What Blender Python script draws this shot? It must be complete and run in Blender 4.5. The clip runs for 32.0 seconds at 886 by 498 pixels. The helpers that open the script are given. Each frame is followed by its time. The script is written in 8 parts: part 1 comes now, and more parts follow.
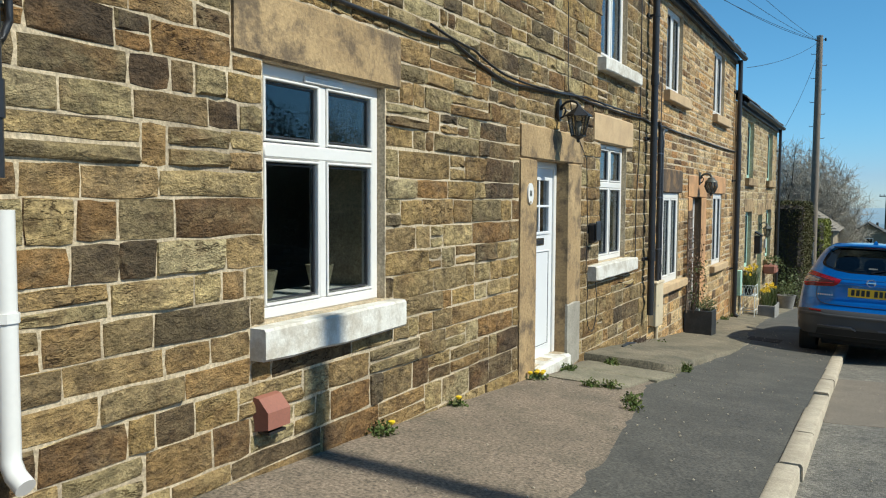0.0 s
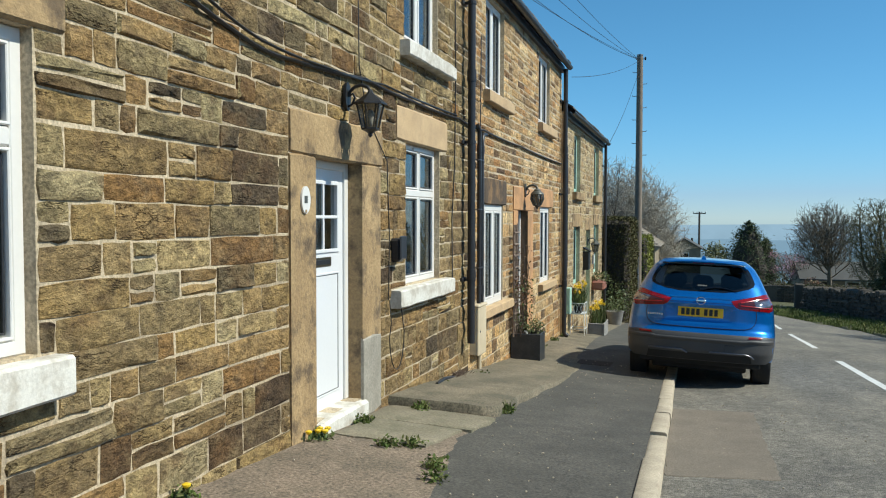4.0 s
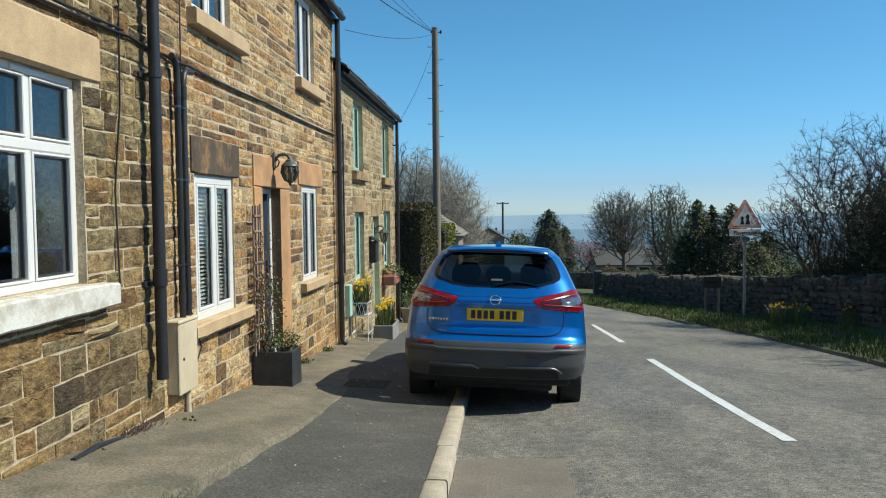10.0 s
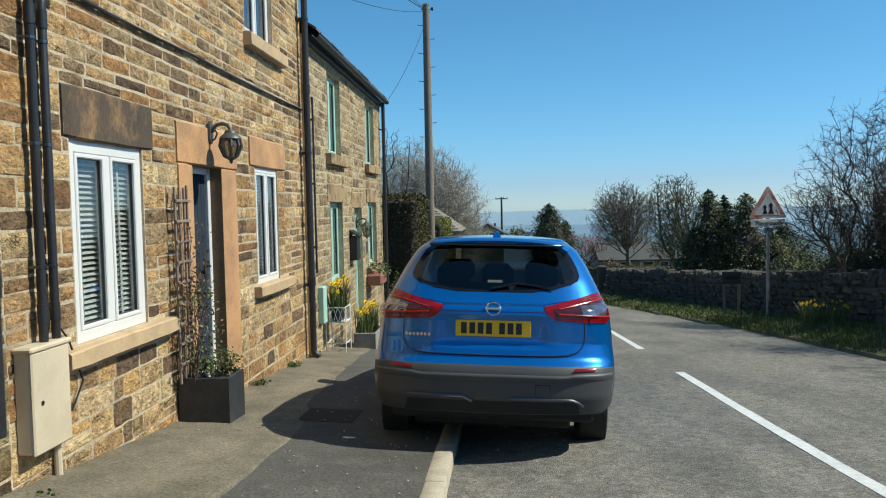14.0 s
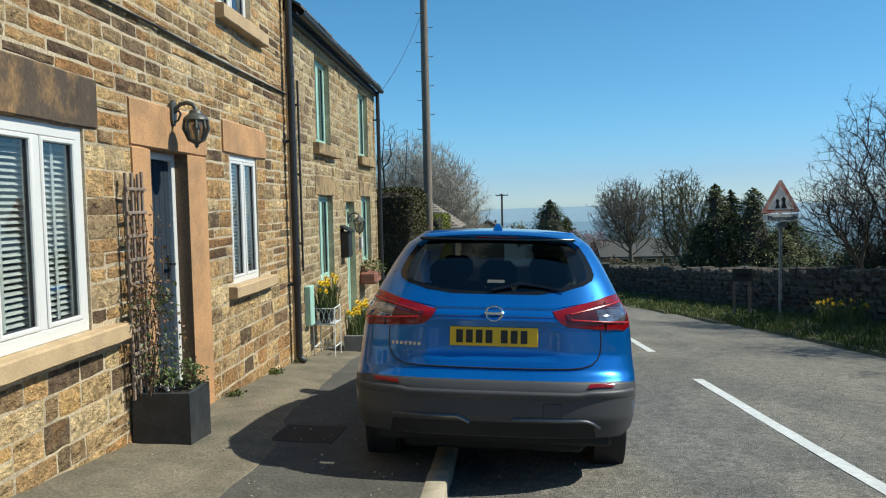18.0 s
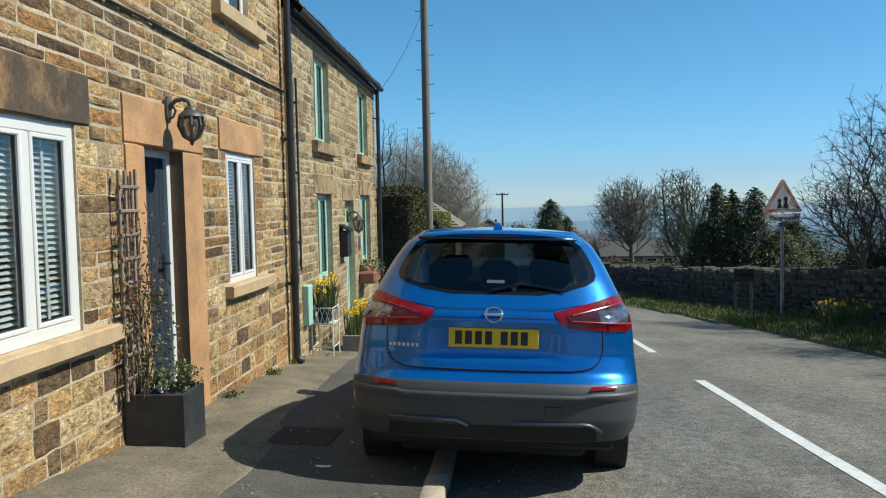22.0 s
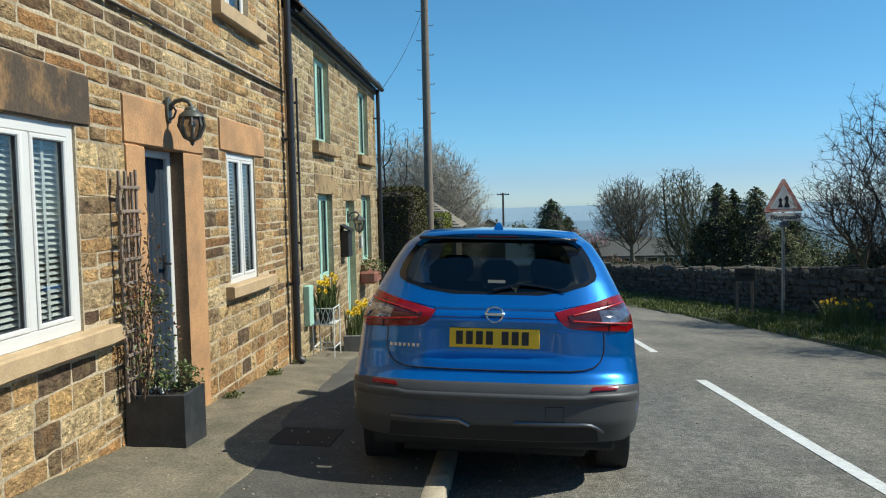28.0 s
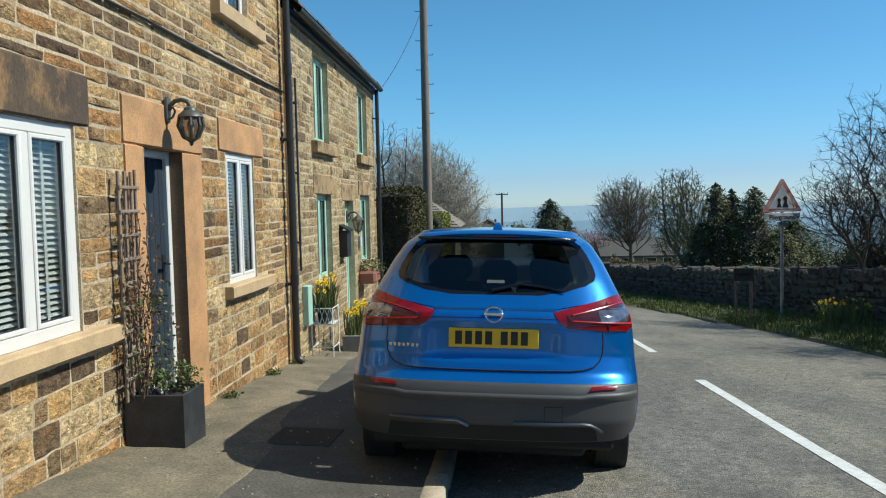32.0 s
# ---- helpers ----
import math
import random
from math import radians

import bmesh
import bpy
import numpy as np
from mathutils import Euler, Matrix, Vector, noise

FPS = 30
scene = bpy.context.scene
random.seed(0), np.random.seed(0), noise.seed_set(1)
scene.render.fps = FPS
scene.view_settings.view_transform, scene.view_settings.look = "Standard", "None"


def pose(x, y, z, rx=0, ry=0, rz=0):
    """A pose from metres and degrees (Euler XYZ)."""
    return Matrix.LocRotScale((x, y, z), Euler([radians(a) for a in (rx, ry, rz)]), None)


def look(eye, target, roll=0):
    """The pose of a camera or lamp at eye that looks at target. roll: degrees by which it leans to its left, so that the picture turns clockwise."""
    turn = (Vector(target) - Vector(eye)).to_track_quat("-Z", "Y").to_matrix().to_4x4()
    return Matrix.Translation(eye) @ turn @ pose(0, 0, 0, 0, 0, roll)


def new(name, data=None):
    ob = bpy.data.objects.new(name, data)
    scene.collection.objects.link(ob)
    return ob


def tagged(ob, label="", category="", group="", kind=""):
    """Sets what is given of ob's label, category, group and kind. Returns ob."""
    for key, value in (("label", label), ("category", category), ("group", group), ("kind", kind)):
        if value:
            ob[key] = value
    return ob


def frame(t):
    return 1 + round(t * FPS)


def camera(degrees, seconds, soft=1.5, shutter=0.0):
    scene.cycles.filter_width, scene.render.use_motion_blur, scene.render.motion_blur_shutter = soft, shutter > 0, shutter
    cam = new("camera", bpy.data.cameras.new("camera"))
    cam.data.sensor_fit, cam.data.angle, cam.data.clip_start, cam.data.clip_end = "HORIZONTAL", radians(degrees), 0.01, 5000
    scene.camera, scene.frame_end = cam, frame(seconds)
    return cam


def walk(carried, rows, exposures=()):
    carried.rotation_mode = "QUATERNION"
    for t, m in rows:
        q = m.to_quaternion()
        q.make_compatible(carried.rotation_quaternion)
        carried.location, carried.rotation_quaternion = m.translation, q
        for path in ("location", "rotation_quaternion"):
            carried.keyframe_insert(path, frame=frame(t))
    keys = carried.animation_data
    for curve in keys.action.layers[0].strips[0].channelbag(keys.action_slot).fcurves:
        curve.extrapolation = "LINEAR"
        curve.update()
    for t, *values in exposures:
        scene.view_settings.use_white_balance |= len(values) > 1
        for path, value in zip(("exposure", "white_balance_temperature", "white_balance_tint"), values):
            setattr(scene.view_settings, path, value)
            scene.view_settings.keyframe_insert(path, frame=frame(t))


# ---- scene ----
cam = camera(57.9, 32.0, 1.1)
PATH = [
    (0, (2.588, -7.948, 1.923), (1.635, -6.194, 1.797), 0.3),
    (0.5, (2.552, -7.829, 1.921), (1.619, -6.064, 1.801), 0.5),
    (1, (2.511, -7.666, 1.91), (1.608, -5.885, 1.799), 0.5),
    (1.5, (2.486, -7.528, 1.904), (1.618, -5.729, 1.804), 0.6),
    (2, (2.464, -7.38, 1.899), (1.634, -5.562, 1.81), 0.7),
    (2.5, (2.434, -7.165, 1.89), (1.653, -5.326, 1.809), 0.8),
    (3, (2.421, -6.91, 1.883), (1.7, -5.046, 1.805), 0.7),
    (3.5, (2.41, -6.689, 1.875), (1.753, -4.801, 1.798), 0.5),
    (4, (2.415, -6.45, 1.856), (1.823, -4.541, 1.778), 0.1),
    (4.5, (2.434, -6.237, 1.842), (1.903, -4.31, 1.76), -0.2),
    (6.5, (2.48, -5.209, 1.779), (2.176, -3.234, 1.689), -0.5),
    (7, (2.492, -5.035, 1.773), (2.225, -3.056, 1.68), -0.5),
    (7.5, (2.503, -4.848, 1.769), (2.264, -2.865, 1.678), -0.5),
    (8, (2.514, -4.651, 1.75), (2.3, -2.664, 1.66), -0.6),
    (8.5, (2.525, -4.431, 1.739), (2.336, -2.442, 1.647), -0.5),
    (9, (2.538, -4.179, 1.724), (2.373, -2.188, 1.629), -0.5),
    (9.5, (2.543, -3.943, 1.712), (2.398, -1.95, 1.616), -0.6),
    (10, (2.552, -3.744, 1.698), (2.418, -1.751, 1.601), -0.6),
    (10.5, (2.552, -3.564, 1.691), (2.424, -1.57, 1.596), -0.6),
    (11, (2.556, -3.362, 1.675), (2.428, -1.368, 1.581), -0.7),
    (11.5, (2.559, -3.1, 1.656), (2.431, -1.106, 1.563), -0.8),
    (12, (2.564, -2.821, 1.642), (2.435, -0.827, 1.546), -1.0),
    (12.5, (2.563, -2.581, 1.624), (2.434, -0.588, 1.524), -1.1),
    (13, (2.561, -2.349, 1.604), (2.431, -0.356, 1.502), -1.2),
    (13.5, (2.563, -2.115, 1.588), (2.431, -0.122, 1.484), -1.2),
    (14, (2.561, -1.879, 1.572), (2.429, 0.114, 1.467), -1.2),
    (14.5, (2.562, -1.654, 1.554), (2.43, 0.339, 1.449), -1.2),
    (16.5, (2.562, -1.144, 1.52), (2.429, 0.849, 1.409), -1.3),
    (17, (2.559, -1.148, 1.522), (2.426, 0.845, 1.41), -1.3),
    (18, (2.557, -1.075, 1.515), (2.424, 0.917, 1.403), -1.3),
    (19, (2.556, -0.977, 1.507), (2.423, 1.015, 1.394), -1.3),
    (20, (2.556, -0.976, 1.509), (2.423, 1.016, 1.395), -1.2),
    (22, (2.56, -0.976, 1.511), (2.426, 1.016, 1.397), -1.2),
    (23, (2.56, -0.976, 1.511), (2.426, 1.016, 1.397), -1.2),
    (25, (2.559, -0.972, 1.512), (2.424, 1.02, 1.397), -1.3),
    (25.5, (2.559, -0.972, 1.512), (2.424, 1.02, 1.397), -1.3),
    (27.5, (2.56, -0.971, 1.51), (2.425, 1.022, 1.396), -1.3),
    (28, (2.56, -0.97, 1.511), (2.424, 1.022, 1.397), -1.3),
    (30, (2.559, -0.965, 1.51), (2.423, 1.027, 1.396), -1.3),
    (32, (2.558, -0.973, 1.511), (2.425, 1.019, 1.397), -1.3),
]
walk(cam, [(t, look(e, a, r)) for t, e, a, r in PATH], [(0, 0.15, 6250, 3), (32, 0.15, 6250, 3)])

# ---- light ----
SUN_EL, SUN_AZ = 46.0, 89.0
world = bpy.data.worlds.new("sky")
scene.world = world
world.use_nodes = True
wn = world.node_tree
sky = wn.nodes.new("ShaderNodeTexSky")
sky.sky_type = "NISHITA"
sky.sun_disc = False
sky.sun_elevation, sky.sun_rotation = radians(SUN_EL), radians(SUN_AZ)
sky.altitude, sky.air_density, sky.dust_density, sky.ozone_density = 250, 0.8, 0.0, 3.2
tone = wn.nodes.new("ShaderNodeHueSaturation")
tone.inputs["Saturation"].default_value = 1.0
tint = wn.nodes.new("ShaderNodeMix")
tint.data_type, tint.blend_type = "RGBA", "MULTIPLY"
tint.inputs[0].default_value = 1.0
# a deep spring blue overhead that pales evenly towards the hazy horizon
split = wn.nodes.new("ShaderNodeSeparateColor")
pale = wn.nodes.new("ShaderNodeMapRange")
pale.inputs[1].default_value, pale.inputs[2].default_value = 1.2, 5.5
hue = wn.nodes.new("ShaderNodeMix")
hue.data_type = "RGBA"
hue.inputs[6].default_value, hue.inputs[7].default_value = (0.66, 1.13, 1.20, 1), (0.62, 0.76, 1.0, 1)
wn.links.new(sky.outputs[0], split.inputs[0])
wn.links.new(split.outputs[0], pale.inputs[0])
wn.links.new(pale.outputs[0], hue.inputs[0])
wn.links.new(hue.outputs[2], tint.inputs[7])
wn.links.new(sky.outputs[0], tint.inputs[6])
wn.links.new(tint.outputs[2], tone.inputs["Color"])
wn.links.new(tone.outputs[0], wn.nodes["Background"].inputs[0])
wn.nodes["Background"].inputs[1].default_value = 0.105
sun_data = bpy.data.lights.new("sun", "SUN")
sun_data.energy, sun_data.angle, sun_data.color = 5.0, radians(0.55), (1.0, 0.94, 0.83)
sun = new("sun", sun_data)
sx = math.cos(radians(SUN_EL)) * math.sin(radians(SUN_AZ))
sy = math.cos(radians(SUN_EL)) * math.cos(radians(SUN_AZ))
sun.matrix_world = look((40 * sx, 40 * sy, 40 * math.sin(radians(SUN_EL))), (0, 0, 0))

# ---- tools ----
rng = random.Random(7)


class Geo:
    """Gathers vertices and faces of one mesh."""

    def __init__(self):
        self.v, self.f = [], []

    def add(self, verts, faces):
        o = len(self.v)
        self.v.extend(verts)
        self.f.extend([tuple(i + o for i in q) for q in faces])
        return self

    def box(self, x0, x1, y0, y1, z0, z1, c=0.0):
        """A box; c cuts its edges at 45 degrees."""
        if c <= 0:
            v = [(x, y, z) for x in (x0, x1) for y in (y0, y1) for z in (z0, z1)]
            return self.add(v, [(0, 1, 3, 2), (4, 6, 7, 5), (0, 4, 5, 1), (2, 3, 7, 6), (0, 2, 6, 4), (1, 5, 7, 3)])
        c = min(c, abs(x1 - x0) / 2.01, abs(y1 - y0) / 2.01, abs(z1 - z0) / 2.01)
        X, Y, Z = (x0, x1), (y0, y1), (z0, z1)
        v, ix = [], {}
        for i in (0, 1):
            for j in (0, 1):
                for k in (0, 1):
                    p = (X[i], Y[j], Z[k])
                    s = (c if i == 0 else -c, c if j == 0 else -c, c if k == 0 else -c)
                    for a in range(3):
                        q = [p[b] + (0 if b == a else s[b]) for b in range(3)]
                        ix[i, j, k, a] = len(v)
                        v.append(tuple(q))
        f = []
        o = (0, 1)
        for i in o:
            q = [ix[i, 0, 0, 0], ix[i, 1, 0, 0], ix[i, 1, 1, 0], ix[i, 0, 1, 0]]
            f.append(tuple(q if i else q[::-1]))
            q = [ix[0, i, 0, 1], ix[0, i, 1, 1], ix[1, i, 1, 1], ix[1, i, 0, 1]]
            f.append(tuple(q if i else q[::-1]))
            q = [ix[0, 0, i, 2], ix[1, 0, i, 2], ix[1, 1, i, 2], ix[0, 1, i, 2]]
            f.append(tuple(q if i else q[::-1]))
        for i in o:
            for j in o:
                f.append((ix[i, j, 0, 0], ix[i, j, 1, 0], ix[i, j, 1, 1], ix[i, j, 0, 1]))
                f.append((ix[i, 0, j, 0], ix[i, 1, j, 0], ix[i, 1, j, 2], ix[i, 0, j, 2]))
                f.append((ix[0, i, j, 1], ix[1, i, j, 1], ix[1, i, j, 2], ix[0, i, j, 2]))
                for k in o:
                    f.append((ix[i, j, k, 0], ix[i, j, k, 1], ix[i, j, k, 2]))
        return self.add(v, f)

    def tube(self, pts, r, n=8, caps=True):
        """A tube along a polyline; r is one radius or one for each point."""
        pts = [Vector(p) for p in pts]
        rs = r if isinstance(r, (list, tuple)) else [r] * len(pts)
        o = len(self.v)
        ref = None
        for i, p in enumerate(pts):
            d = (pts[min(i + 1, len(pts) - 1)] - pts[max(i - 1, 0)]).normalized()
            if ref is None:
                ref = Vector((0, 0, 1)) if abs(d.z) < 0.9 else Vector((1, 0, 0))
            a = d.cross(ref).normalized()
            b = a.cross(d).normalized()
            ref = b
            for k in range(n):
                w = 2 * math.pi * k / n
                self.v.append(tuple(p + rs[i] * (math.cos(w) * a + math.sin(w) * b)))
        for i in range(len(pts) - 1):
            for k in range(n):
                k2 = (k + 1) % n
                self.f.append((o + i * n + k, o + i * n + k2, o + (i + 1) * n + k2, o + (i + 1) * n + k))
        if caps:
            self.f.append(tuple(o + k for k in range(n)))
            self.f.append(tuple(o + (len(pts) - 1) * n + k for k in reversed(range(n))))
        return self

    def lathe(self, cx, cy, prof, n=12, flat=False):
        """A turned shape round a vertical axis; prof holds (radius, z)."""
        o = len(self.v)
        for r, z in prof:
            for k in range(n):
                w = 2 * math.pi * (k + 0.5) / n
                self.v.append((cx + r * math.cos(w), cy + r * math.sin(w), z))
        for i in range(len(prof) - 1):
            for k in range(n):
                k2 = (k + 1) % n
                self.f.append((o + i * n + k, o + i * n + k2, o + (i + 1) * n + k2, o + (i + 1) * n + k))
        self.f.append(tuple(o + k for k in reversed(range(n))))
        self.f.append(tuple(o + (len(prof) - 1) * n + k for k in range(n)))
        return self

    def grid(self, rows, close=False):
        """A sheet from equal rows of points."""
        n = len(rows[0])
        o = len(self.v)
        for r in rows:
            self.v.extend(tuple(p) for p in r)
        for i in range(len(rows) - 1):
            for k in range(n - 1):
                self.f.append((o + i * n + k, o + i * n + k + 1, o + (i + 1) * n + k + 1, o + (i + 1) * n + k))
        return self

    def prism(self, outline, axis, a, b):
        """An outline in the two other axes, pushed from a to b along an axis."""
        def put(p, w):
            q = list(p)
            q.insert(axis, w)
            return tuple(q)
        n = len(outline)
        v = [put(p, a) for p in outline] + [put(p, b) for p in outline]
        f = [tuple(range(n)), tuple(reversed(range(n, 2 * n)))]
        f += [(k, n + k, n + (k + 1) % n, (k + 1) % n) for k in range(n)]
        return self.add(v, f)

    def mesh(self, name, material, smooth=False):
        me = bpy.data.meshes.new(name)
        me.from_pydata(self.v, [], self.f)
        if smooth:
            me.shade_smooth()
        me.materials.append(material)
        me.update()
        return me


def fix(me):
    bm = bmesh.new()
    bm.from_mesh(me)
    bmesh.ops.recalc_face_normals(bm, faces=bm.faces)
    bm.to_mesh(me)
    bm.free()
    return me


def part(name, geo, material, parent, label="", smooth=False, smart=0.0):
    """Links a Geo as one mesh under a thing or a part."""
    me = fix(geo.mesh(name, material, smooth))
    if smart:
        me.shade_smooth()
        me.set_sharp_from_angle(angle=radians(smart))
    ob = new(name, me)
    ob.parent = parent
    if parent:
        ob.matrix_parent_inverse = parent.matrix_basis.inverted()
    return tagged(ob, label) if label else ob


def thing(name, at=(0, 0, 0), label="", category="", group="", kind=""):
    """An Empty at the base of a thing."""
    ob = new(name)
    ob.empty_display_size = 0.1
    ob.matrix_basis = pose(*at)
    return tagged(ob, label, category, group, kind)


def solid(name, geo, material, label="", category="", group="", kind="", smooth=False, smart=0.0):
    """A thing of one mesh."""
    return tagged(part(name, geo, material, None, "", smooth, smart), label, category, group, kind)


def lerp(table, x):
    """A value between the rows of a table of (x, value)."""
    if x <= table[0][0]:
        return table[0][1]
    for (a, u), (b, v) in zip(table, table[1:]):
        if x <= b:
            return u + (v - u) * (x - a) / (b - a)
    return table[-1][1]


# ---- materials ----
def mat(name, c1, c2, scale=4.0, rough=0.7, bump=0.3, fine=70.0, metal=0.0, ramp=None, by="", spread=0.5, speck=0.25, coat=0.0,
        mid=0.0, mid_col=None, mid_scale=1.2, depth=0.01, stretch=(1, 1, 1), edge=(0.44, 0.62), spec=0.5, over=0.5):
    """A surface with two colours mixed by large noise, fine grain, bump and uneven gloss. ramp: colours picked piece by piece."""
    m = bpy.data.materials.new(name)
    m.use_nodes = True
    n, l = m.node_tree.nodes, m.node_tree.links
    bsdf = n["Principled BSDF"]
    geom = n.new("ShaderNodeNewGeometry")
    vec = n.new("ShaderNodeVectorMath")
    vec.operation = "MULTIPLY"
    vec.inputs[1].default_value = stretch
    l.new(geom.outputs["Position"], vec.inputs[0])

    def noisy(s, detail=5.0, r=0.6):
        t = n.new("ShaderNodeTexNoise")
        t.inputs["Scale"].default_value, t.inputs["Detail"].default_value, t.inputs["Roughness"].default_value = s, detail, r
        l.new(vec.outputs[0], t.inputs["Vector"])
        return t.outputs["Fac"]

    def mix(kind, a, b, fac):
        x = n.new("ShaderNodeMix")
        x.data_type, x.blend_type = "RGBA", kind
        for sock, val in ((x.inputs[6], a), (x.inputs[7], b), (x.inputs[0], fac)):
            if isinstance(val, (tuple, list)):
                sock.default_value = (*val, 1)
            elif isinstance(val, (int, float)):
                sock.default_value = val
            else:
                l.new(val, sock)
        return x.outputs[2]

    def span(src, a, b, lo=0.0, hi=1.0):
        r = n.new("ShaderNodeMapRange")
        for k, val in zip((1, 2, 3, 4), (a, b, lo, hi)):
            r.inputs[k].default_value = val
        l.new(src, r.inputs[0])
        return r.outputs[0]

    big, grain = noisy(scale), noisy(fine, 3.0)
    col = mix("MIX", c1, c2, span(big, 0.5 - spread / 2, 0.5 + spread / 2))
    if ramp:
        r = n.new("ShaderNodeValToRGB")
        r.color_ramp.interpolation = "LINEAR"
        e = r.color_ramp.elements
        e[0].position, e[0].color = 0.0, (*ramp[0], 1)
        e[1].position, e[1].color = 1.0, (*ramp[-1], 1)
        for i, c in enumerate(ramp[1:-1], 1):
            e.new(i / (len(ramp) - 1)).color = (*c, 1)
        if by == "island":
            l.new(geom.outputs["Random Per Island"], r.inputs[0])
        else:
            info = n.new("ShaderNodeObjectInfo")
            l.new(info.outputs["Random"], r.inputs[0])
        col = mix("MIX", r.outputs[0], col, span(big, 0.4, 0.72, 0.0, over))
    if mid_col:
        col = mix("MIX", col, mid_col, span(noisy(mid_scale, 8.0, 0.7), edge[0], edge[1], 0.0, mid))
    col = mix("MULTIPLY", col, mix("MIX", (1 - speck,) * 3, (1 + speck,) * 3, span(grain, 0.3, 0.7)), 1.0)
    l.new(col, bsdf.inputs["Base Color"])
    l.new(span(grain, 0.3, 0.7, max(rough - rough * rough * 0.14, 0.02), min(rough + rough * rough * 0.14, 1.0)), bsdf.inputs["Roughness"])
    bsdf.inputs["Metallic"].default_value = metal
    bsdf.inputs["Coat Weight"].default_value = coat
    bsdf.inputs["Specular IOR Level"].default_value = spec
    if bump:
        b = n.new("ShaderNodeBump")
        b.inputs["Strength"].default_value, b.inputs["Distance"].default_value = bump, depth
        l.new(mix("MIX", grain, noisy(fine / 5), 0.5), b.inputs["Height"])
        l.new(b.outputs[0], bsdf.inputs["Normal"])
    return m


def glass(name, tint=(0.75, 0.8, 0.8), gloss=1.0):
    """Thin window glass: clear straight on, mirror-like at a slant."""
    m = bpy.data.materials.new(name)
    m.use_nodes = True
    n, l = m.node_tree.nodes, m.node_tree.links
    out = n["Material Output"]
    n.remove(n["Principled BSDF"])
    clear, shine, mixer, fres = (n.new("ShaderNodeBsdf" + k) if k in ("Transparent", "Glossy") else n.new("ShaderNode" + k)
                                 for k in ("Transparent", "Glossy", "MixShader", "LayerWeight"))
    clear.inputs[0].default_value = (*tint, 1)
    shine.inputs["Roughness"].default_value = 0.01
    shine.inputs[0].default_value = (gloss, gloss, gloss, 1)
    p5, amount = n.new("ShaderNodeMath"), n.new("ShaderNodeMath")
    p5.operation, amount.operation = "POWER", "MULTIPLY_ADD"
    p5.inputs[1].default_value, amount.inputs[1].default_value, amount.inputs[2].default_value = 4.0, 0.85, 0.05
    l.new(fres.outputs["Facing"], p5.inputs[0])
    l.new(p5.outputs[0], amount.inputs[0])
    l.new(amount.outputs[0], mixer.inputs[0])
    l.new(clear.outputs[0], mixer.inputs[1])
    l.new(shine.outputs[0], mixer.inputs[2])
    l.new(mixer.outputs[0], out.inputs[0])
    return m


def chipped(name, c1, c2, worn, contrast, size=95.0):
    """Rolled road surface: single stone chips of many greys in a dark binder, with worn and dusty stretches."""
    m = mat(name, c1, c2, 1.1, 0.9, 0.0, 80, speck=0.3, mid=0.55, mid_col=worn, mid_scale=0.9, edge=(0.46, 0.6), stretch=(1, 0.45, 1), spec=0.35)
    n, l = m.node_tree.nodes, m.node_tree.links
    bsdf = n["Principled BSDF"]
    col = bsdf.inputs["Base Color"].links[0].from_socket
    geom = n.new("ShaderNodeNewGeometry")
    cells = n.new("ShaderNodeTexVoronoi")
    cells.inputs["Scale"].default_value = size
    l.new(geom.outputs["Position"], cells.inputs["Vector"])
    grey = n.new("ShaderNodeSeparateColor")
    l.new(cells.outputs["Color"], grey.inputs[0])
    lift = n.new("ShaderNodeMapRange")
    lift.inputs[3].default_value, lift.inputs[4].default_value = 1 - contrast, 1 + contrast
    l.new(grey.outputs[0], lift.inputs[0])
    clump = n.new("ShaderNodeTexNoise")
    clump.inputs["Scale"].default_value, clump.inputs["Detail"].default_value = 11, 4
    l.new(geom.outputs["Position"], clump.inputs["Vector"])
    patchy = n.new("ShaderNodeMapRange")
    for k, v in zip((1, 2, 3, 4), (0.35, 0.65, 0.82, 1.18)):
        patchy.inputs[k].default_value = v
    l.new(clump.outputs["Fac"], patchy.inputs[0])
    both = n.new("ShaderNodeMath")
    both.operation = "MULTIPLY"
    l.new(lift.outputs[0], both.inputs[0])
    l.new(patchy.outputs[0], both.inputs[1])
    mul = n.new("ShaderNodeVectorMath")
    mul.operation = "SCALE"
    l.new(col, mul.inputs[0])
    l.new(both.outputs[0], mul.inputs[3])
    l.new(mul.outputs[0], bsdf.inputs["Base Color"])
    bump = n.new("ShaderNodeBump")
    bump.inputs["Strength"].default_value, bump.inputs["Distance"].default_value = 0.8, 0.008
    bump.invert = True
    l.new(cells.outputs["Distance"], bump.inputs["Height"])
    l.new(bump.outputs[0], bsdf.inputs["Normal"])
    return m


STONES = [(0.085, 0.055, 0.032), (0.40, 0.27, 0.125), (0.24, 0.145, 0.062), (0.50, 0.37, 0.185), (0.12, 0.082, 0.05), (0.38, 0.29, 0.15), (0.065, 0.046, 0.033),
          (0.33, 0.185, 0.072), (0.46, 0.35, 0.175), (0.19, 0.125, 0.066), (0.50, 0.40, 0.215), (0.10, 0.07, 0.047), (0.42, 0.28, 0.115), (0.26, 0.19, 0.10), (0.36, 0.22, 0.092), (0.44, 0.345, 0.18), (0.075, 0.053, 0.036), (0.30, 0.165, 0.065), (0.52, 0.42, 0.24), (0.135, 0.09, 0.052)]


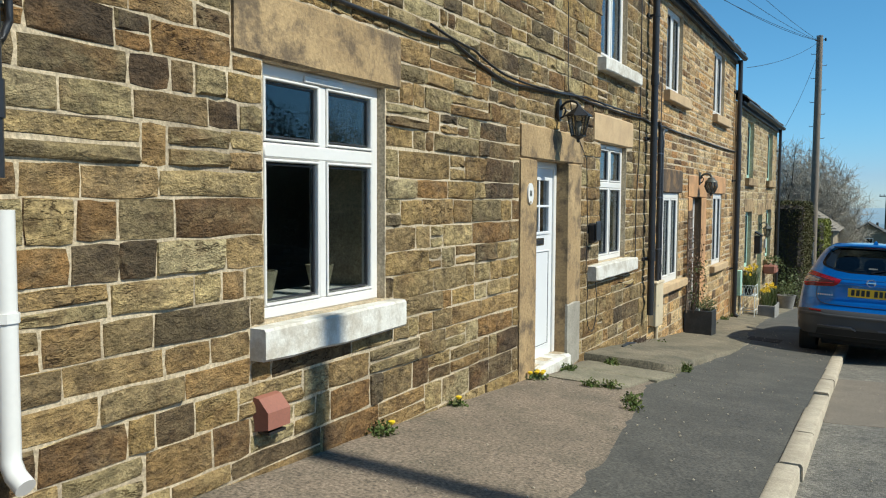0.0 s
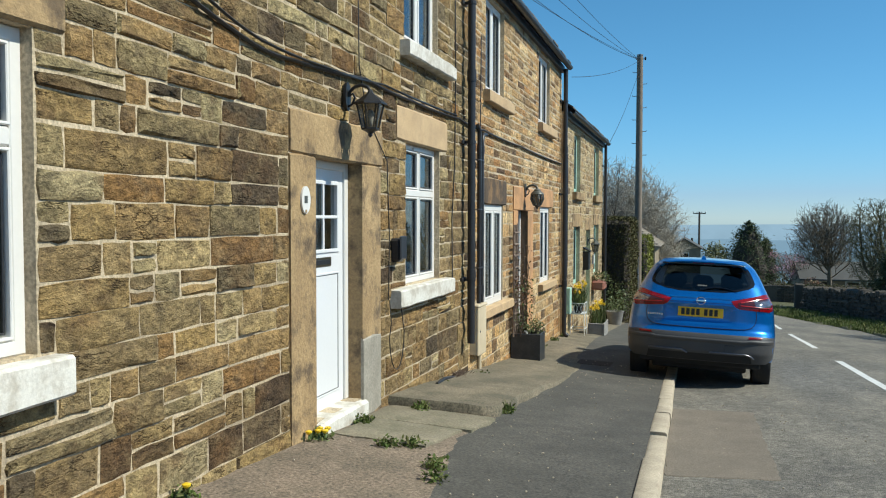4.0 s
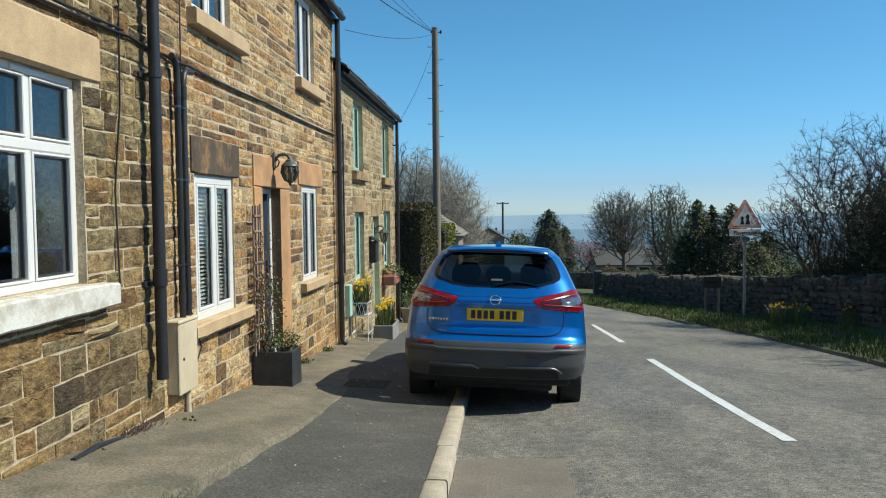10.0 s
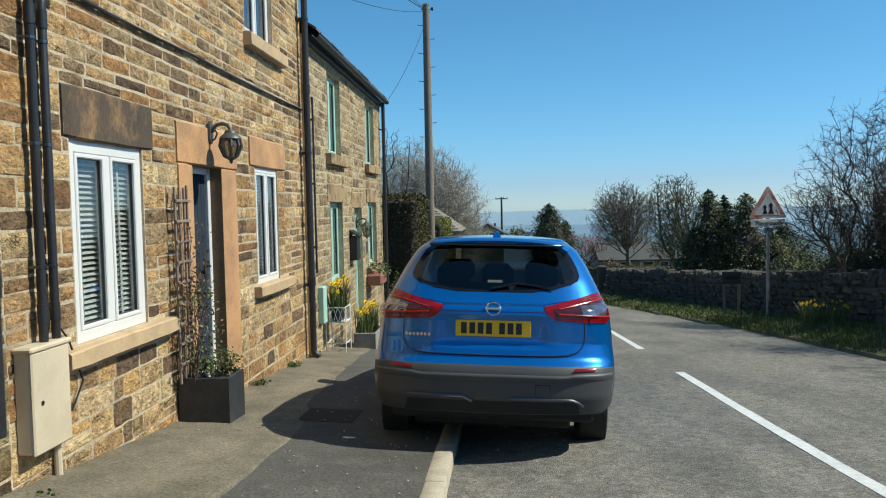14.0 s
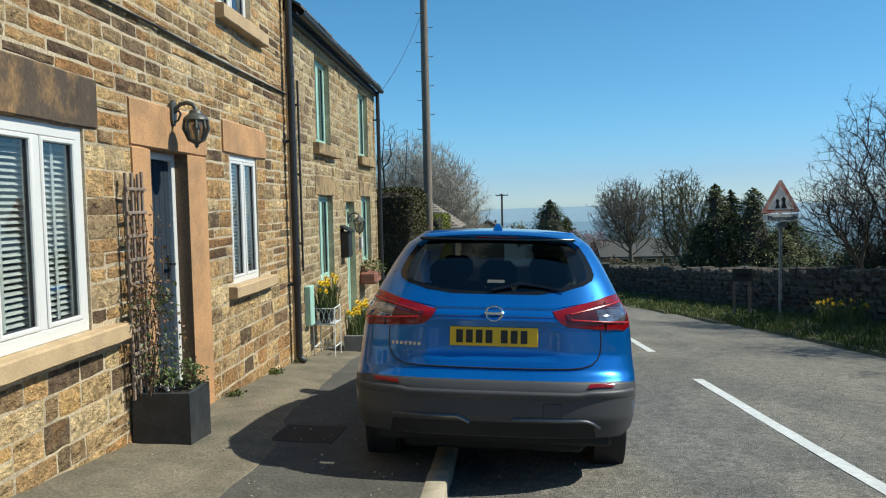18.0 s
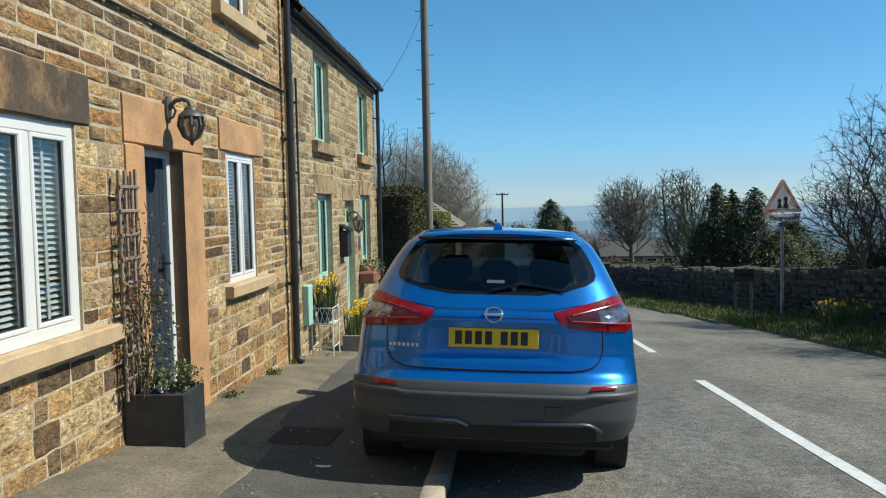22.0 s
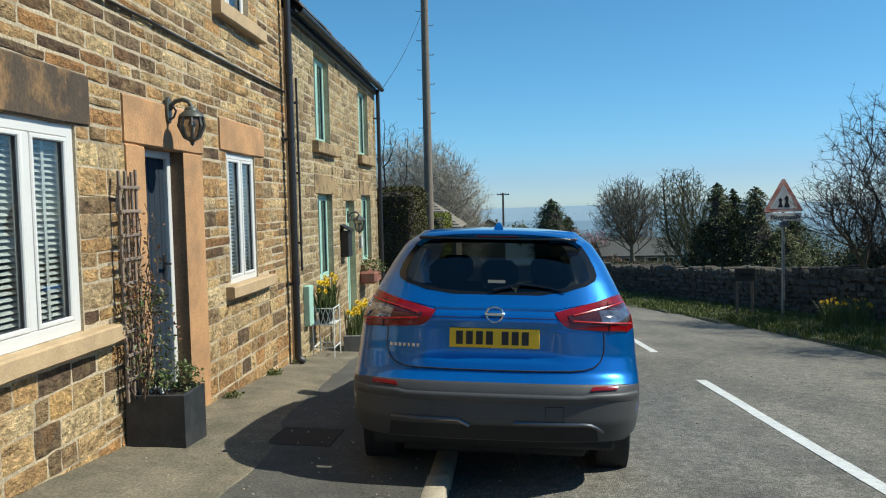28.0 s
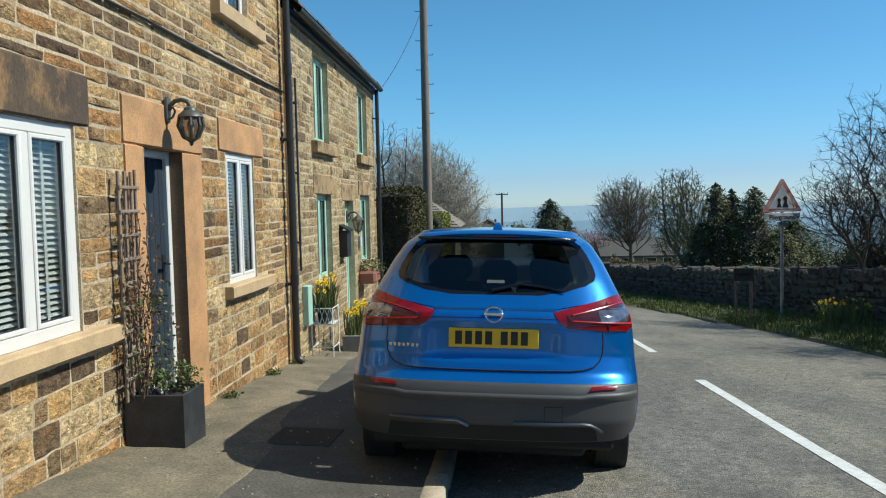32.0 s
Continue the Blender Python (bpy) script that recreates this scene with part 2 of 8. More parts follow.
def stone(name, colours, by, dark, pale, stain):
    """Hewn gritstone: one colour a stone, blotched with crust and rust, pitted and coarse-grained."""
    m = bpy.data.materials.new(name)
    m.use_nodes = True
    n, l = m.node_tree.nodes, m.node_tree.links
    bsdf = n["Principled BSDF"]
    geom, info = n.new("ShaderNodeNewGeometry"), n.new("ShaderNodeObjectInfo")
    chance = geom.outputs["Random Per Island"] if by == "island" else info.outputs["Random"]

    def maths(op, a, b):
        x = n.new("ShaderNodeMath")
        x.operation = op
        for sock, val in zip(x.inputs, (a, b)):
            if isinstance(val, (int, float)):
                sock.default_value = val
            else:
                l.new(val, sock)
        return x.outputs[0]

    # every stone takes its grain from another place
    vec = n.new("ShaderNodeVectorMath")
    vec.operation = "MULTIPLY_ADD"
    vec.inputs[1].default_value = (1, 0.85, 1.2)
    shift = n.new("ShaderNodeCombineXYZ")
    for k, f in enumerate((37.0, 91.0, 53.0)):
        l.new(maths("MULTIPLY", chance, f), shift.inputs[k])
    l.new(geom.outputs["Position"], vec.inputs[0])
    l.new(shift.outputs[0], vec.inputs[2])

    def noisy(sc, detail, r=0.6):
        t = n.new("ShaderNodeTexNoise")
        t.inputs["Scale"].default_value, t.inputs["Detail"].default_value, t.inputs["Roughness"].default_value = sc, detail, r
        l.new(vec.outputs[0], t.inputs["Vector"])
        return t.outputs["Fac"]

    def span(src, lo, hi, a=0.0, b=1.0):
        r = n.new("ShaderNodeMapRange")
        for k, val in zip((1, 2, 3, 4), (lo, hi, a, b)):
            r.inputs[k].default_value = val
        l.new(src, r.inputs[0])
        return r.outputs[0]

    def mix(kind, a, b, fac):
        x = n.new("ShaderNodeMix")
        x.data_type, x.blend_type = "RGBA", kind
        for sock, val in ((x.inputs[6], a), (x.inputs[7], b), (x.inputs[0], fac)):
            if isinstance(val, (tuple, list)):
                sock.default_value = (*val, 1)
            elif isinstance(val, (int, float)):
                sock.default_value = val
            else:
                l.new(val, sock)
        return x.outputs[2]

    ramp = n.new("ShaderNodeValToRGB")
    e = ramp.color_ramp.elements
    e[0].position, e[0].color = 0.0, (*colours[0], 1)
    e[1].position, e[1].color = 1.0, (*colours[-1], 1)
    for i, c in enumerate(colours[1:-1], 1):
        e.new(i / (len(colours) - 1)).color = (*c, 1)
    l.new(chance, ramp.inputs[0])
    blotch, crust, grain, fine = noisy(5.5, 5), noisy(8.0, 7, 0.72), noisy(20, 6, 0.72), noisy(110, 3)
    col = mix("MIX", ramp.outputs[0], pale, span(blotch, 0.50, 0.70, 0.0, 0.42))
    col = mix("MIX", col, (pale[0] * 0.9, pale[1] * 0.62, pale[2] * 0.38), span(noisy(4.0, 3), 0.55, 0.70, 0.0, 0.4))
    col = mix("MIX", col, dark, span(crust, 0.47, 0.62, 0.0, stain))
    col = mix("MULTIPLY", col, mix("MIX", (0.58,) * 3, (1.72,) * 3, span(grain, 0.3, 0.7)), 1.0)
    col = mix("MULTIPLY", col, mix("MIX", (0.75,) * 3, (1.25,) * 3, span(fine, 0.3, 0.7)), 1.0)
    # broken beds: thin wandering crevices along the grain
    beds = n.new("ShaderNodeVectorMath")
    beds.operation = "MULTIPLY"
    beds.inputs[1].default_value = (1, 0.42, 1.0)
    l.new(vec.outputs[0], beds.inputs[0])
    wave = n.new("ShaderNodeTexNoise")
    wave.inputs["Scale"].default_value, wave.inputs["Detail"].default_value, wave.inputs["Roughness"].default_value = 10, 4, 0.65
    l.new(beds.outputs[0], wave.inputs["Vector"])
    off = maths("ABSOLUTE", maths("SUBTRACT", wave.outputs["Fac"], 0.5), 0.0)
    crack = maths("MULTIPLY", span(off, 0.0, 0.02, 1.0, 0.0), span(noisy(3.0, 3), 0.52, 0.62))
    col = mix("MULTIPLY", col, (0.28, 0.25, 0.22), crack)
    l.new(col, bsdf.inputs["Base Color"])
    bsdf.inputs["Roughness"].default_value = 0.92
    bsdf.inputs["Specular IOR Level"].default_value = 0.25
    height = maths("SUBTRACT", maths("ADD", noisy(9, 6, 0.65), maths("ADD", maths("MULTIPLY", grain, 0.6), maths("MULTIPLY", fine, 0.08))), maths("MULTIPLY", crack, 0.25))
    bump = n.new("ShaderNodeBump")
    bump.inputs["Strength"].default_value, bump.inputs["Distance"].default_value = 1.0, 0.07
    l.new(height, bump.inputs["Height"])
    l.new(bump.outputs[0], bsdf.inputs["Normal"])
    return m


STONES_B = [tuple(c * f for c, f in zip(q, (1.40, 1.28, 1.22))) for q in STONES]
M_STONE = stone("gritstone block", STONES_B, "", (0.085, 0.062, 0.042), (0.52, 0.37, 0.18), 0.42)
M_STONE_REST = stone("gritstone walling", STONES_B, "island", (0.085, 0.062, 0.042), (0.52, 0.37, 0.18), 0.42)
STONES_A = [tuple(c * f for c, f in zip(q, (0.88, 0.88, 0.82))) for q in STONES]
M_STONE_A = stone("dark gritstone block", STONES_A, "", (0.055, 0.041, 0.031), (0.36, 0.27, 0.14), 0.52)
M_STONE_A_REST = stone("dark gritstone walling", STONES_A, "island", (0.055, 0.041, 0.031), (0.36, 0.27, 0.14), 0.52)
STONES_C = [(0.36, 0.265, 0.135), (0.44, 0.345, 0.19), (0.26, 0.18, 0.09), (0.50, 0.40, 0.235), (0.40, 0.26, 0.12), (0.19, 0.135, 0.08), (0.44, 0.345, 0.19), (0.47, 0.36, 0.19)]
M_STONE_C = stone("pale gritstone block", STONES_C, "", (0.15, 0.11, 0.075), (0.56, 0.44, 0.27), 0.38)
M_STONE_C_REST = stone("pale gritstone walling", STONES_C, "island", (0.15, 0.11, 0.075), (0.56, 0.44, 0.27), 0.38)
M_MORTAR = mat("lime mortar", (0.58, 0.475, 0.325), (0.42, 0.33, 0.21), 5, 0.95, 0.9, 60, speck=0.35, depth=0.015, mid=0.6, mid_col=(0.2, 0.155, 0.105), mid_scale=2.2, edge=(0.48, 0.64))
M_LINTEL = mat("weathered sandstone", (0.46, 0.32, 0.16), (0.25, 0.165, 0.08), 2.6, 0.9, 0.7, 45, speck=0.2, mid=0.85, mid_col=(0.10, 0.07, 0.044), mid_scale=3.6, edge=(0.48, 0.60), depth=0.02)
M_LINTEL_DARK = mat("blackened sandstone", (0.105, 0.072, 0.045), (0.055, 0.04, 0.028), 4, 0.9, 0.6, 60, speck=0.3, mid=0.75, mid_col=(0.38, 0.215, 0.085), mid_scale=3.2, edge=(0.48, 0.66), stretch=(1, 1, 0.7))
M_LINTEL_BROWN = mat("bare brown sandstone", (0.20, 0.125, 0.07), (0.13, 0.085, 0.05), 4, 0.9, 0.6, 60, speck=0.25)
M_ORANGE = mat("orange sandstone", (0.55, 0.30, 0.135), (0.44, 0.235, 0.105), 3, 0.85, 0.5, 60, speck=0.2, mid=0.5, mid_col=(0.27, 0.165, 0.09), mid_scale=3)
M_BUFF = mat("buff sandstone sill", (0.56, 0.40, 0.225), (0.45, 0.31, 0.17), 4, 0.85, 0.35, 90, speck=0.15, mid=0.35, mid_col=(0.3, 0.21, 0.13), mid_scale=5)
M_WHITE_SILL = mat("white-painted stone", (0.70, 0.675, 0.61), (0.60, 0.57, 0.50), 4, 0.75, 0.5, 60, speck=0.1, mid=0.6, mid_col=(0.36, 0.30, 0.22), mid_scale=8)
M_UPVC = mat("white plastic", (0.72, 0.70, 0.66), (0.68, 0.655, 0.615), 2, 0.35, 0.0, 40, speck=0.02)
M_MINT = mat("mint-green paint", (0.42, 0.64, 0.53), (0.36, 0.57, 0.47), 3, 0.45, 0.05, 60, speck=0.05)
M_BLACK = mat("black plastic pipe", (0.018, 0.018, 0.02), (0.03, 0.03, 0.032), 4, 0.4, 0.1, 60, speck=0.2)
M_IRON = mat("black iron", (0.02, 0.02, 0.021), (0.035, 0.034, 0.033), 9, 0.42, 0.2, 80, metal=0.3, speck=0.2)
M_IRON2 = mat("grey-green iron", (0.06, 0.065, 0.06), (0.12, 0.12, 0.10), 9, 0.45, 0.2, 80, metal=0.3, speck=0.2)
M_PANE = glass("window glass")
M_LAMPGLASS = glass("lantern glass", (0.5, 0.5, 0.48))
M_DOORWHITE = mat("white door panel", (0.72, 0.725, 0.73), (0.69, 0.695, 0.70), 2, 0.3, 0.0, 50, speck=0.02)
M_DOORGREY = mat("slate-blue door", (0.034, 0.045, 0.059), (0.029, 0.038, 0.05), 3, 0.7, 0.1, 60, speck=0.06, spec=0.08)
M_ROOM = mat("room plaster", (0.26, 0.24, 0.21), (0.2, 0.19, 0.17), 2, 0.9, 0.1)
M_CARPET = mat("dark carpet", (0.10, 0.08, 0.07), (0.07, 0.06, 0.055), 8, 0.95, 0.3)
M_SLATE = mat("stone slate", (0.12, 0.11, 0.10), (0.065, 0.06, 0.058), 3, 0.85, 0.5, 60, ramp=[(0.10, 0.09, 0.085), (0.16, 0.14, 0.12), (0.07, 0.065, 0.065)], by="island")
M_ASPHALT = chipped("worn asphalt road", (0.235, 0.215, 0.175), (0.165, 0.153, 0.128), (0.10, 0.096, 0.088), 0.42)
M_TARMAC = mat("footway tarmac", (0.085, 0.079, 0.066), (0.058, 0.055, 0.047), 1.5, 0.88, 1.0, 60, speck=0.6, depth=0.006, mid=0.45, mid_col=(0.13, 0.12, 0.10), mid_scale=2)
M_CONC = mat("old mossy concrete", (0.235, 0.195, 0.132), (0.145, 0.123, 0.085), 2.2, 0.92, 1.0, 60, speck=0.5, depth=0.012, mid=0.62, mid_col=(0.08, 0.076, 0.05), mid_scale=2.4)
M_GRAVEL = mat("gravelly concrete", (0.25, 0.19, 0.135), (0.17, 0.132, 0.094), 1.6, 0.95, 1.0, 55, speck=0.62, depth=0.014, mid=0.45, mid_col=(0.085, 0.075, 0.05), mid_scale=2.5)
M_FLAG = mat("worn flagstone", (0.25, 0.215, 0.15), (0.17, 0.15, 0.10), 3, 0.92, 0.8, 60, speck=0.35, depth=0.01, mid=0.5, mid_col=(0.105, 0.105, 0.06), mid_scale=4)
M_CEMENT = mat("grey cement", (0.36, 0.33, 0.27), (0.27, 0.245, 0.2), 4, 0.9, 0.6, 60, speck=0.2, mid=0.4, mid_col=(0.19, 0.17, 0.13), mid_scale=6)
M_KERB = mat("gritstone kerb", (0.50, 0.43, 0.32), (0.38, 0.32, 0.235), 3, 0.9, 0.5, 90, speck=0.22, mid=0.4, mid_col=(0.2, 0.165, 0.12), mid_scale=4)
M_LINE = mat("white road paint", (0.74, 0.74, 0.70), (0.62, 0.62, 0.58), 5, 0.7, 0.5, 120, speck=0.12, mid=0.35, mid_col=(0.3, 0.29, 0.27), mid_scale=14)
M_GRASS_GROUND = mat("rough turf", (0.07, 0.085, 0.028), (0.10, 0.085, 0.045), 2.5, 0.95, 0.9, 60, speck=0.5, depth=0.03, mid=0.4, mid_col=(0.055, 0.06, 0.02), mid_scale=0.4)
M_GRASS = mat("grass blades", (0.085, 0.14, 0.03), (0.13, 0.17, 0.045), 3, 0.7, 0.0, 60, ramp=[(0.05, 0.085, 0.02), (0.10, 0.13, 0.035), (0.15, 0.14, 0.06)], by="island", spec=0.15)

# ---- ground ----
PROFILE = [(-400, 18), (-60, 3.6), (-20, 1.25), (-8, 0.62), (-5, 0.49), (-2, 0.32), (1.2, 0.075), (2.2, -0.025), (4.2, -0.185), (6.2, -0.328), (7.8, -0.437), (10.4, -0.655), (18, -1.32), (26, -1.95), (34, -2.45), (50, -3.1), (70, -4.5), (100, -7.5), (160, -17), (300, -40), (900, -95)]
FACE = 0.1
KERB_X = 2.2


def level(y):
    """Height of the road's middle along the street, smoothed."""
    return sum(lerp(PROFILE, y + d) for d in (-1.0, -0.5, 0, 0.5, 1.0)) / 5


def road_z(x, y):
    return level(y) - 0.05 * min(abs(x - 4.6) / 2.4, 1.0) ** 2


def pave_z(x, y):
    return level(y) + 0.035 + 0.10 * (KERB_X - x) / 2.1


def bend(y):
    """How far the road swings to the left past the cottages."""
    return -0.012 * max(y - 20, 0) ** 2 if y < 60 else -0.012 * 1600 - 0.96 * (y - 60)


def right_edge(y):
    return lerp([(-60, 8.9), (-10, 8.2), (9.7, 7.85), (13, 7.85), (18, 7.6), (25, 6.9), (33, 5.2), (40, 2.0), (60, -9)], y)


def turf_z(x, y):
    """The open ground right of the road, left of it past the cottages, and far out."""
    z = level(y)
    e = right_edge(y)
    if x > e:
        z += 0.12 * min((x - e) / 1.2, 1.0) - 0.03 * max(x - e - 2.5, 0) * (1 if x < 60 else 0) - (1.7 if x >= 60 else 0)
    if x < 0:
        z += 0.02 * min(-x, 40)
    return z


ys = [-400, -200, -100, -60, -40, -28, -20, -15] + [-12 + 1.0 * i for i in range(58)] + [47, 50, 54, 60, 68, 78, 90, 105, 125, 150, 190, 240, 300, 400, 550, 900]
xs = [-900, -500, -300, -180, -120, -80, -50, -35, -25, -18, -13, -9, -6, -3, -1, 0.0, 1.2, 2.4, 4, 5.5, 6.8, 7.1, 7.4, 7.7, 8, 8.4, 8.8, 9.4, 10, 11, 13, 16, 20, 26, 34, 45, 60, 90, 140, 220, 400, 900]
g = Geo()
g.grid([[(x, y, turf_z(x, y) - (0.3 if (x < right_edge(y) - 0.25 and -30 < y < 60 and x > -14) else 0.0)) for x in xs] for y in ys])
tagged(solid("ground", g, M_GRASS_GROUND, "rough sloping turf and farmland falling away downhill", "ground", kind="structure"))

g = Geo()
rows = []
yy = [-60, -45, -32, -24, -18] + [-14 + 0.8 * i for i in range(60)] + [36, 39, 42, 46, 50, 55, 60]
for y in yy:
    a, b = (KERB_X + 0.04, right_edge(y)) if y < 24 else (right_edge(y) - lerp([(24, 4.7), (34, 6.5), (60, 7)], y), right_edge(y))
    rows.append([(a + (b - a) * k / 12, y, road_z(a + (b - a) * k / 12, y) + rng.uniform(-0.002, 0.002)) for k in range(13)])
g.grid(rows)
road = solid("road", g, M_ASPHALT, "worn grey asphalt country road with patches and loose grit", "road", kind="structure")

# a brown relaid patch beside the kerb
M_PATCHED = mat("brown relaid asphalt", (0.215, 0.182, 0.142), (0.155, 0.132, 0.105), 3, 0.9, 1.0, 120, speck=0.5, depth=0.006, spec=0.3)


def overlay(name, label, outline, m):
    """A thin ragged sheet lying on the road."""
    cx, cy = sum(p[0] for p in outline) / len(outline), sum(p[1] for p in outline) / len(outline)
    ring = []
    for (ax, ay), (bx, by) in zip(outline, outline[1:] + outline[:1]):
        n = max(2, int(math.hypot(bx - ax, by - ay) / 0.08))
        for k in range(n):
            x, y = ax + (bx - ax) * k / n + rng.uniform(-0.012, 0.012), ay + (by - ay) * k / n + rng.uniform(-0.012, 0.012)
            ring.append((x, y))
    g = Geo()
    rows = [[(cx + (x - cx) * u, cy + (y - cy) * u, road_z(cx + (x - cx) * u, cy + (y - cy) * u) + 0.005) for x, y in ring + ring[:1]] for u in (0.02, 0.35, 0.7, 1.0)]
    rows.append([(cx + (x - cx) * 1.01, cy + (y - cy) * 1.01, road_z(x, y) - 0.004) for x, y in ring + ring[:1]])
    g.grid(rows)
    tagged(solid(name, g, m, label, "road patch", kind="structure"))


overlay("road_patch", "brown relaid patch in the road beside the kerb", [(2.27, -1.2), (2.97, -1.15), (2.99, 1.62), (2.26, 1.66)], M_PATCHED)

# centre-line dashes, each 5.5 m long
for y0, y1 in ((-14.6, -9.1), (-6.3, -0.75), (2.2, 7.6), (10.4, 15.9), (18.6, 22.6)):
    g = Geo()
    n = 14
    rows = []
    for k in range(n + 1):
        y = y0 + (y1 - y0) * k / n
        x = 4.685 + (0.04 * (y - 8) if y > 8 else 0) * 0.6 + 0.3 * bend(y)
        w = 0.052
        rows.append([(x - w + rng.uniform(-.004, .004), y, road_z(x, y) + 0.004), (x + w + rng.uniform(-.004, .004), y, road_z(x, y) + 0.004)])
    g.grid(rows)
    tagged(solid("road_marking", g, M_LINE, "worn white painted dash along the road's centre", "road marking", "centre-line dashes", "structure"))

# footway: tarmac by the kerb, concrete and gravelly strips along the walls
PAVE = [(-20, 1.7), (-9, 1.5), (-4, 1.35), (-2.2, 1.1), (-1.6, 0.98), (-0.9, 0.92), (0.5, 1.0), (2.5, 1.08), (4.1, 1.06), (5.2, 0.86), (7, 0.78), (9, 0.72), (16, 0.7), (24, 0.7)]


def strip_edge(y):
    return lerp(PAVE, y) + 0.035 * noise.noise(Vector((y * 3.1, 0.3, 0))) + 0.02 * noise.noise(Vector((y * 11, 2.3, 0)))


yp = [-30, -24, -18] + [-14 + 0.25 * i for i in range(152)]
g = Geo()
g.grid([[(strip_edge(y) - 0.12 + (KERB_X - 0.06 - strip_edge(y) + 0.12) * k / 5, y, pave_z(strip_edge(y) - 0.12 + (KERB_X - 0.06 - strip_edge(y) + 0.12) * k / 5, y)) for k in range(6)] for y in yp])
solid("pavement", g, M_TARMAC, "dark smooth tarmac footway beside the kerb", "pavement", kind="structure")
g = Geo()
g.grid([[(0.0 + strip_edge(y) * k / 6, y, pave_z(strip_edge(y) * k / 6, y) + 0.012 + rng.uniform(-.003, .003) - (0.012 if k == 6 else 0)) for k in range(7)] for y in yp if y <= -0.2])
solid("pavement_gravelly", g, M_GRAVEL, "gritty pale concrete strip below the cottage wall", "pavement", kind="structure")
g = Geo()
rows = []
for y in [-0.47, -0.42, -0.35] + [-0.25 + 0.12 * k for k in range(8)] + [0.75 + 0.25 * i for i in range(93)]:
    e = strip_edge(y) - (0.09 if y < -0.45 else (0.03 if y < -0.4 else 0.0))
    up = lerp([(-1.0, 0.085), (0.0, 0.09), (1.2, 0.065), (2.5, 0.03), (4, 0.010), (30, 0.010)], y)
    sk = 0.06 * max(0.0, 1 - (y + 0.47) / 1.0)
    row = [(e * k / 6, y + sk * e * k / 6, pave_z(e * k / 6, y + sk * e * k / 6) + up + rng.uniform(-.004, .004) - (0.008 if k == 6 else 0)) for k in range(7)]
    row.append((e + 0.014, y + sk * e, pave_z(e, y + sk * e) + up - 0.03))
    row.append((e + 0.018, y + sk * e, pave_z(e, y + sk * e) - 0.05))
    rows.append(row)
g.grid(rows)
n0 = [(p[0], p[1] - 0.02, pave_z(p[0], p[1]) - 0.06) for p in rows[0]]
n1 = [(p[0], p[1] - 0.012, p[2] - 0.025) for p in rows[0]]
g.grid([n0, n1, rows[0]])
solid("pavement_concrete", g, M_CONC, "cracked old concrete footway slab, raised beside the door", "pavement", kind="structure", smart=40)

# worn flagstones between the door step and the raised slab
for y0, y1, x0, x1 in ((-1.70, -1.08, 0.20, 0.84), (-1.06, -0.50, 0.14, 0.96)):
    ring = []
    for ax, ay, bx, by in ((x0, y0, x1, y0), (x1, y0, x1 + 0.05, y1), (x1 + 0.05, y1, x0, y1), (x0, y1, x0, y0)):
        for k in range(6):
            ring.append((ax + (bx - ax) * k / 6 + rng.uniform(-0.012, 0.012), ay + (by - ay) * k / 6 + rng.uniform(-0.012, 0.012)))
    cx, cy = (x0 + x1) / 2, (y0 + y1) / 2
    g = Geo()
    g.grid([[(cx + (x - cx) * u, cy + (y - cy) * u, pave_z(cx + (x - cx) * u, cy + (y - cy) * u) + h) for x, y in ring + ring[:1]] for u, h in ((0.03, 0.026), (0.5, 0.027), (0.95, 0.026), (0.99, 0.020), (1.0, -0.02))])
    solid("flagstone", g, M_FLAG, "worn greenish flagstone set in the gravelly strip", "flagstone", "flagstones by the white door", kind="structure", smart=50)

# kerb stones
y = -16.0
kerb = thing("kerb", (KERB_X, -16, level(-16)), "line of pale worn gritstone kerb stones", "kerb", kind="structure")
while y < 26:
    ln = rng.uniform(0.8, 1.05)
    g = Geo()
    za, zb = level(y), level(y + ln)
    o = rng.uniform(-0.008, 0.008)
    up = 0.048 + rng.uniform(-0.006, 0.006) - (0.02 if -1.9 < y < -0.6 else 0)
    x0, x1 = KERB_X - 0.072 + o, KERB_X + 0.055 + o
    v = []
    for yv, z in ((y + 0.006, za), (y + ln - 0.006, zb)):
        v += [(x0, yv, z - 0.2), (x0, yv, z + up - 0.005), (x0 + 0.012, yv, z + up + 0.003), (x1 - 0.012, yv, z + up + 0.002), (x1, yv, z + up - 0.012), (x1 + 0.004, yv, z - 0.2)]
    g.add(v, [(k, k + 1, k + 7, k + 6) for k in range(5)] + [(0, 1, 2, 3, 4, 5), (6, 7, 8, 9, 10, 11)])
    part("kerb_stone", g, M_KERB, kerb, smart=50)
    y += ln

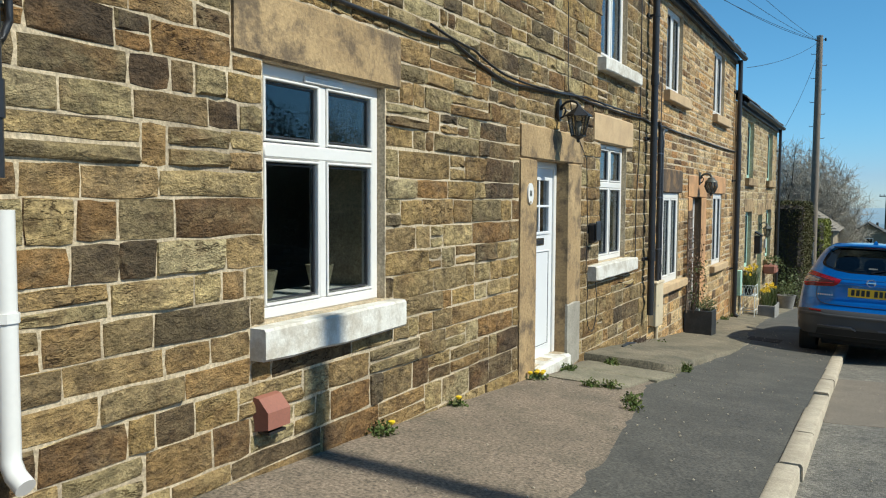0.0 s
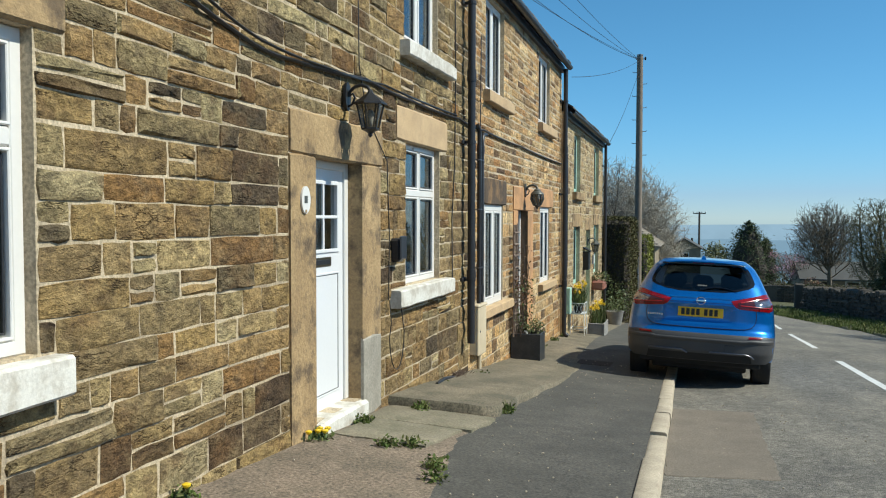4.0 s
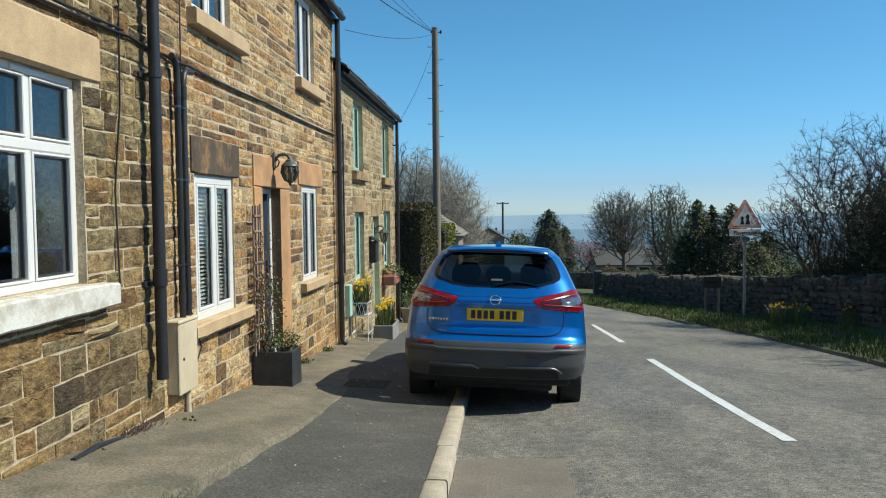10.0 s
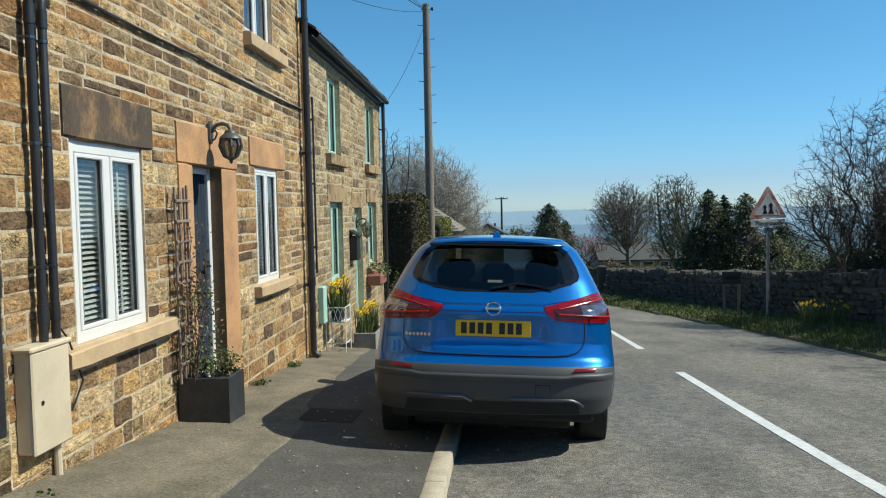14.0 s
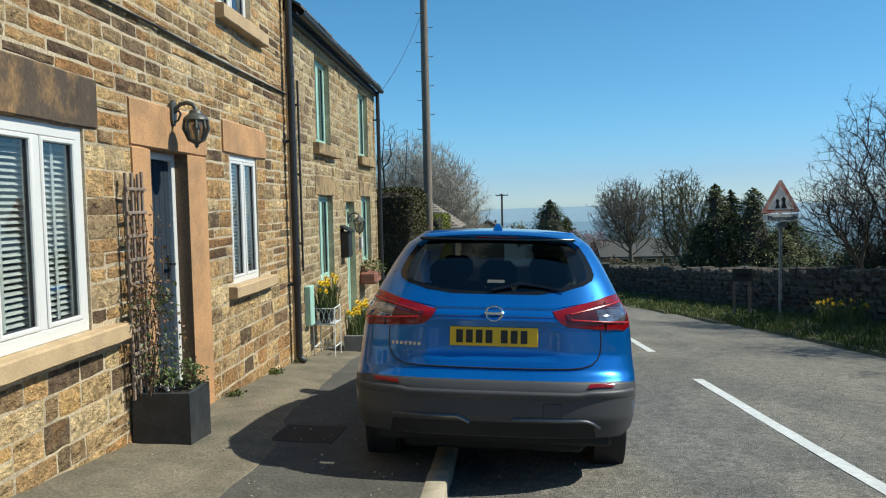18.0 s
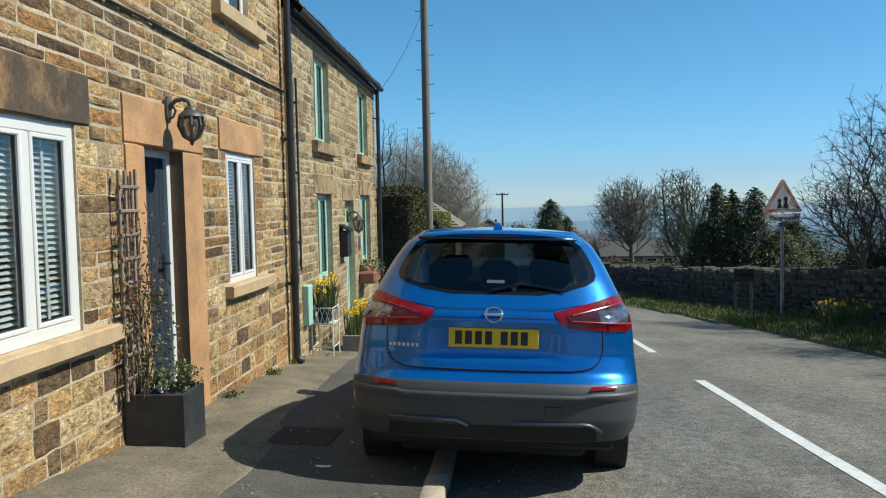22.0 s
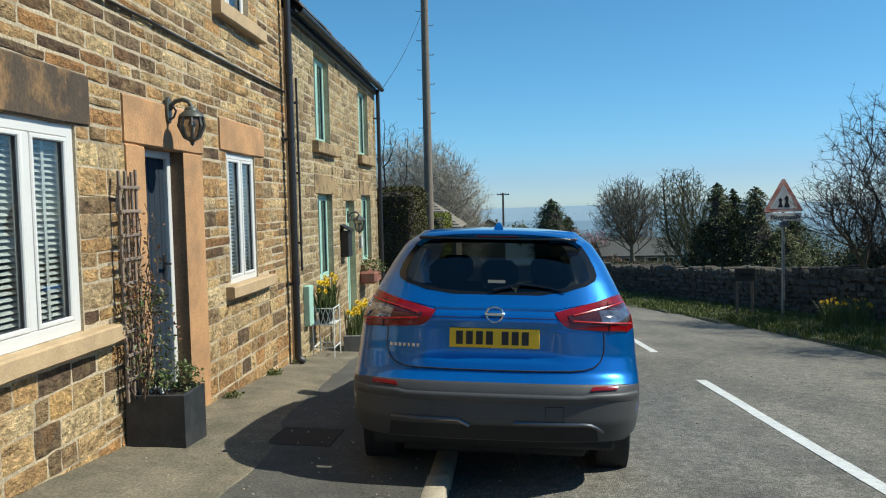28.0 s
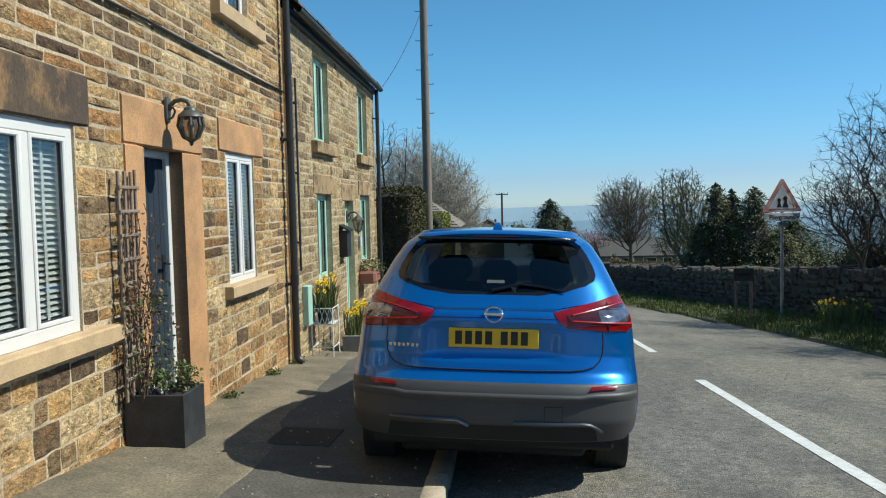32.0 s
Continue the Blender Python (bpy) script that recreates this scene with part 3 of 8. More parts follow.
# ---- cottages ----
def wall_sheet(y0, y1, zb, zt, x0, x1, holes):
    """A wall between two planes with rectangular holes (y0, y1, z0, z1), as one closed mesh."""
    low = min(zb(y0), zb(y1)) - 0.25
    ys_ = sorted({y0, y1, *[c for h in holes for c in h[:2]]})
    zs_ = sorted({low, zt, *[c for h in holes for c in h[2:]]})
    ny, nz = len(ys_) - 1, len(zs_) - 1

    def full(i, k):
        if not (0 <= i < ny and 0 <= k < nz):
            return False
        y, z = (ys_[i] + ys_[i + 1]) / 2, (zs_[k] + zs_[k + 1]) / 2
        return not any(h[0] < y < h[1] and h[2] < z < h[3] for h in holes)

    g = Geo()
    g.v = [(x, y, z) for x in (x0, x1) for y in ys_ for z in zs_]
    at = lambda a, i, k: a * (ny + 1) * (nz + 1) + i * (nz + 1) + k
    for i in range(ny):
        for k in range(nz):
            if full(i, k):
                for a in (0, 1):
                    g.f.append((at(a, i, k), at(a, i + 1, k), at(a, i + 1, k + 1), at(a, i, k + 1)))
                for di, dk, p, q in ((-1, 0, (i, k), (i, k + 1)), (1, 0, (i + 1, k), (i + 1, k + 1)), (0, -1, (i, k), (i + 1, k)), (0, 1, (i, k + 1), (i + 1, k + 1))):
                    if not full(i + di, k + dk):
                        g.f.append((at(0, *p), at(0, *q), at(1, *q), at(1, *p)))
    return g


def block(g, x, y0, y1, z0, z1, out, jit, rough=0.006):
    """One hewn stone with an uneven, bulging face and broken, wandering edges."""
    h, w = z1 - z0, y1 - y0
    j = lambda s: rng.uniform(-s, s)
    c = min(0.014, h * 0.13, w * 0.13)
    cy, cz = (y0 + y1) / 2, (z0 + z1) / 2
    line = [(y0, z0), (y0 + w * 0.35, z0), (y0 + w * 0.68, z0), (y1, z0), (y1, cz), (y1, z1), (y0 + w * 0.66, z1), (y0 + w * 0.33, z1), (y0, z1), (y0, cz)]
    ring0, ring1, ring2 = [], [], []
    for k, (y, z) in enumerate(line):
        y, z = y + j(jit), z + j(jit)
        if k in (0, 3, 5, 8):
            cut = rng.uniform(0.001, 0.008)
            y, z = y + (cy - y) / w * cut, z + (cz - z) / h * cut
        q = c * rng.uniform(0.4, 1.6)
        ring0.append((x, y, z))
        ring1.append((x + out * rng.uniform(0.35, 0.8), y + (cy - y) / w * 0.004, z + (cz - z) / h * 0.004))
        ring2.append((x + max(out + j(rough), 0.0015), y + (cy - y) / w * 2 * q, z + (cz - z) / h * 2 * q))
    mid = (x + max(out + 0.004 + j(rough * 1.3), 0.002), cy + j(w * 0.12), cz + j(h * 0.12))
    n = len(line)
    v = ring0 + ring1 + ring2 + [mid]
    f = []
    for k in range(n):
        m = (k + 1) % n
        f += [(k, m, n + m, n + k), (n + k, n + m, 2 * n + m, 2 * n + k), (2 * n + k, 2 * n + m, 3 * n)]
    g.add(v, f)


def stonework(house, y0, y1, zt, x, blocked, near, heights, lengths, m_one, m_rest, foot, tall=lambda y: 0.85, joint=0.0075):
    """Coursed stones over a wall's face; those inside the stretch near (y0, y1, z0, z1) are parts, 300 at most."""
    rest = Geo()
    zmin = min(foot(y0), foot(y1)) - 0.05
    z = zmin
    stones = []
    while z < zt - 0.03:
        h = min(rng.choice(heights(z)) * rng.uniform(0.92, 1.08), zt - z)
        breaks = sorted({c for b in blocked if b[2] < z + h and b[3] > z for c in b[:2] if y0 < c < y1} | {y1})
        y = y0
        for e in breaks:
            while y < e - 1e-4:
                w = rng.choice(lengths) * rng.uniform(0.7, 1.35) * (0.8 + h * 1.6)
                if e - (y + w) < 0.11:
                    w = e - y
                parts_z = [(z, z + h)]
                if rng.random() < (0.12 if h < 0.17 else tall(y)) and h > 0.13:
                    parts_z = [(z, z + h * 0.48), (z + h * 0.48, z + h)]
                for a, b in parts_z:
                    ym = y + w / 2
                    for q in blocked:
                        if q[0] < ym < q[1]:
                            if q[2] <= a + 1e-4 and q[3] >= b - 1e-4:
                                a = b
                            elif q[2] < b < q[3]:
                                b = min(b, q[2])
                            elif q[2] < a < q[3]:
                                a = max(a, q[3])
                            elif q[2] > a and q[3] < b:
                                b = q[2]
                    if b - a > 0.035 and b > foot(ym) - 0.04:
                        stones.append((y, y + w, a, b))
                y += w
        z += h
    picked = [s for s in stones if near[0] < s[0] and s[1] < near[1] and near[2] < s[2] and s[3] < near[3]]
    picked = set(picked[:300])
    for s in stones:
        gap = rng.uniform(joint * 0.3, joint * 1.5)
        out = (rng.uniform(0.002, 0.008) if rng.random() < 0.8 else rng.uniform(0.01, 0.018)) * (1.0 if y0 < -5 else 0.45)
        if s in picked:
            g = Geo()
            block(g, x, s[0] + gap, s[1] - gap, s[2] + gap, s[3] - gap, out, 0.0055, 0.009 if y0 < -5 else 0.005)
            part("stone", g, m_one, house, smart=35)
        else:
            block(rest, x, s[0] + gap, s[1] - gap, s[2] + gap, s[3] - gap, out, 0.0055, 0.009 if y0 < -5 else 0.005)
    ob = part("rubble_walling", rest, m_rest, house, "coursed weathered gritstone", smart=35)
    tagged(ob, kind="stuff")
    return len(stones)


def bar_frame(g, x0, x1, y0, y1, z0, z1, w, c=0.006):
    """Four bars round an opening."""
    c = min(c, w * 0.3, (x1 - x0) * 0.3)
    rows = []
    for sy, sz in ((0, 0), (1, 0), (1, 1), (0, 1), (0, 0)):
        a = lambda d: (y1 - d) if sy else (y0 + d)
        b = lambda d: (z1 - d) if sz else (z0 + d)
        rows.append([(x0, a(0), b(0)), (x1 - c, a(0), b(0)), (x1, a(c), b(c)), (x1, a(w - c), b(w - c)), (x1 - c, a(w), b(w)), (x0, a(w), b(w)), (x0, a(0), b(0))])
    o = len(g.v)
    for r in rows[:4]:
        g.v.extend(r[:6])
    for i in range(4):
        for k in range(6):
            g.f.append((o + i * 6 + k, o + i * 6 + (k + 1) % 6, o + (i + 1) % 4 * 6 + (k + 1) % 6, o + (i + 1) % 4 * 6 + k))


def window(name, house, y0, y1, z0, z1, m_frame, toplight=0.0, x=0.0, label="", w=0.055, vents=True, sash=0.028):
    """A casement window of two lights, with two top lights where toplight gives their height."""
    ob = new(name)
    ob.parent = house
    ob.matrix_parent_inverse = house.matrix_basis.inverted()
    ob.matrix_basis = pose(x, (y0 + y1) / 2, z0)
    tagged(ob, label)
    g = Geo()
    bar_frame(g, x - 0.07, x, y0, y1, z0, z1, w)
    mid = (y0 + y1) / 2
    zt = z1 - toplight if toplight else z1
    g.box(x - 0.068, x - 0.001, mid - w * 0.5, mid + w * 0.5, z0 + w, z1 - w, 0.006)
    if toplight:
        g.box(x - 0.069, x + 0.004, y0 + w, y1 - w, zt - w * 0.7, zt + w * 0.6, 0.01)
    part("window_frame", g, m_frame, ob, smart=40)
    lights = [(y0 + w, mid - w * 0.5, z0 + w, zt - w * 0.7 if toplight else z1 - w), (mid + w * 0.5, y1 - w, z0 + w, zt - w * 0.7 if toplight else z1 - w)]
    if toplight:
        lights += [(y0 + w, mid - w * 0.5, zt + w * 0.6, z1 - w), (mid + w * 0.5, y1 - w, zt + w * 0.6, z1 - w)]
    for a, b, s, t in lights:
        g = Geo()
        bar_frame(g, x - 0.045, x + 0.006, a + 0.002, b - 0.002, s + 0.002, t - 0.002, sash if not toplight or t < zt else min(sash, 0.02), 0.006)
        part("casement", g, m_frame, ob, smart=40)
        g = Geo()
        g.box(x - 0.026, x - 0.02, a + 0.02, b - 0.02, s + 0.02, t - 0.02)
        pane = part("pane", g, M_PANE, ob)
        pane.visible_shadow = False
        g = Geo()
        bar_frame(g, x - 0.034, x - 0.012, a + 0.024, b - 0.024, s + 0.024, t - 0.024, 0.009)
        part("gasket", g, M_BLACK, ob)
    if toplight and vents:
        g = Geo()
        g.box(x, x + 0.014, mid - 0.16, mid + 0.16, z1 - w * 0.95, z1 - w * 0.35, 0.004)
        part("trickle_vent", g, m_frame, ob)
    return ob


def slab(g, x0, x1, y0, y1, z0, z1, c=0.012, warp=0.006):
    """A worn stone slab, its edges cut and a little uneven."""
    n = max(2, int((y1 - y0) / 0.18))
    j = lambda s: rng.uniform(-s, s)
    rows = []
    for k in range(n + 1):
        y = y0 + (y1 - y0) * k / n
        e = c if k in (0, n) else 0
        a, b, t, u = x0, x1 - e * 0.5 + j(warp * 0.5), z0 + e * 0.4 + j(warp * 0.6), z1 - e * 0.4 + j(warp * 0.5)
        rows.append([(a, y, t), (b - c, y, t), (b, y, t + c), (b, y, u - c), (b - c, y, u), (a, y, u), (a, y, t)])
    g.grid(rows)
    g.f.append(tuple(len(g.v) - 7 * (n + 1) + k for k in range(6)))
    g.f.append(tuple(len(g.v) - 7 + k for k in range(6)))


def foot(y):
    return pave_z(FACE, y)


def down_pipe(house, y, x, z0, z1, r=0.034, m=None, shoe=True, joints=2, name="downpipe"):
    m = m or M_BLACK
    ob = new(name)
    ob.parent = house
    ob.matrix_parent_inverse = house.matrix_basis.inverted()
    ob.matrix_basis = pose(x, y, z0)
    g = Geo()
    pts = [(x, y, z1), (x, y, z0 + 0.12)]
    if shoe:
        pts += [(x, y, z0 + 0.07), (x + 0.025, y, z0 + 0.03), (x + 0.075, y, z0)]
    g.tube(pts, r, 12)
    for k in range(joints):
        zz = z1 + (z0 - z1) * (k + 0.6) / joints
        g.tube([(x, y, zz - 0.06), (x, y, zz + 0.06)], r * 1.22, 12)
    part("pipe", g, m, ob, smart=40)
    for k in range(joints + 1):
        zz = z1 + (z0 - z1) * (k + 0.35) / (joints + 0.9)
        g = Geo()
        g.tube([(x, y, zz - 0.016), (x, y, zz + 0.016)], r * 1.18, 12)
        g.box(FACE - 0.01, x, y - 0.02, y + 0.02, zz - 0.015, zz + 0.015, 0.003)
        g.box(FACE + 0.0, FACE + 0.03, y - r * 2, y + r * 2, zz - 0.02, zz + 0.02, 0.004)
        part("pipe_bracket", g, m, ob)
    return ob


def lantern(at, name, mi, label, crown):
    """A wall lantern on a curled arm, its base on the wall at the given place."""
    x, y, z = at
    ob = thing(name, at, label, "wall lantern", "wall lanterns by the doors")
    g = Geo()
    g.prism([(y + 0.045 * math.cos(a), z - 0.03 + 0.10 * math.sin(a)) for a in [2 * math.pi * k / 14 for k in range(14)]], 0, x, x + 0.022)
    part("back_plate", g, mi, ob, smart=40)
    lx = x + 0.185
    g = Geo()
    g.tube([(x + 0.02, y, z - 0.03), (x + 0.035, y, z + 0.005), (x + 0.07, y, z + 0.035), (x + 0.12, y, z + 0.045), (x + 0.165, y, z + 0.03), (lx, y, z + 0.0)], 0.012 if crown else 0.017, 8)
    g.tube([(x + 0.02, y, z - 0.10), (x + 0.05, y, z - 0.085), (x + 0.07, y, z - 0.04), (x + 0.055, y, z - 0.01), (x + 0.035, y, z - 0.025)], 0.008, 6)
    part("arm", g, mi, ob, smart=50)
    top = z - 0.02
    sides = 6
    g = Geo()
    if crown:
        g.lathe(lx, y, [(0.012, top + 0.03), (0.02, top + 0.012), (0.03, top), (0.115, top - 0.06), (0.118, top - 0.072), (0.10, top - 0.07)], sides)
    else:
        g.lathe(lx, y, [(0.012, top + 0.03), (0.02, top + 0.012), (0.045, top + 0.0), (0.052, top - 0.02), (0.088, top - 0.05), (0.096, top - 0.068), (0.08, top - 0.078)], 16)
    part("roof", g, mi, ob, smart=30)
    g = Geo()
    ra, rb = (0.094, 0.058) if crown else (0.082, 0.055)
    za, zb = (top - 0.07, top - 0.235) if crown else (top - 0.072, top - 0.22)
    n = sides if crown else 8
    for k in range(n):
        a = 2 * math.pi * (k + 0.5) / n
        bulge = [] if crown else [(lx + (ra + 0.012) * math.cos(a), y + (ra + 0.012) * math.sin(a), za - 0.06)]
        g = Geo()
        g.tube([(lx + ra * math.cos(a), y + ra * math.sin(a), za)] + bulge + [(lx + rb * math.cos(a), y + rb * math.sin(a), zb)], 0.006 if crown else 0.011, 5)
        part("cage_bar", g, mi, ob)
    g = Geo()
    prof = [(rb - 0.004, zb + 0.004), (ra - 0.004, za - 0.003)] if crown else [(rb - 0.004, zb + 0.004), (ra + 0.004, za - 0.06), (ra - 0.004, za - 0.003)]
    g.lathe(lx, y, prof, n)
    gl = part("glazing", g, M_LAMPGLASS, ob)
    gl.visible_shadow = False
    g = Geo()
    g.lathe(lx, y, [(0.012, zb + 0.01), (0.02, zb + 0.06), (0.028, zb + 0.1), (0.018, zb + 0.125)], 10)
    part("bulb", g, M_WHITE_SILL, ob, smooth=True)
    g = Geo()
    g.lathe(lx, y, [(rb + 0.006, zb + 0.004), (rb + 0.004, zb - 0.008), (0.03, zb - 0.022), (0.014, zb - 0.035), (0.016, zb - 0.045), (0.003, zb - 0.06)], n)
    part("base", g, mi, ob, smart=30)
    return ob


EAVE = 4.60
END_AB, SPLIT, START = 8.35, 1.95, -14.0
WIN = {  # y0, y1, z0, z1 of the frames
    "w1": (-5.10, -4.07, 1.345, 2.55), "w2": (-0.06, 0.89, 1.28, 2.495), "ua": (-0.10, 0.83, 3.335, 4.46),
    "w3": (2.64, 3.60, 0.80, 2.015), "w4": (6.24, 7.09, 0.80, 2.025), "ub1": (2.68, 3.63, 3.345, 4.46), "ub2": (6.06, 7.07, 3.36, 4.46),
    "c1": (9.72, 10.68, 2.38, 3.58), "c2": (13.15, 14.18, 2.40, 3.60), "c3": (9.72, 10.68, 0.47, 1.67), "c4": (13.2, 14.25, 0.47, 1.68)}
DOOR1 = (-1.79, -1.02, 0.52, 2.25)
DOOR2 = (4.50, 5.20, 0.07, 1.96)
DOORC = (11.72, 12.5, -0.42, 1.58)


def cottage(name, y0, y1, label, wins, doors, extra, near, heights, lengths, m_one, m_rest, face, eave, frame_mat):
    """Walls, roof and openings of one cottage of the row."""
    house = thing(name, (0, (y0 + y1) / 2, foot((y0 + y1) / 2)), label, "cottage", "cottages of the terrace")
    holes = [w for w in wins] + [d for d in doors]
    back = -6.5
    g = wall_sheet(y0, y1, foot, eave, face - 0.45, face, holes)
    part("front_wall", g, M_MORTAR, house, "pale mortar wall behind the stones")
    g = Geo()
    zf = min(foot(y0), foot(y1)) - 0.3
    g.box(back, back + 0.4, y0, y1, zf, eave)
    part("back_wall", g, M_MORTAR, house)
    g = Geo()
    g.box(back + 0.4, face - 0.45, y0 + 0.002, y0 + 0.2, zf, eave)
    part("gable_wall", g, M_ROOM, house)
    g = Geo()
    g.box(back + 0.4, face - 0.45, y1 - 0.2, y1 - 0.002, zf, eave)
    part("gable_wall", g, M_ROOM, house)
    ridge_x, ridge_z = (face + back) / 2, eave + 2.3
    for a in (y0, y1):
        g = Geo()
        g.prism([(back, eave), (face, eave), (ridge_x, ridge_z)], 1, a + 0.003 if a == y0 else a - 0.2, a + 0.2 if a == y0 else a - 0.003)
        part("gable_top", g, M_MORTAR, house)
    g = Geo()
    zfl = max(foot(y0), foot(y1)) + 0.02
    g.box(back + 0.4, face - 0.45, y0 + 0.2, y1 - 0.2, zf, zfl - 0.25)
    g.box(back + 0.4, face - 0.45, y0 + 0.2, y1 - 0.2, zfl + 2.2, zfl + 2.4)
    part("floors", g, M_CARPET, house)
    g = Geo()
    g.box(-2.6, -2.5, y0 + 0.2, y1 - 0.2, zfl - 0.25, eave)
    part("inner_wall", g, M_ROOM, house)
    # roof: battens, then rows of stone slates stepping up
    g = Geo()
    run = face + 0.16 - ridge_x
    slope = (ridge_z + 0.12 - (eave + 0.06)) / run
    g.add([(face + 0.12, y0, eave + 0.03), (face + 0.12, y1, eave + 0.03), (ridge_x, y1, ridge_z + 0.07), (ridge_x, y0, ridge_z + 0.07), (back - 0.15, y0, eave), (back - 0.15, y1, eave)],
          [(0, 1, 2, 3), (3, 2, 5, 4)])
    roof = part("roof", g, M_SLATE, house, "dark stone-slate roof")
    g = Geo()
    for r in range(14):
        u = r * 0.27
        y = y0
        while y < y1 - 0.02:
            w = min(rng.uniform(0.25, 0.5), y1 - y)
            xa, xb = face + 0.17 - u + rng.uniform(-0.012, 0.012), face + 0.17 - u - 0.36
            za, zb = eave + 0.065 + u * slope + rng.uniform(0, 0.008), eave + 0.05 + (u + 0.36) * slope
            t = rng.uniform(0.018, 0.03)
            g.add([(xa, y + 0.004, za), (xa, y + w - 0.004, za), (xb, y + w - 0.004, zb), (xb, y + 0.004, zb),
                   (xa, y + 0.004, za + t), (xa, y + w - 0.004, za + t), (xb, y + w - 0.004, zb + t), (xb, y + 0.004, zb + t)],
                  [(0, 1, 5, 4), (4, 5, 6, 7), (0, 4, 7, 3), (1, 2, 6, 5), (0, 3, 2, 1)])
            y += w
    tagged(part("roof_slate", g, M_SLATE, house), kind="stuff")
    # half-round gutter on brackets
    g = Geo()
    gx, gz, gr = face + 0.155, eave + 0.015, 0.055
    rows = []
    for y in (y0, y1):
        rows.append([(gx + gr * math.cos(a), y, gz + gr * math.sin(a)) for a in [math.pi + math.pi * k / 10 for k in range(11)]] + [(gx + (gr - 0.008) * math.cos(a), y, gz + (gr - 0.008) * math.sin(a)) for a in [2 * math.pi - math.pi * k / 10 for k in range(11)]])
    g.grid(rows)
    g.f.append(tuple(range(22)))
    g.f.append(tuple(range(22, 44)))
    part("gutter", g, M_BLACK, house)
    g = Geo()
    g.box(face, face + 0.06, y0, y1, eave - 0.09, eave + 0.03, 0.004)
    part("fascia", g, M_BLACK, house)
    blocked = [(w[0] - 0.005, w[1] + 0.005, w[2] - 0.005, w[3] + 0.005) for w in holes] + extra
    stonework(house, y0, y1, eave - 0.03, face, blocked, near, heights, lengths, m_one, m_rest, foot, (lambda y: 0.3), 0.0058 if y0 < -5 else 0.0082)
    return house


def surround(house, y0, y1, z0, z1, m, out=0.022, name="lintel", label="", warp=0.005):
    g = Geo()
    if name == "door_jamb":
        y0, y1 = y0 - 0.004, y1 + 0.004
    slab(g, FACE - (0.12 if name == "sill" else 0.27), FACE + out, y0, y1, z0 - (0.004 if name == "lintel" else 0), z1, 0.012, warp)
    return part(name, g, m, house, label, smart=35)


H1 = lambda z: [0.105, 0.125, 0.14, 0.15, 0.165, 0.185]
L1 = [0.15, 0.21, 0.27, 0.36, 0.48]
HB = lambda z: [0.125, 0.145, 0.165, 0.18] if z < 0.75 else ([0.09, 0.11, 0.13, 0.16] if z < 2.2 else [0.07, 0.085, 0.10, 0.12])
HC = lambda z: [0.11, 0.13, 0.15, 0.17, 0.10]
LB = [0.19, 0.25, 0.31, 0.38, 0.46]
x_w1, x_w2, x_ua, x_w3, x_w4, x_b1, x_b2 = (WIN[k] for k in ("w1", "w2", "ua", "w3", "w4", "ub1", "ub2"))
LIN = {"l1": (-5.30, -3.92, 2.555, 2.86), "l2": (-0.30, 1.10, 2.50, 2.78), "d1": (-2.12, -0.62, 2.25, 2.52), "l3": (2.56, 3.76, 2.02, 2.33), "l4": (6.05, 7.40, 2.03, 2.33), "d2": (4.2, 5.62, 1.96, 2.29)}
SILL = {"s1": (-5.20, -3.98, 1.175, 1.335), "s2": (-0.42, 1.12, 1.12, 1.272), "sa": (-0.2, 1.16, 3.195, 3.33), "s3": (2.42, 3.95, 0.685, 0.80), "s4": (6.1, 7.48, 0.68, 0.80), "sb1": (2.56, 3.94, 3.20, 3.34), "sb2": (6.0, 7.42, 3.215, 3.355)}
JAMB = {"j1a": (-2.12, -1.79, foot(-1.95) - 0.05, 2.25), "j1b": (-1.02, -0.66, foot(-0.8), 2.25), "j2a": (4.22, 4.50, foot(4.4) - 0.05, 1.96), "j2b": (5.20, 5.60, foot(5.4) - 0.05, 1.96)}

cottage_a = cottage("cottage", START, SPLIT, "two-storey cottage of dark brown and ochre coursed stone with white windows", [x_w1, x_w2, x_ua, (-8.9, -8.0, 3.37, 4.5), (-4.97, -4.03, 3.37, 4.5)], [DOOR1],
                    [LIN["l1"], LIN["l2"], LIN["d1"], SILL["s1"], SILL["s2"], SILL["sa"], JAMB["j1a"], JAMB["j1b"]], (-6.2, 0.0, 0.6, 2.6), H1, L1, M_STONE_A, M_STONE_A_REST, FACE, EAVE, M_UPVC)
cottage_b = cottage("cottage", SPLIT, END_AB, "two-storey coursed stone cottage with white windows and orange door stones", [x_w3, x_w4, x_b1, x_b2], [DOOR2],
                    [LIN["l3"], LIN["l4"], LIN["d2"], SILL["s3"], SILL["s4"], SILL["sb1"], SILL["sb2"], JAMB["j2a"], JAMB["j2b"]], (1.9, 7.6, -0.1, 2.6), HB, LB, M_STONE, M_STONE_REST, FACE, EAVE, M_UPVC)
FACE_C = 0.15
cottage_c = cottage("cottage", END_AB, 15.1, "lower stone cottage with mint-green windows and door", [WIN[k] for k in ("c1", "c2", "c3", "c4")], [DOORC],
                    [(9.55, 10.85, 1.67, 1.95), (13.05, 14.4, 1.68, 1.95), (9.5, 10.9, 2.22, 2.38), (12.95, 14.4, 2.24, 2.40), (9.5, 10.9, 0.33, 0.47), (12.95, 14.4, 0.33, 0.47), (11.5, 12.7, 1.58, 1.86)],
                    (8.4, 12.6, -0.4, 2.9), HC, [0.2, 0.26, 0.34, 0.4], M_STONE_C, M_STONE_C_REST, FACE_C, 3.80, M_MINT)

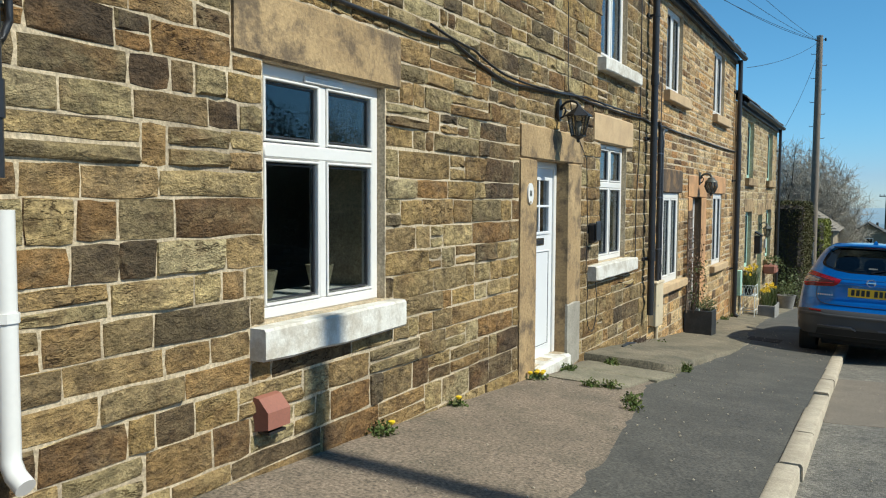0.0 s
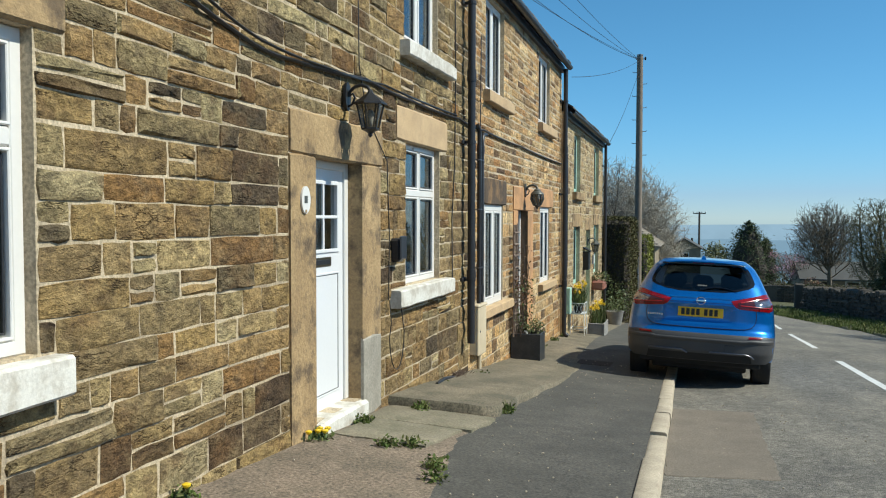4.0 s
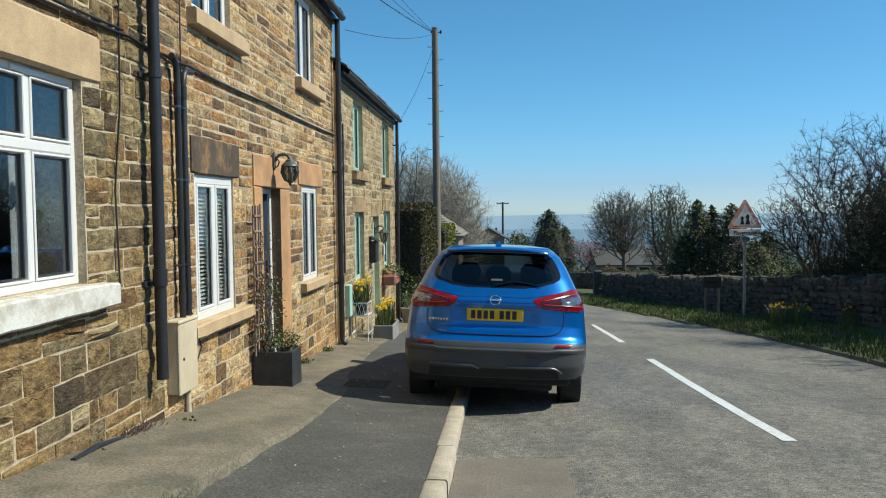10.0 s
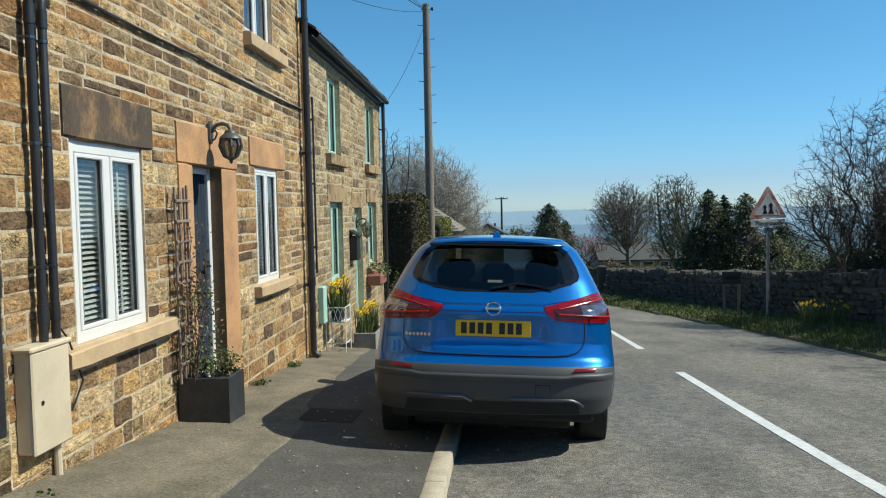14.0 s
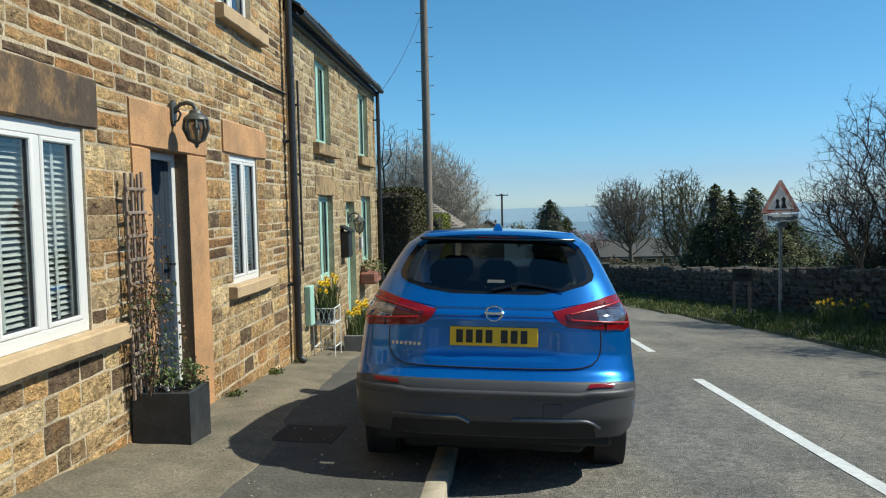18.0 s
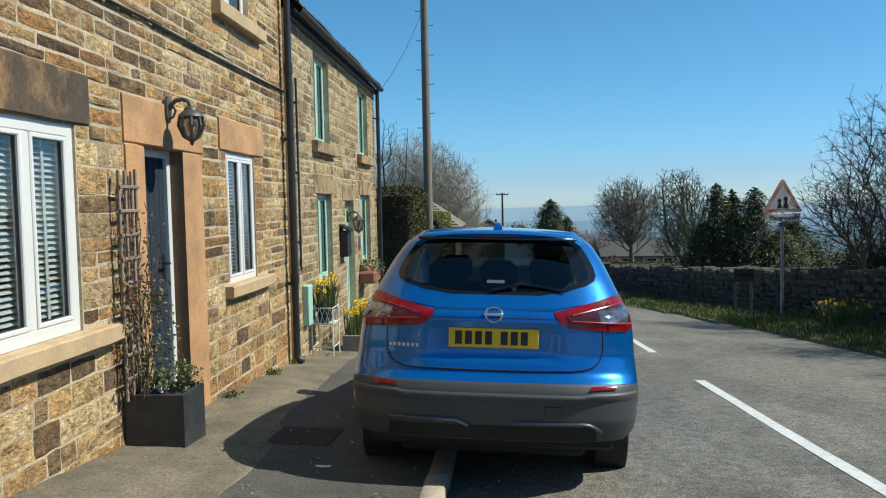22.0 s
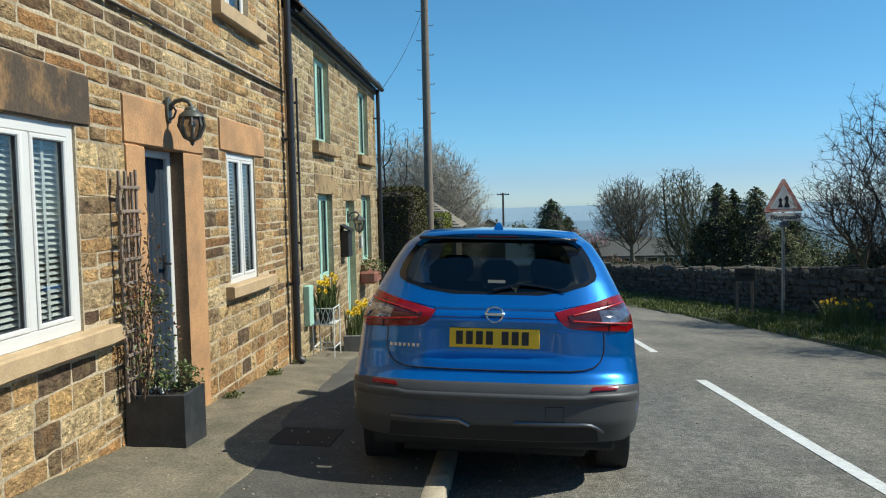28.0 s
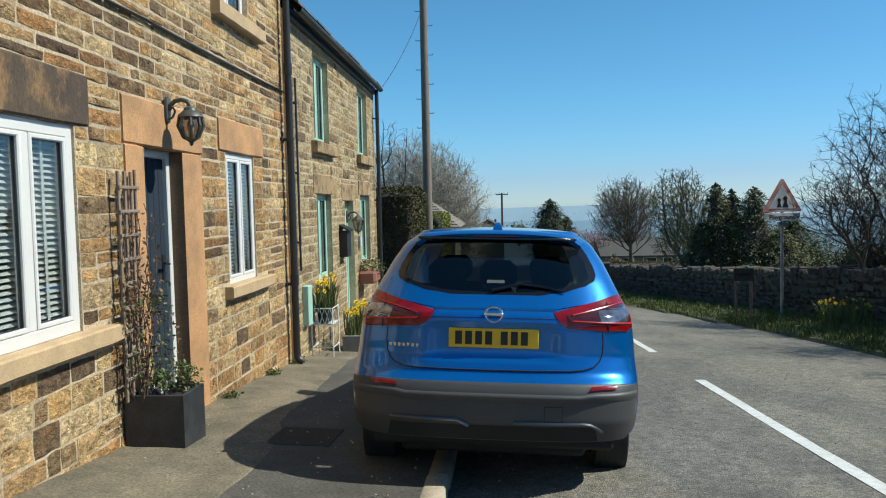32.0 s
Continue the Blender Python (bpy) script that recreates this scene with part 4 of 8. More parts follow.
for k, m in (("l1", M_LINTEL), ("l2", M_BUFF), ("d1", M_LINTEL)):
    surround(cottage_a, *LIN[k], m, label="large weathered sandstone lintel")
for k, m in (("l3", M_LINTEL_DARK), ("l4", M_ORANGE), ("d2", M_ORANGE)):
    surround(cottage_b, *LIN[k], m, label="orange sandstone lintel" if m is M_ORANGE else "blackened sandstone lintel")
for k in ("s1", "s2", "sa"):
    surround(cottage_a, *SILL[k], M_WHITE_SILL, 0.10, "sill", "white-painted worn stone sill", 0.009)
for k in ("s3", "s4", "sb1", "sb2"):
    surround(cottage_b, *SILL[k], M_BUFF, 0.09, "sill", "buff sandstone sill")
for k in ("j1a", "j1b"):
    surround(cottage_a, *JAMB[k], M_LINTEL, 0.02, "door_jamb", "worn brown sandstone door jamb", 0.007)
for k in ("j2a", "j2b"):
    surround(cottage_b, *JAMB[k], M_ORANGE, 0.02, "door_jamb", "orange sandstone door jamb")
g = Geo()
g.box(FACE - 0.17, FACE + 0.012, DOOR2[1] - 0.006, DOOR2[1] - 0.001, DOOR2[2], DOOR2[3] - 0.005)
part("door_reveal", g, M_LINTEL_BROWN, cottage_b, "bare brown stone lining of the doorway")
for y0, y1, z0, z1 in ((9.55, 10.85, 1.67, 1.95), (13.05, 14.4, 1.68, 1.95), (11.5, 12.7, 1.58, 1.86)):
    g = Geo()
    slab(g, FACE_C - 0.2, FACE_C + 0.015, y0, y1, z0, z1)
    part("lintel", g, M_LINTEL, cottage_c)
for y0, y1, z0, z1 in ((9.5, 10.9, 2.22, 2.38), (12.95, 14.4, 2.24, 2.40), (9.5, 10.9, 0.33, 0.47), (12.95, 14.4, 0.33, 0.47)):
    g = Geo()
    slab(g, FACE_C - 0.2, FACE_C + 0.09, y0, y1, z0, z1)
    part("sill", g, M_LINTEL, cottage_c, "brown sandstone sill")

WL = "white plastic window with two lights"
window("window", cottage_a, *x_w1, M_UPVC, 0.40, x=0.05, label="white plastic window with two top lights", w=0.058, sash=0.014)
window("window", cottage_a, *x_w2, M_UPVC, 0.42, x=0.05, label="white plastic window with two top lights", w=0.05, sash=0.016)
window("window", cottage_a, *x_ua, M_UPVC, 0.0, x=0.05, label=WL)
window("window", cottage_a, -8.9, -8.0, 3.37, 4.5, M_UPVC, 0.0, label=WL)
window("window", cottage_a, -4.97, -4.03, 3.37, 4.5, M_UPVC, 0.0, label=WL)
for k in ("w3", "w4", "ub1", "ub2"):
    window("window", cottage_b, *WIN[k], M_UPVC, 0.0, x=0.085 if k in ("w3", "w4") else 0.05, label=WL, w=0.075 if k == "w3" else 0.055)
for k in ("c1", "c2", "c3", "c4"):
    window("window", cottage_c, *WIN[k], M_MINT, 0.0, x=FACE_C - 0.08, label="mint-green casement window")

# ---- parked car ----
def paint(name, col, dark, flake=0.55):
    m = mat(name, col, dark, 1.5, 0.28, 0.0, 300, metal=flake, speck=0.06, coat=1.0)
    b = m.node_tree.nodes["Principled BSDF"]
    b.inputs["Coat Roughness"].default_value = 0.04
    return m


M_BLUE = paint("metallic blue car paint", (0.005, 0.158, 0.52), (0.005, 0.142, 0.475))
M_BUMPER = mat("grey textured plastic", (0.06, 0.06, 0.062), (0.05, 0.05, 0.051), 5, 0.5, 0.15, 300, speck=0.12)
M_UNDER = mat("black underbody", (0.012, 0.012, 0.012), (0.018, 0.018, 0.018), 5, 0.8, 0.1)
M_TYRE = mat("tyre rubber", (0.02, 0.02, 0.02), (0.035, 0.034, 0.032), 9, 0.8, 0.3, 90)
M_RIM = mat("dark alloy", (0.2, 0.2, 0.21), (0.15, 0.15, 0.16), 4, 0.3, 0.0, 80, metal=1.0, speck=0.05)
M_REDLENS = mat("red lamp lens", (0.27, 0.004, 0.008), (0.13, 0.002, 0.004), 9, 0.16, 0.0, 200, speck=0.15, coat=0.3, spec=0.4)
M_SMOKE = mat("smoky dark lamp lens", (0.06, 0.008, 0.010), (0.11, 0.03, 0.03), 16, 0.1, 0.0, 200, metal=0.3, speck=0.3, coat=0.6)
M_REDGLOW = mat("bright red reflector strip", (0.55, 0.012, 0.015), (0.40, 0.006, 0.01), 9, 0.25, 0.0, 200, speck=0.1, coat=0.3)
M_CLEARLENS = mat("smoky clear lamp lens", (0.42, 0.41, 0.43), (0.06, 0.04, 0.045), 22, 0.06, 0.0, 200, metal=0.7, speck=0.2, coat=1.0)
M_CHROME = mat("chrome", (0.75, 0.76, 0.78), (0.6, 0.61, 0.62), 4, 0.12, 0.0, 90, metal=1.0, speck=0.03)
M_PLATE = mat("yellow reflective plate", (0.80, 0.50, 0.015), (0.74, 0.46, 0.015), 4, 0.35, 0.0, 90, speck=0.03)
M_INK = mat("black ink", (0.012, 0.012, 0.013), (0.02, 0.02, 0.02), 4, 0.5, 0.0)
M_GLOSSBLACK = mat("gloss black trim", (0.008, 0.008, 0.009), (0.012, 0.012, 0.012), 4, 0.12, 0.0, 90, speck=0.05)
M_TINT = glass("tinted car glass", (0.22, 0.235, 0.24))
M_SCREEN = glass("windscreen glass", (0.6, 0.64, 0.63))
M_SEAT = mat("dark seat cloth", (0.03, 0.03, 0.032), (0.022, 0.022, 0.023), 9, 0.9, 0.3)

CAR_Y, CAR_X = 3.44, 2.497
CAR_POSE = pose(CAR_X, CAR_Y, -0.115) @ pose(0, 0, 0, -4.4) @ pose(0, 0, 0, 0, 2.1) @ pose(0, 0, 0, 0, 0, -1.5)
BACK = [(0.2, 0.13), (0.27, 0.06), (0.40, 0.0), (0.55, 0.0), (0.60, 0.02), (0.655, 0.085), (0.75, 0.12), (0.92, 0.115), (0.97, 0.12), (1.0, 0.135), (1.03, 0.19), (1.08, 0.23), (1.2, 0.33), (1.35, 0.48), (1.43, 0.57), (1.5, 0.64)]
HALF = [(0.15, 0.78), (0.3, 0.845), (0.5, 0.865), (0.65, 0.868), (0.8, 0.855), (0.93, 0.838), (1.0, 0.82), (1.1, 0.772), (1.3, 0.68), (1.42, 0.61), (1.5, 0.5)]
DEEP = [(0.2, 0.5), (0.9, 0.5), (1.05, 0.42), (1.45, 0.3), (1.5, 0.28)]
ROUND = 3.2


def soft(table, z):
    return (lerp(table, z - 0.018) + 2 * lerp(table, z) + lerp(table, z + 0.018)) / 4


def skin(x, z, out=0.0):
    """A point on the car's rear skin, out metres proud of it."""
    h = soft(HALF, z)
    t = min(abs(x) / h, 0.9999)
    s = soft(BACK, z) + soft(DEEP, z) * (1 - (1 - t ** ROUND) ** (1 / ROUND))
    dish = max(0.0, 1 - (abs(x) / 0.40) ** 6) * max(0.0, 1 - (abs(z - 0.83) / 0.115) ** 4)
    return Vector((x, s - out + 0.022 * dish, z))


def patch(outline, out, thick=0.012, rows=12, cols=10):
    """A plate in the skin's shape, cut to an outline in (x, z) that each level crosses twice."""
    zs = [p[1] for p in outline]
    lo, hi = min(zs), max(zs)
    levels = sorted({lo + 1e-4, hi - 1e-4, *[z for z in zs if lo + 2e-3 < z < hi - 2e-3], *[lo + (hi - lo) * k / rows for k in range(1, rows)]})
    g = Geo()
    face, rear = [], []
    for z in levels:
        xs = []
        for (a, u), (b, v) in zip(outline, outline[1:] + outline[:1]):
            if (u - z) * (v - z) < 0:
                xs.append(a + (b - a) * (z - u) / (v - u))
        xs += [p[0] for p in outline if abs(p[1] - z) < 1e-9]
        a, b = min(xs), max(xs)
        face.append([skin(a + (b - a) * k / cols, z, out) for k in range(cols + 1)])
        rear.append([skin(a + (b - a) * k / cols, z, out - thick) for k in range(cols + 1)])
    g.grid(face)
    edge = face[0] + [r[-1] for r in face[1:]] + face[-1][::-1][1:] + [r[0] for r in face[::-1][1:]]
    edge2 = rear[0] + [r[-1] for r in rear[1:]] + rear[-1][::-1][1:] + [r[0] for r in rear[::-1][1:]]
    g.grid([edge, edge2])
    return g


def mirror(outline):
    return [(-x, z) for x, z in outline]


def curve(half):
    """A closed outline from its right half, listed from the bottom's middle to the top's middle."""
    return half + [(-x, z) for x, z in half[::-1] if x > 0]


WIN_HALF = [(0.0, 1.090), (0.25, 1.100), (0.42, 1.125), (0.54, 1.160), (0.595, 1.190), (0.608, 1.225), (0.595, 1.275), (0.56, 1.35), (0.525, 1.405), (0.50, 1.425), (0.30, 1.436), (0.0, 1.440)]
LAMP = [(0.745, 1.112), (0.68, 1.098), (0.60, 1.072), (0.345, 1.008), (0.37, 0.965), (0.40, 0.935), (0.435, 0.918), (0.62, 0.906), (0.775, 0.897), (0.822, 0.92), (0.812, 1.0), (0.775, 1.09)]
LENS = [(0.762, 1.076), (0.69, 1.062), (0.58, 1.034), (0.42, 0.992), (0.44, 0.956), (0.60, 0.942), (0.77, 0.934), (0.808, 0.96)]


def inside(x, z, outline):
    hit = False
    for (a, u), (b, v) in zip(outline, outline[1:] + outline[:1]):
        if (u > z) != (v > z) and x < a + (b - a) * (z - u) / (v - u):
            hit = not hit
    return hit


car = thing("car", (0, 0, 0), "metallic blue compact SUV parked half on the footway", "car")


def cpart(name, g, m, parent=None, label="", smart=40.0, smooth=False):
    ob = part(name, g, m, None, label, smooth, smart)
    ob.parent = parent or car
    return ob


# shell: rear skin running on into the sides
zs = [0.31 + 0.01 * k for k in range(120)]
glassy = [(x * 0.965, 1.262 + (z - 1.262) * 0.93) for x, z in curve(WIN_HALF)]
g = Geo()
arcs = [math.pi / 2 * k / 26 for k in range(27)]
half_u = [(math.sin(a)) ** (2 / ROUND) for a in arcs]
us = [-u for u in half_u[::-1][:-1]] + half_u
FRONT = [(0.3, 4.2), (0.75, 4.25), (0.95, 3.9), (1.0, 3.3), (1.1, 3.0), (1.5, 2.2)]
for i, z in enumerate(zs):
    h = soft(HALF, z)
    row = []
    for sgn in (-1, 1):
        side = []
        end = lerp(FRONT, z)
        base = skin(h * 0.9999, z).y
        for k, fr in enumerate((0.18, 0.4, 0.7, 1.0)):
            side.append(Vector((sgn * h * (1.0 if fr < 0.6 else (0.985 if fr < 0.9 else 0.86)), base + (end - base) * fr, z)))
        row.append(side)
    mid = [skin(u * h, z) for u in us]
    g.v.extend(tuple(p) for p in row[0][::-1] + mid + row[1])
n = len(us) + 8
for i in range(len(zs) - 1):
    for k in range(n - 1):
        zc = (zs[i] + zs[i + 1]) / 2
        if 4 <= k < n - 5:
            xc = sum(g.v[i * n + q][0] for q in (k, k + 1)) / 2
            if inside(xc, zc, glassy):
                continue
        if (k in (1, 2) or k in (n - 3, n - 4)) and 1.06 < zc < 1.40:
            continue
        g.f.append((i * n + k, i * n + k + 1, (i + 1) * n + k + 1, (i + 1) * n + k))
cpart("body_shell", g, M_BLUE, label="glossy metallic blue bodywork")
# roof and tail spoiler
g = Geo()
rows = []
for s, z, hw in ((0.455, 1.452, 0.50), (0.44, 1.470, 0.52), (0.47, 1.487, 0.535), (0.62, 1.503, 0.55), (1.0, 1.535, 0.565), (1.5, 1.555, 0.57), (2.0, 1.54, 0.56), (2.35, 1.50, 0.54)):
    rows.append([(hw * u, s + (0.10 * abs(u) ** 3 if s < 0.63 else 0), z - 0.035 * abs(u) ** 2.5 - (0.03 if abs(u) > 0.99 else 0)) for u in [-1 + k / 8 for k in range(17)]])
g.grid(rows)
cpart("roof", g, M_BLUE, label="blue roof with tail spoiler", smart=60)
g = Geo()
g.box(-0.49, 0.49, 0.455, 0.60, 1.432, 1.449, 0.004)
cpart("spoiler_underside", g, M_GLOSSBLACK)
g = Geo()
g.box(-0.13, 0.13, 0.452, 0.466, 1.449, 1.462, 0.003)
cpart("brake_light", g, M_REDLENS)
g = Geo()
g.v.extend([(-0.03, 0.63, 1.50), (0.03, 0.63, 1.50), (0.036, 0.72, 1.502), (0.024, 0.84, 1.51), (-0.024, 0.84, 1.51), (-0.036, 0.72, 1.502), (-0.027, 0.64, 1.522), (0.027, 0.64, 1.522), (0.010, 0.67, 1.550), (-0.010, 0.67, 1.550), (0.006, 0.70, 1.554), (-0.006, 0.70, 1.554), (0.004, 0.81, 1.518), (-0.004, 0.81, 1.518)])
g.f.extend([(0, 1, 7, 6), (6, 7, 8, 9), (9, 8, 10, 11), (11, 10, 12, 13), (13, 12, 3, 4), (1, 2, 10, 8), (1, 8, 7), (2, 3, 12, 10), (0, 9, 5), (0, 6, 9), (5, 9, 11), (5, 11, 13), (5, 13, 4)])
cpart("aerial_fin", g, M_BLUE, smart=60)
# rear window: black edge band and tinted pane
outer = curve(WIN_HALF)
g = Geo()
ring_o = [skin(x, z, 0.004) for x, z in outer]
ring_i = [skin(x * 0.93, 1.262 + (z - 1.262) * 0.87, 0.005) for x, z in outer]
g.grid([ring_o + ring_o[:1], ring_i + ring_i[:1]])
hatch = cpart("tailgate", patch([(0.645, 0.80), (0.635, 0.755), (0.60, 0.71), (0.54, 0.685), (0.45, 0.676), (-0.45, 0.676), (-0.54, 0.685), (-0.60, 0.71), (-0.635, 0.755), (-0.645, 0.80), (-0.65, 0.895), (-0.445, 0.912), (-0.395, 0.93), (-0.36, 0.965), (-0.335, 1.02), (-0.59, 1.066), (-0.60, 1.10), (0.60, 1.10), (0.59, 1.066), (0.335, 1.02), (0.36, 0.965), (0.395, 0.93), (0.445, 0.912), (0.65, 0.895)], 0.007, 0.012, 40, 40), M_BLUE, label="blue tailgate")
cpart("window_edge", g, M_GLOSSBLACK, hatch)
pane = cpart("rear_window", patch([(x * 0.95, 1.262 + (z - 1.262) * 0.9) for x, z in outer], 0.0035, 0.002, 16, 24), M_TINT, hatch, "dark tinted rear window", smooth=True)
pane.visible_shadow = False
for sgn in (1, -1):
    o = LAMP if sgn > 0 else mirror(LAMP)
    i = LENS if sgn > 0 else mirror(LENS)
    lamp = cpart("tail_lamp", patch(o, 0.012, 0.02, 16, 16), M_REDLENS, None, "red tail lamp with a smoky clear insert")
    cpart("smoked_lens", patch(i, 0.0165, 0.01, 8, 10), M_SMOKE, lamp, "smoky dark lens")
    c = [(0.60, 1.02), (0.62, 0.955), (0.768, 0.947), (0.797, 0.968), (0.778, 1.052)]
    cpart("clear_lens", patch(c if sgn > 0 else mirror(c), 0.0185, 0.008, 6, 6), M_CLEARLENS, lamp, "clear reversing lens")
    for a, b, c, d in ((0.45, 0.805, 0.962, 0.946), (0.45, 0.765, 0.994, 1.068)):
        g = Geo()
        pts = [skin(sgn * (a + (b - a) * k / 8), c + (d - c) * k / 8, 0.018) for k in range(9)]
        g.tube(pts, 0.006, 6)
        cpart("light_strip", g, M_REDGLOW, lamp)
    g = Geo()
    x0 = sgn * 0.662
    g.tube([skin(x0, 1.068, 0.0145), skin(x0, 1.03, 0.0195), skin(x0, 0.96, 0.0195), skin(x0, 0.9, 0.0145)], 0.003, 5)
    cpart("joint", g, M_GLOSSBLACK, lamp)
    # reflectors in the bumper
    cpart("reflector", patch([(sgn * 0.545, 0.580), (sgn * 0.70, 0.585), (sgn * 0.705, 0.607), (sgn * 0.56, 0.602)], 0.022, 0.012, 4, 5), M_REDLENS, None, "small red bumper reflector")
# dark bumper with its upper lip and lower sill
H = [(0.0, 0.295), (0.60, 0.295), (0.76, 0.285), (0.835, 0.345), (0.852, 0.48), (0.85, 0.60), (0.72, 0.612), (0.56, 0.608), (0.50, 0.572), (0.25, 0.566), (0.0, 0.566)]
bumper = cpart("bumper", patch(curve(H), 0.012, 0.03, 26, 44), M_BUMPER, None, "dark grey textured plastic bumper")
g = Geo()
xs_ = [-0.83 + 1.66 * k / 40 for k in range(41)]
lip = lambda x: 0.556 if abs(x) < 0.5 else 0.556 + 0.012 * min((abs(x) - 0.5) / 0.06, 1)
g.grid([[skin(x, lip(x), 0.012) for x in xs_], [skin(x, lip(x) - 0.004, 0.03) for x in xs_], [skin(x, lip(x) - 0.022, 0.032) for x in xs_], [skin(x, lip(x) - 0.05, 0.014) for x in xs_]])
cpart("bumper_lip", g, M_BUMPER, bumper, smart=80)
for x0, x1, z0, drop in ((-0.58, -0.13, 0.405, 1), (0.12, 0.62, 0.395, 1)):
    g = Geo()
    pts = [skin(x0 + (x1 - x0) * k / 14, z0 - (0.05 * max(0, (k - 11) / 3) ** 2 if x0 > 0 else 0.035 * max(0, (k - 12) / 2)), 0.018) for k in range(15)]
    g.tube(pts, 0.010, 6)
    cpart("skid_trim", g, M_RIM, bumper, "satin metal trim strip")
g = Geo()
g.grid([[skin(-0.58 + 1.16 * k / 30, 0.375, 0.0145) for k in range(31)], [skin(-0.60 + 1.2 * k / 30, 0.29, 0.0165) for k in range(31)]])
cpart("bumper_insert", g, M_UNDER, bumper)
g = Geo()
bar_pts = [(0.295, 0.49), (0.395, 0.49), (0.395, 0.405), (0.295, 0.405), (0.295, 0.49)]
g.tube([skin(x, z, 0.0125) for x, z in bar_pts], 0.0018, 4)
cpart("tow_cover", g, M_GLOSSBLACK, bumper)
# number plate with plain bars, round badge, script bars, wiper
plate = thing("number_plate")
plate.parent = car
plate["label"] = "yellow number plate"
g = Geo()
py = skin(0.0, 0.85).y - 0.012
g.box(-0.26, 0.26, py - 0.008, py, 0.797, 0.91, 0.003)
cpart("plate_blank", g, M_PLATE, plate)
for k in range(7):
    x = -0.222 + k * 0.058 + (0.032 if k > 3 else 0)
    g = Geo()
    g.box(x, x + 0.04, py - 0.0095, py - 0.008, 0.816, 0.893)
    cpart("bar", g, M_INK, plate)
g = Geo()
ly = skin(0, 0.992).y
ring = []
for k in range(28):
    a = 2 * math.pi * k / 28
    ring.append((0.048 * math.cos(a), ly - 0.018, 0.992 + 0.044 * math.sin(a)))
g.tube(ring + ring[:2], 0.006, 8)
badge = cpart("badge", g, M_CHROME, hatch, "round chrome badge")
g = Geo()
g.box(-0.056, 0.056, ly - 0.028, ly - 0.012, 0.983, 1.001, 0.003)
cpart("badge_bar", g, M_CHROME, hatch)
for k in range(7):
    g = Geo()
    x = -0.615 + k * 0.027
    p = skin(x + 0.009, 0.80, 0.009)
    g.box(x, x + 0.017, p.y - 0.003, p.y + 0.008, 0.79, 0.813, 0.002)
    cpart("script_bar", g, M_CHROME, hatch)
wiper = cpart("wiper", Geo().tube([skin(-0.02, 1.125, 0.02), skin(0.15, 1.165, 0.022), skin(0.30, 1.15, 0.02), skin(0.41, 1.122, 0.014)], [0.012, 0.009, 0.007, 0.005], 6), M_GLOSSBLACK, hatch)
cpart("sticker", patch([(-0.05, 1.168), (0.055, 1.168), (0.055, 1.186), (-0.05, 1.186)], -0.006, 0.001, 2, 3), M_UPVC, hatch)
# dark gap round the tailgate's lower edge
edge = [(0.628, 0.90), (0.632, 0.83), (0.628, 0.775), (0.61, 0.73), (0.575, 0.70), (0.52, 0.684), (0.44, 0.677), (0.22, 0.674), (0.0, 0.673)]
edge += [(-x, z) for x, z in edge[::-1][1:]]
fine_edge = [(a[0] + (b[0] - a[0]) * k / 4, a[1] + (b[1] - a[1]) * k / 4) for a, b in zip(edge, edge[1:]) for k in range(4)] + edge[-1:]
cpart("tailgate_gap", Geo().tube([skin(x, z, 0.0062) for x, z in fine_edge], 0.0042, 5), M_INK, hatch)
# black line laid over the tailgate's crease to draw its shade
cpart("hatch_crease", Geo().tube([skin(-0.36 + 0.72 * k / 24, 0.972, 0.0065) for k in range(25)], 0.0025, 4), M_INK, hatch)
# handle recess ledge above the plate
g = Geo()
g.grid([[skin(-0.36 + 0.72 * k / 24, 1.012, 0.008) for k in range(25)], [skin(-0.35 + 0.70 * k / 24, 1.022, 0.022) for k in range(25)], [skin(-0.345 + 0.69 * k / 24, 1.034, 0.007) for k in range(25)]])
cpart("tailgate_ridge", g, M_BLUE, hatch, smart=70)
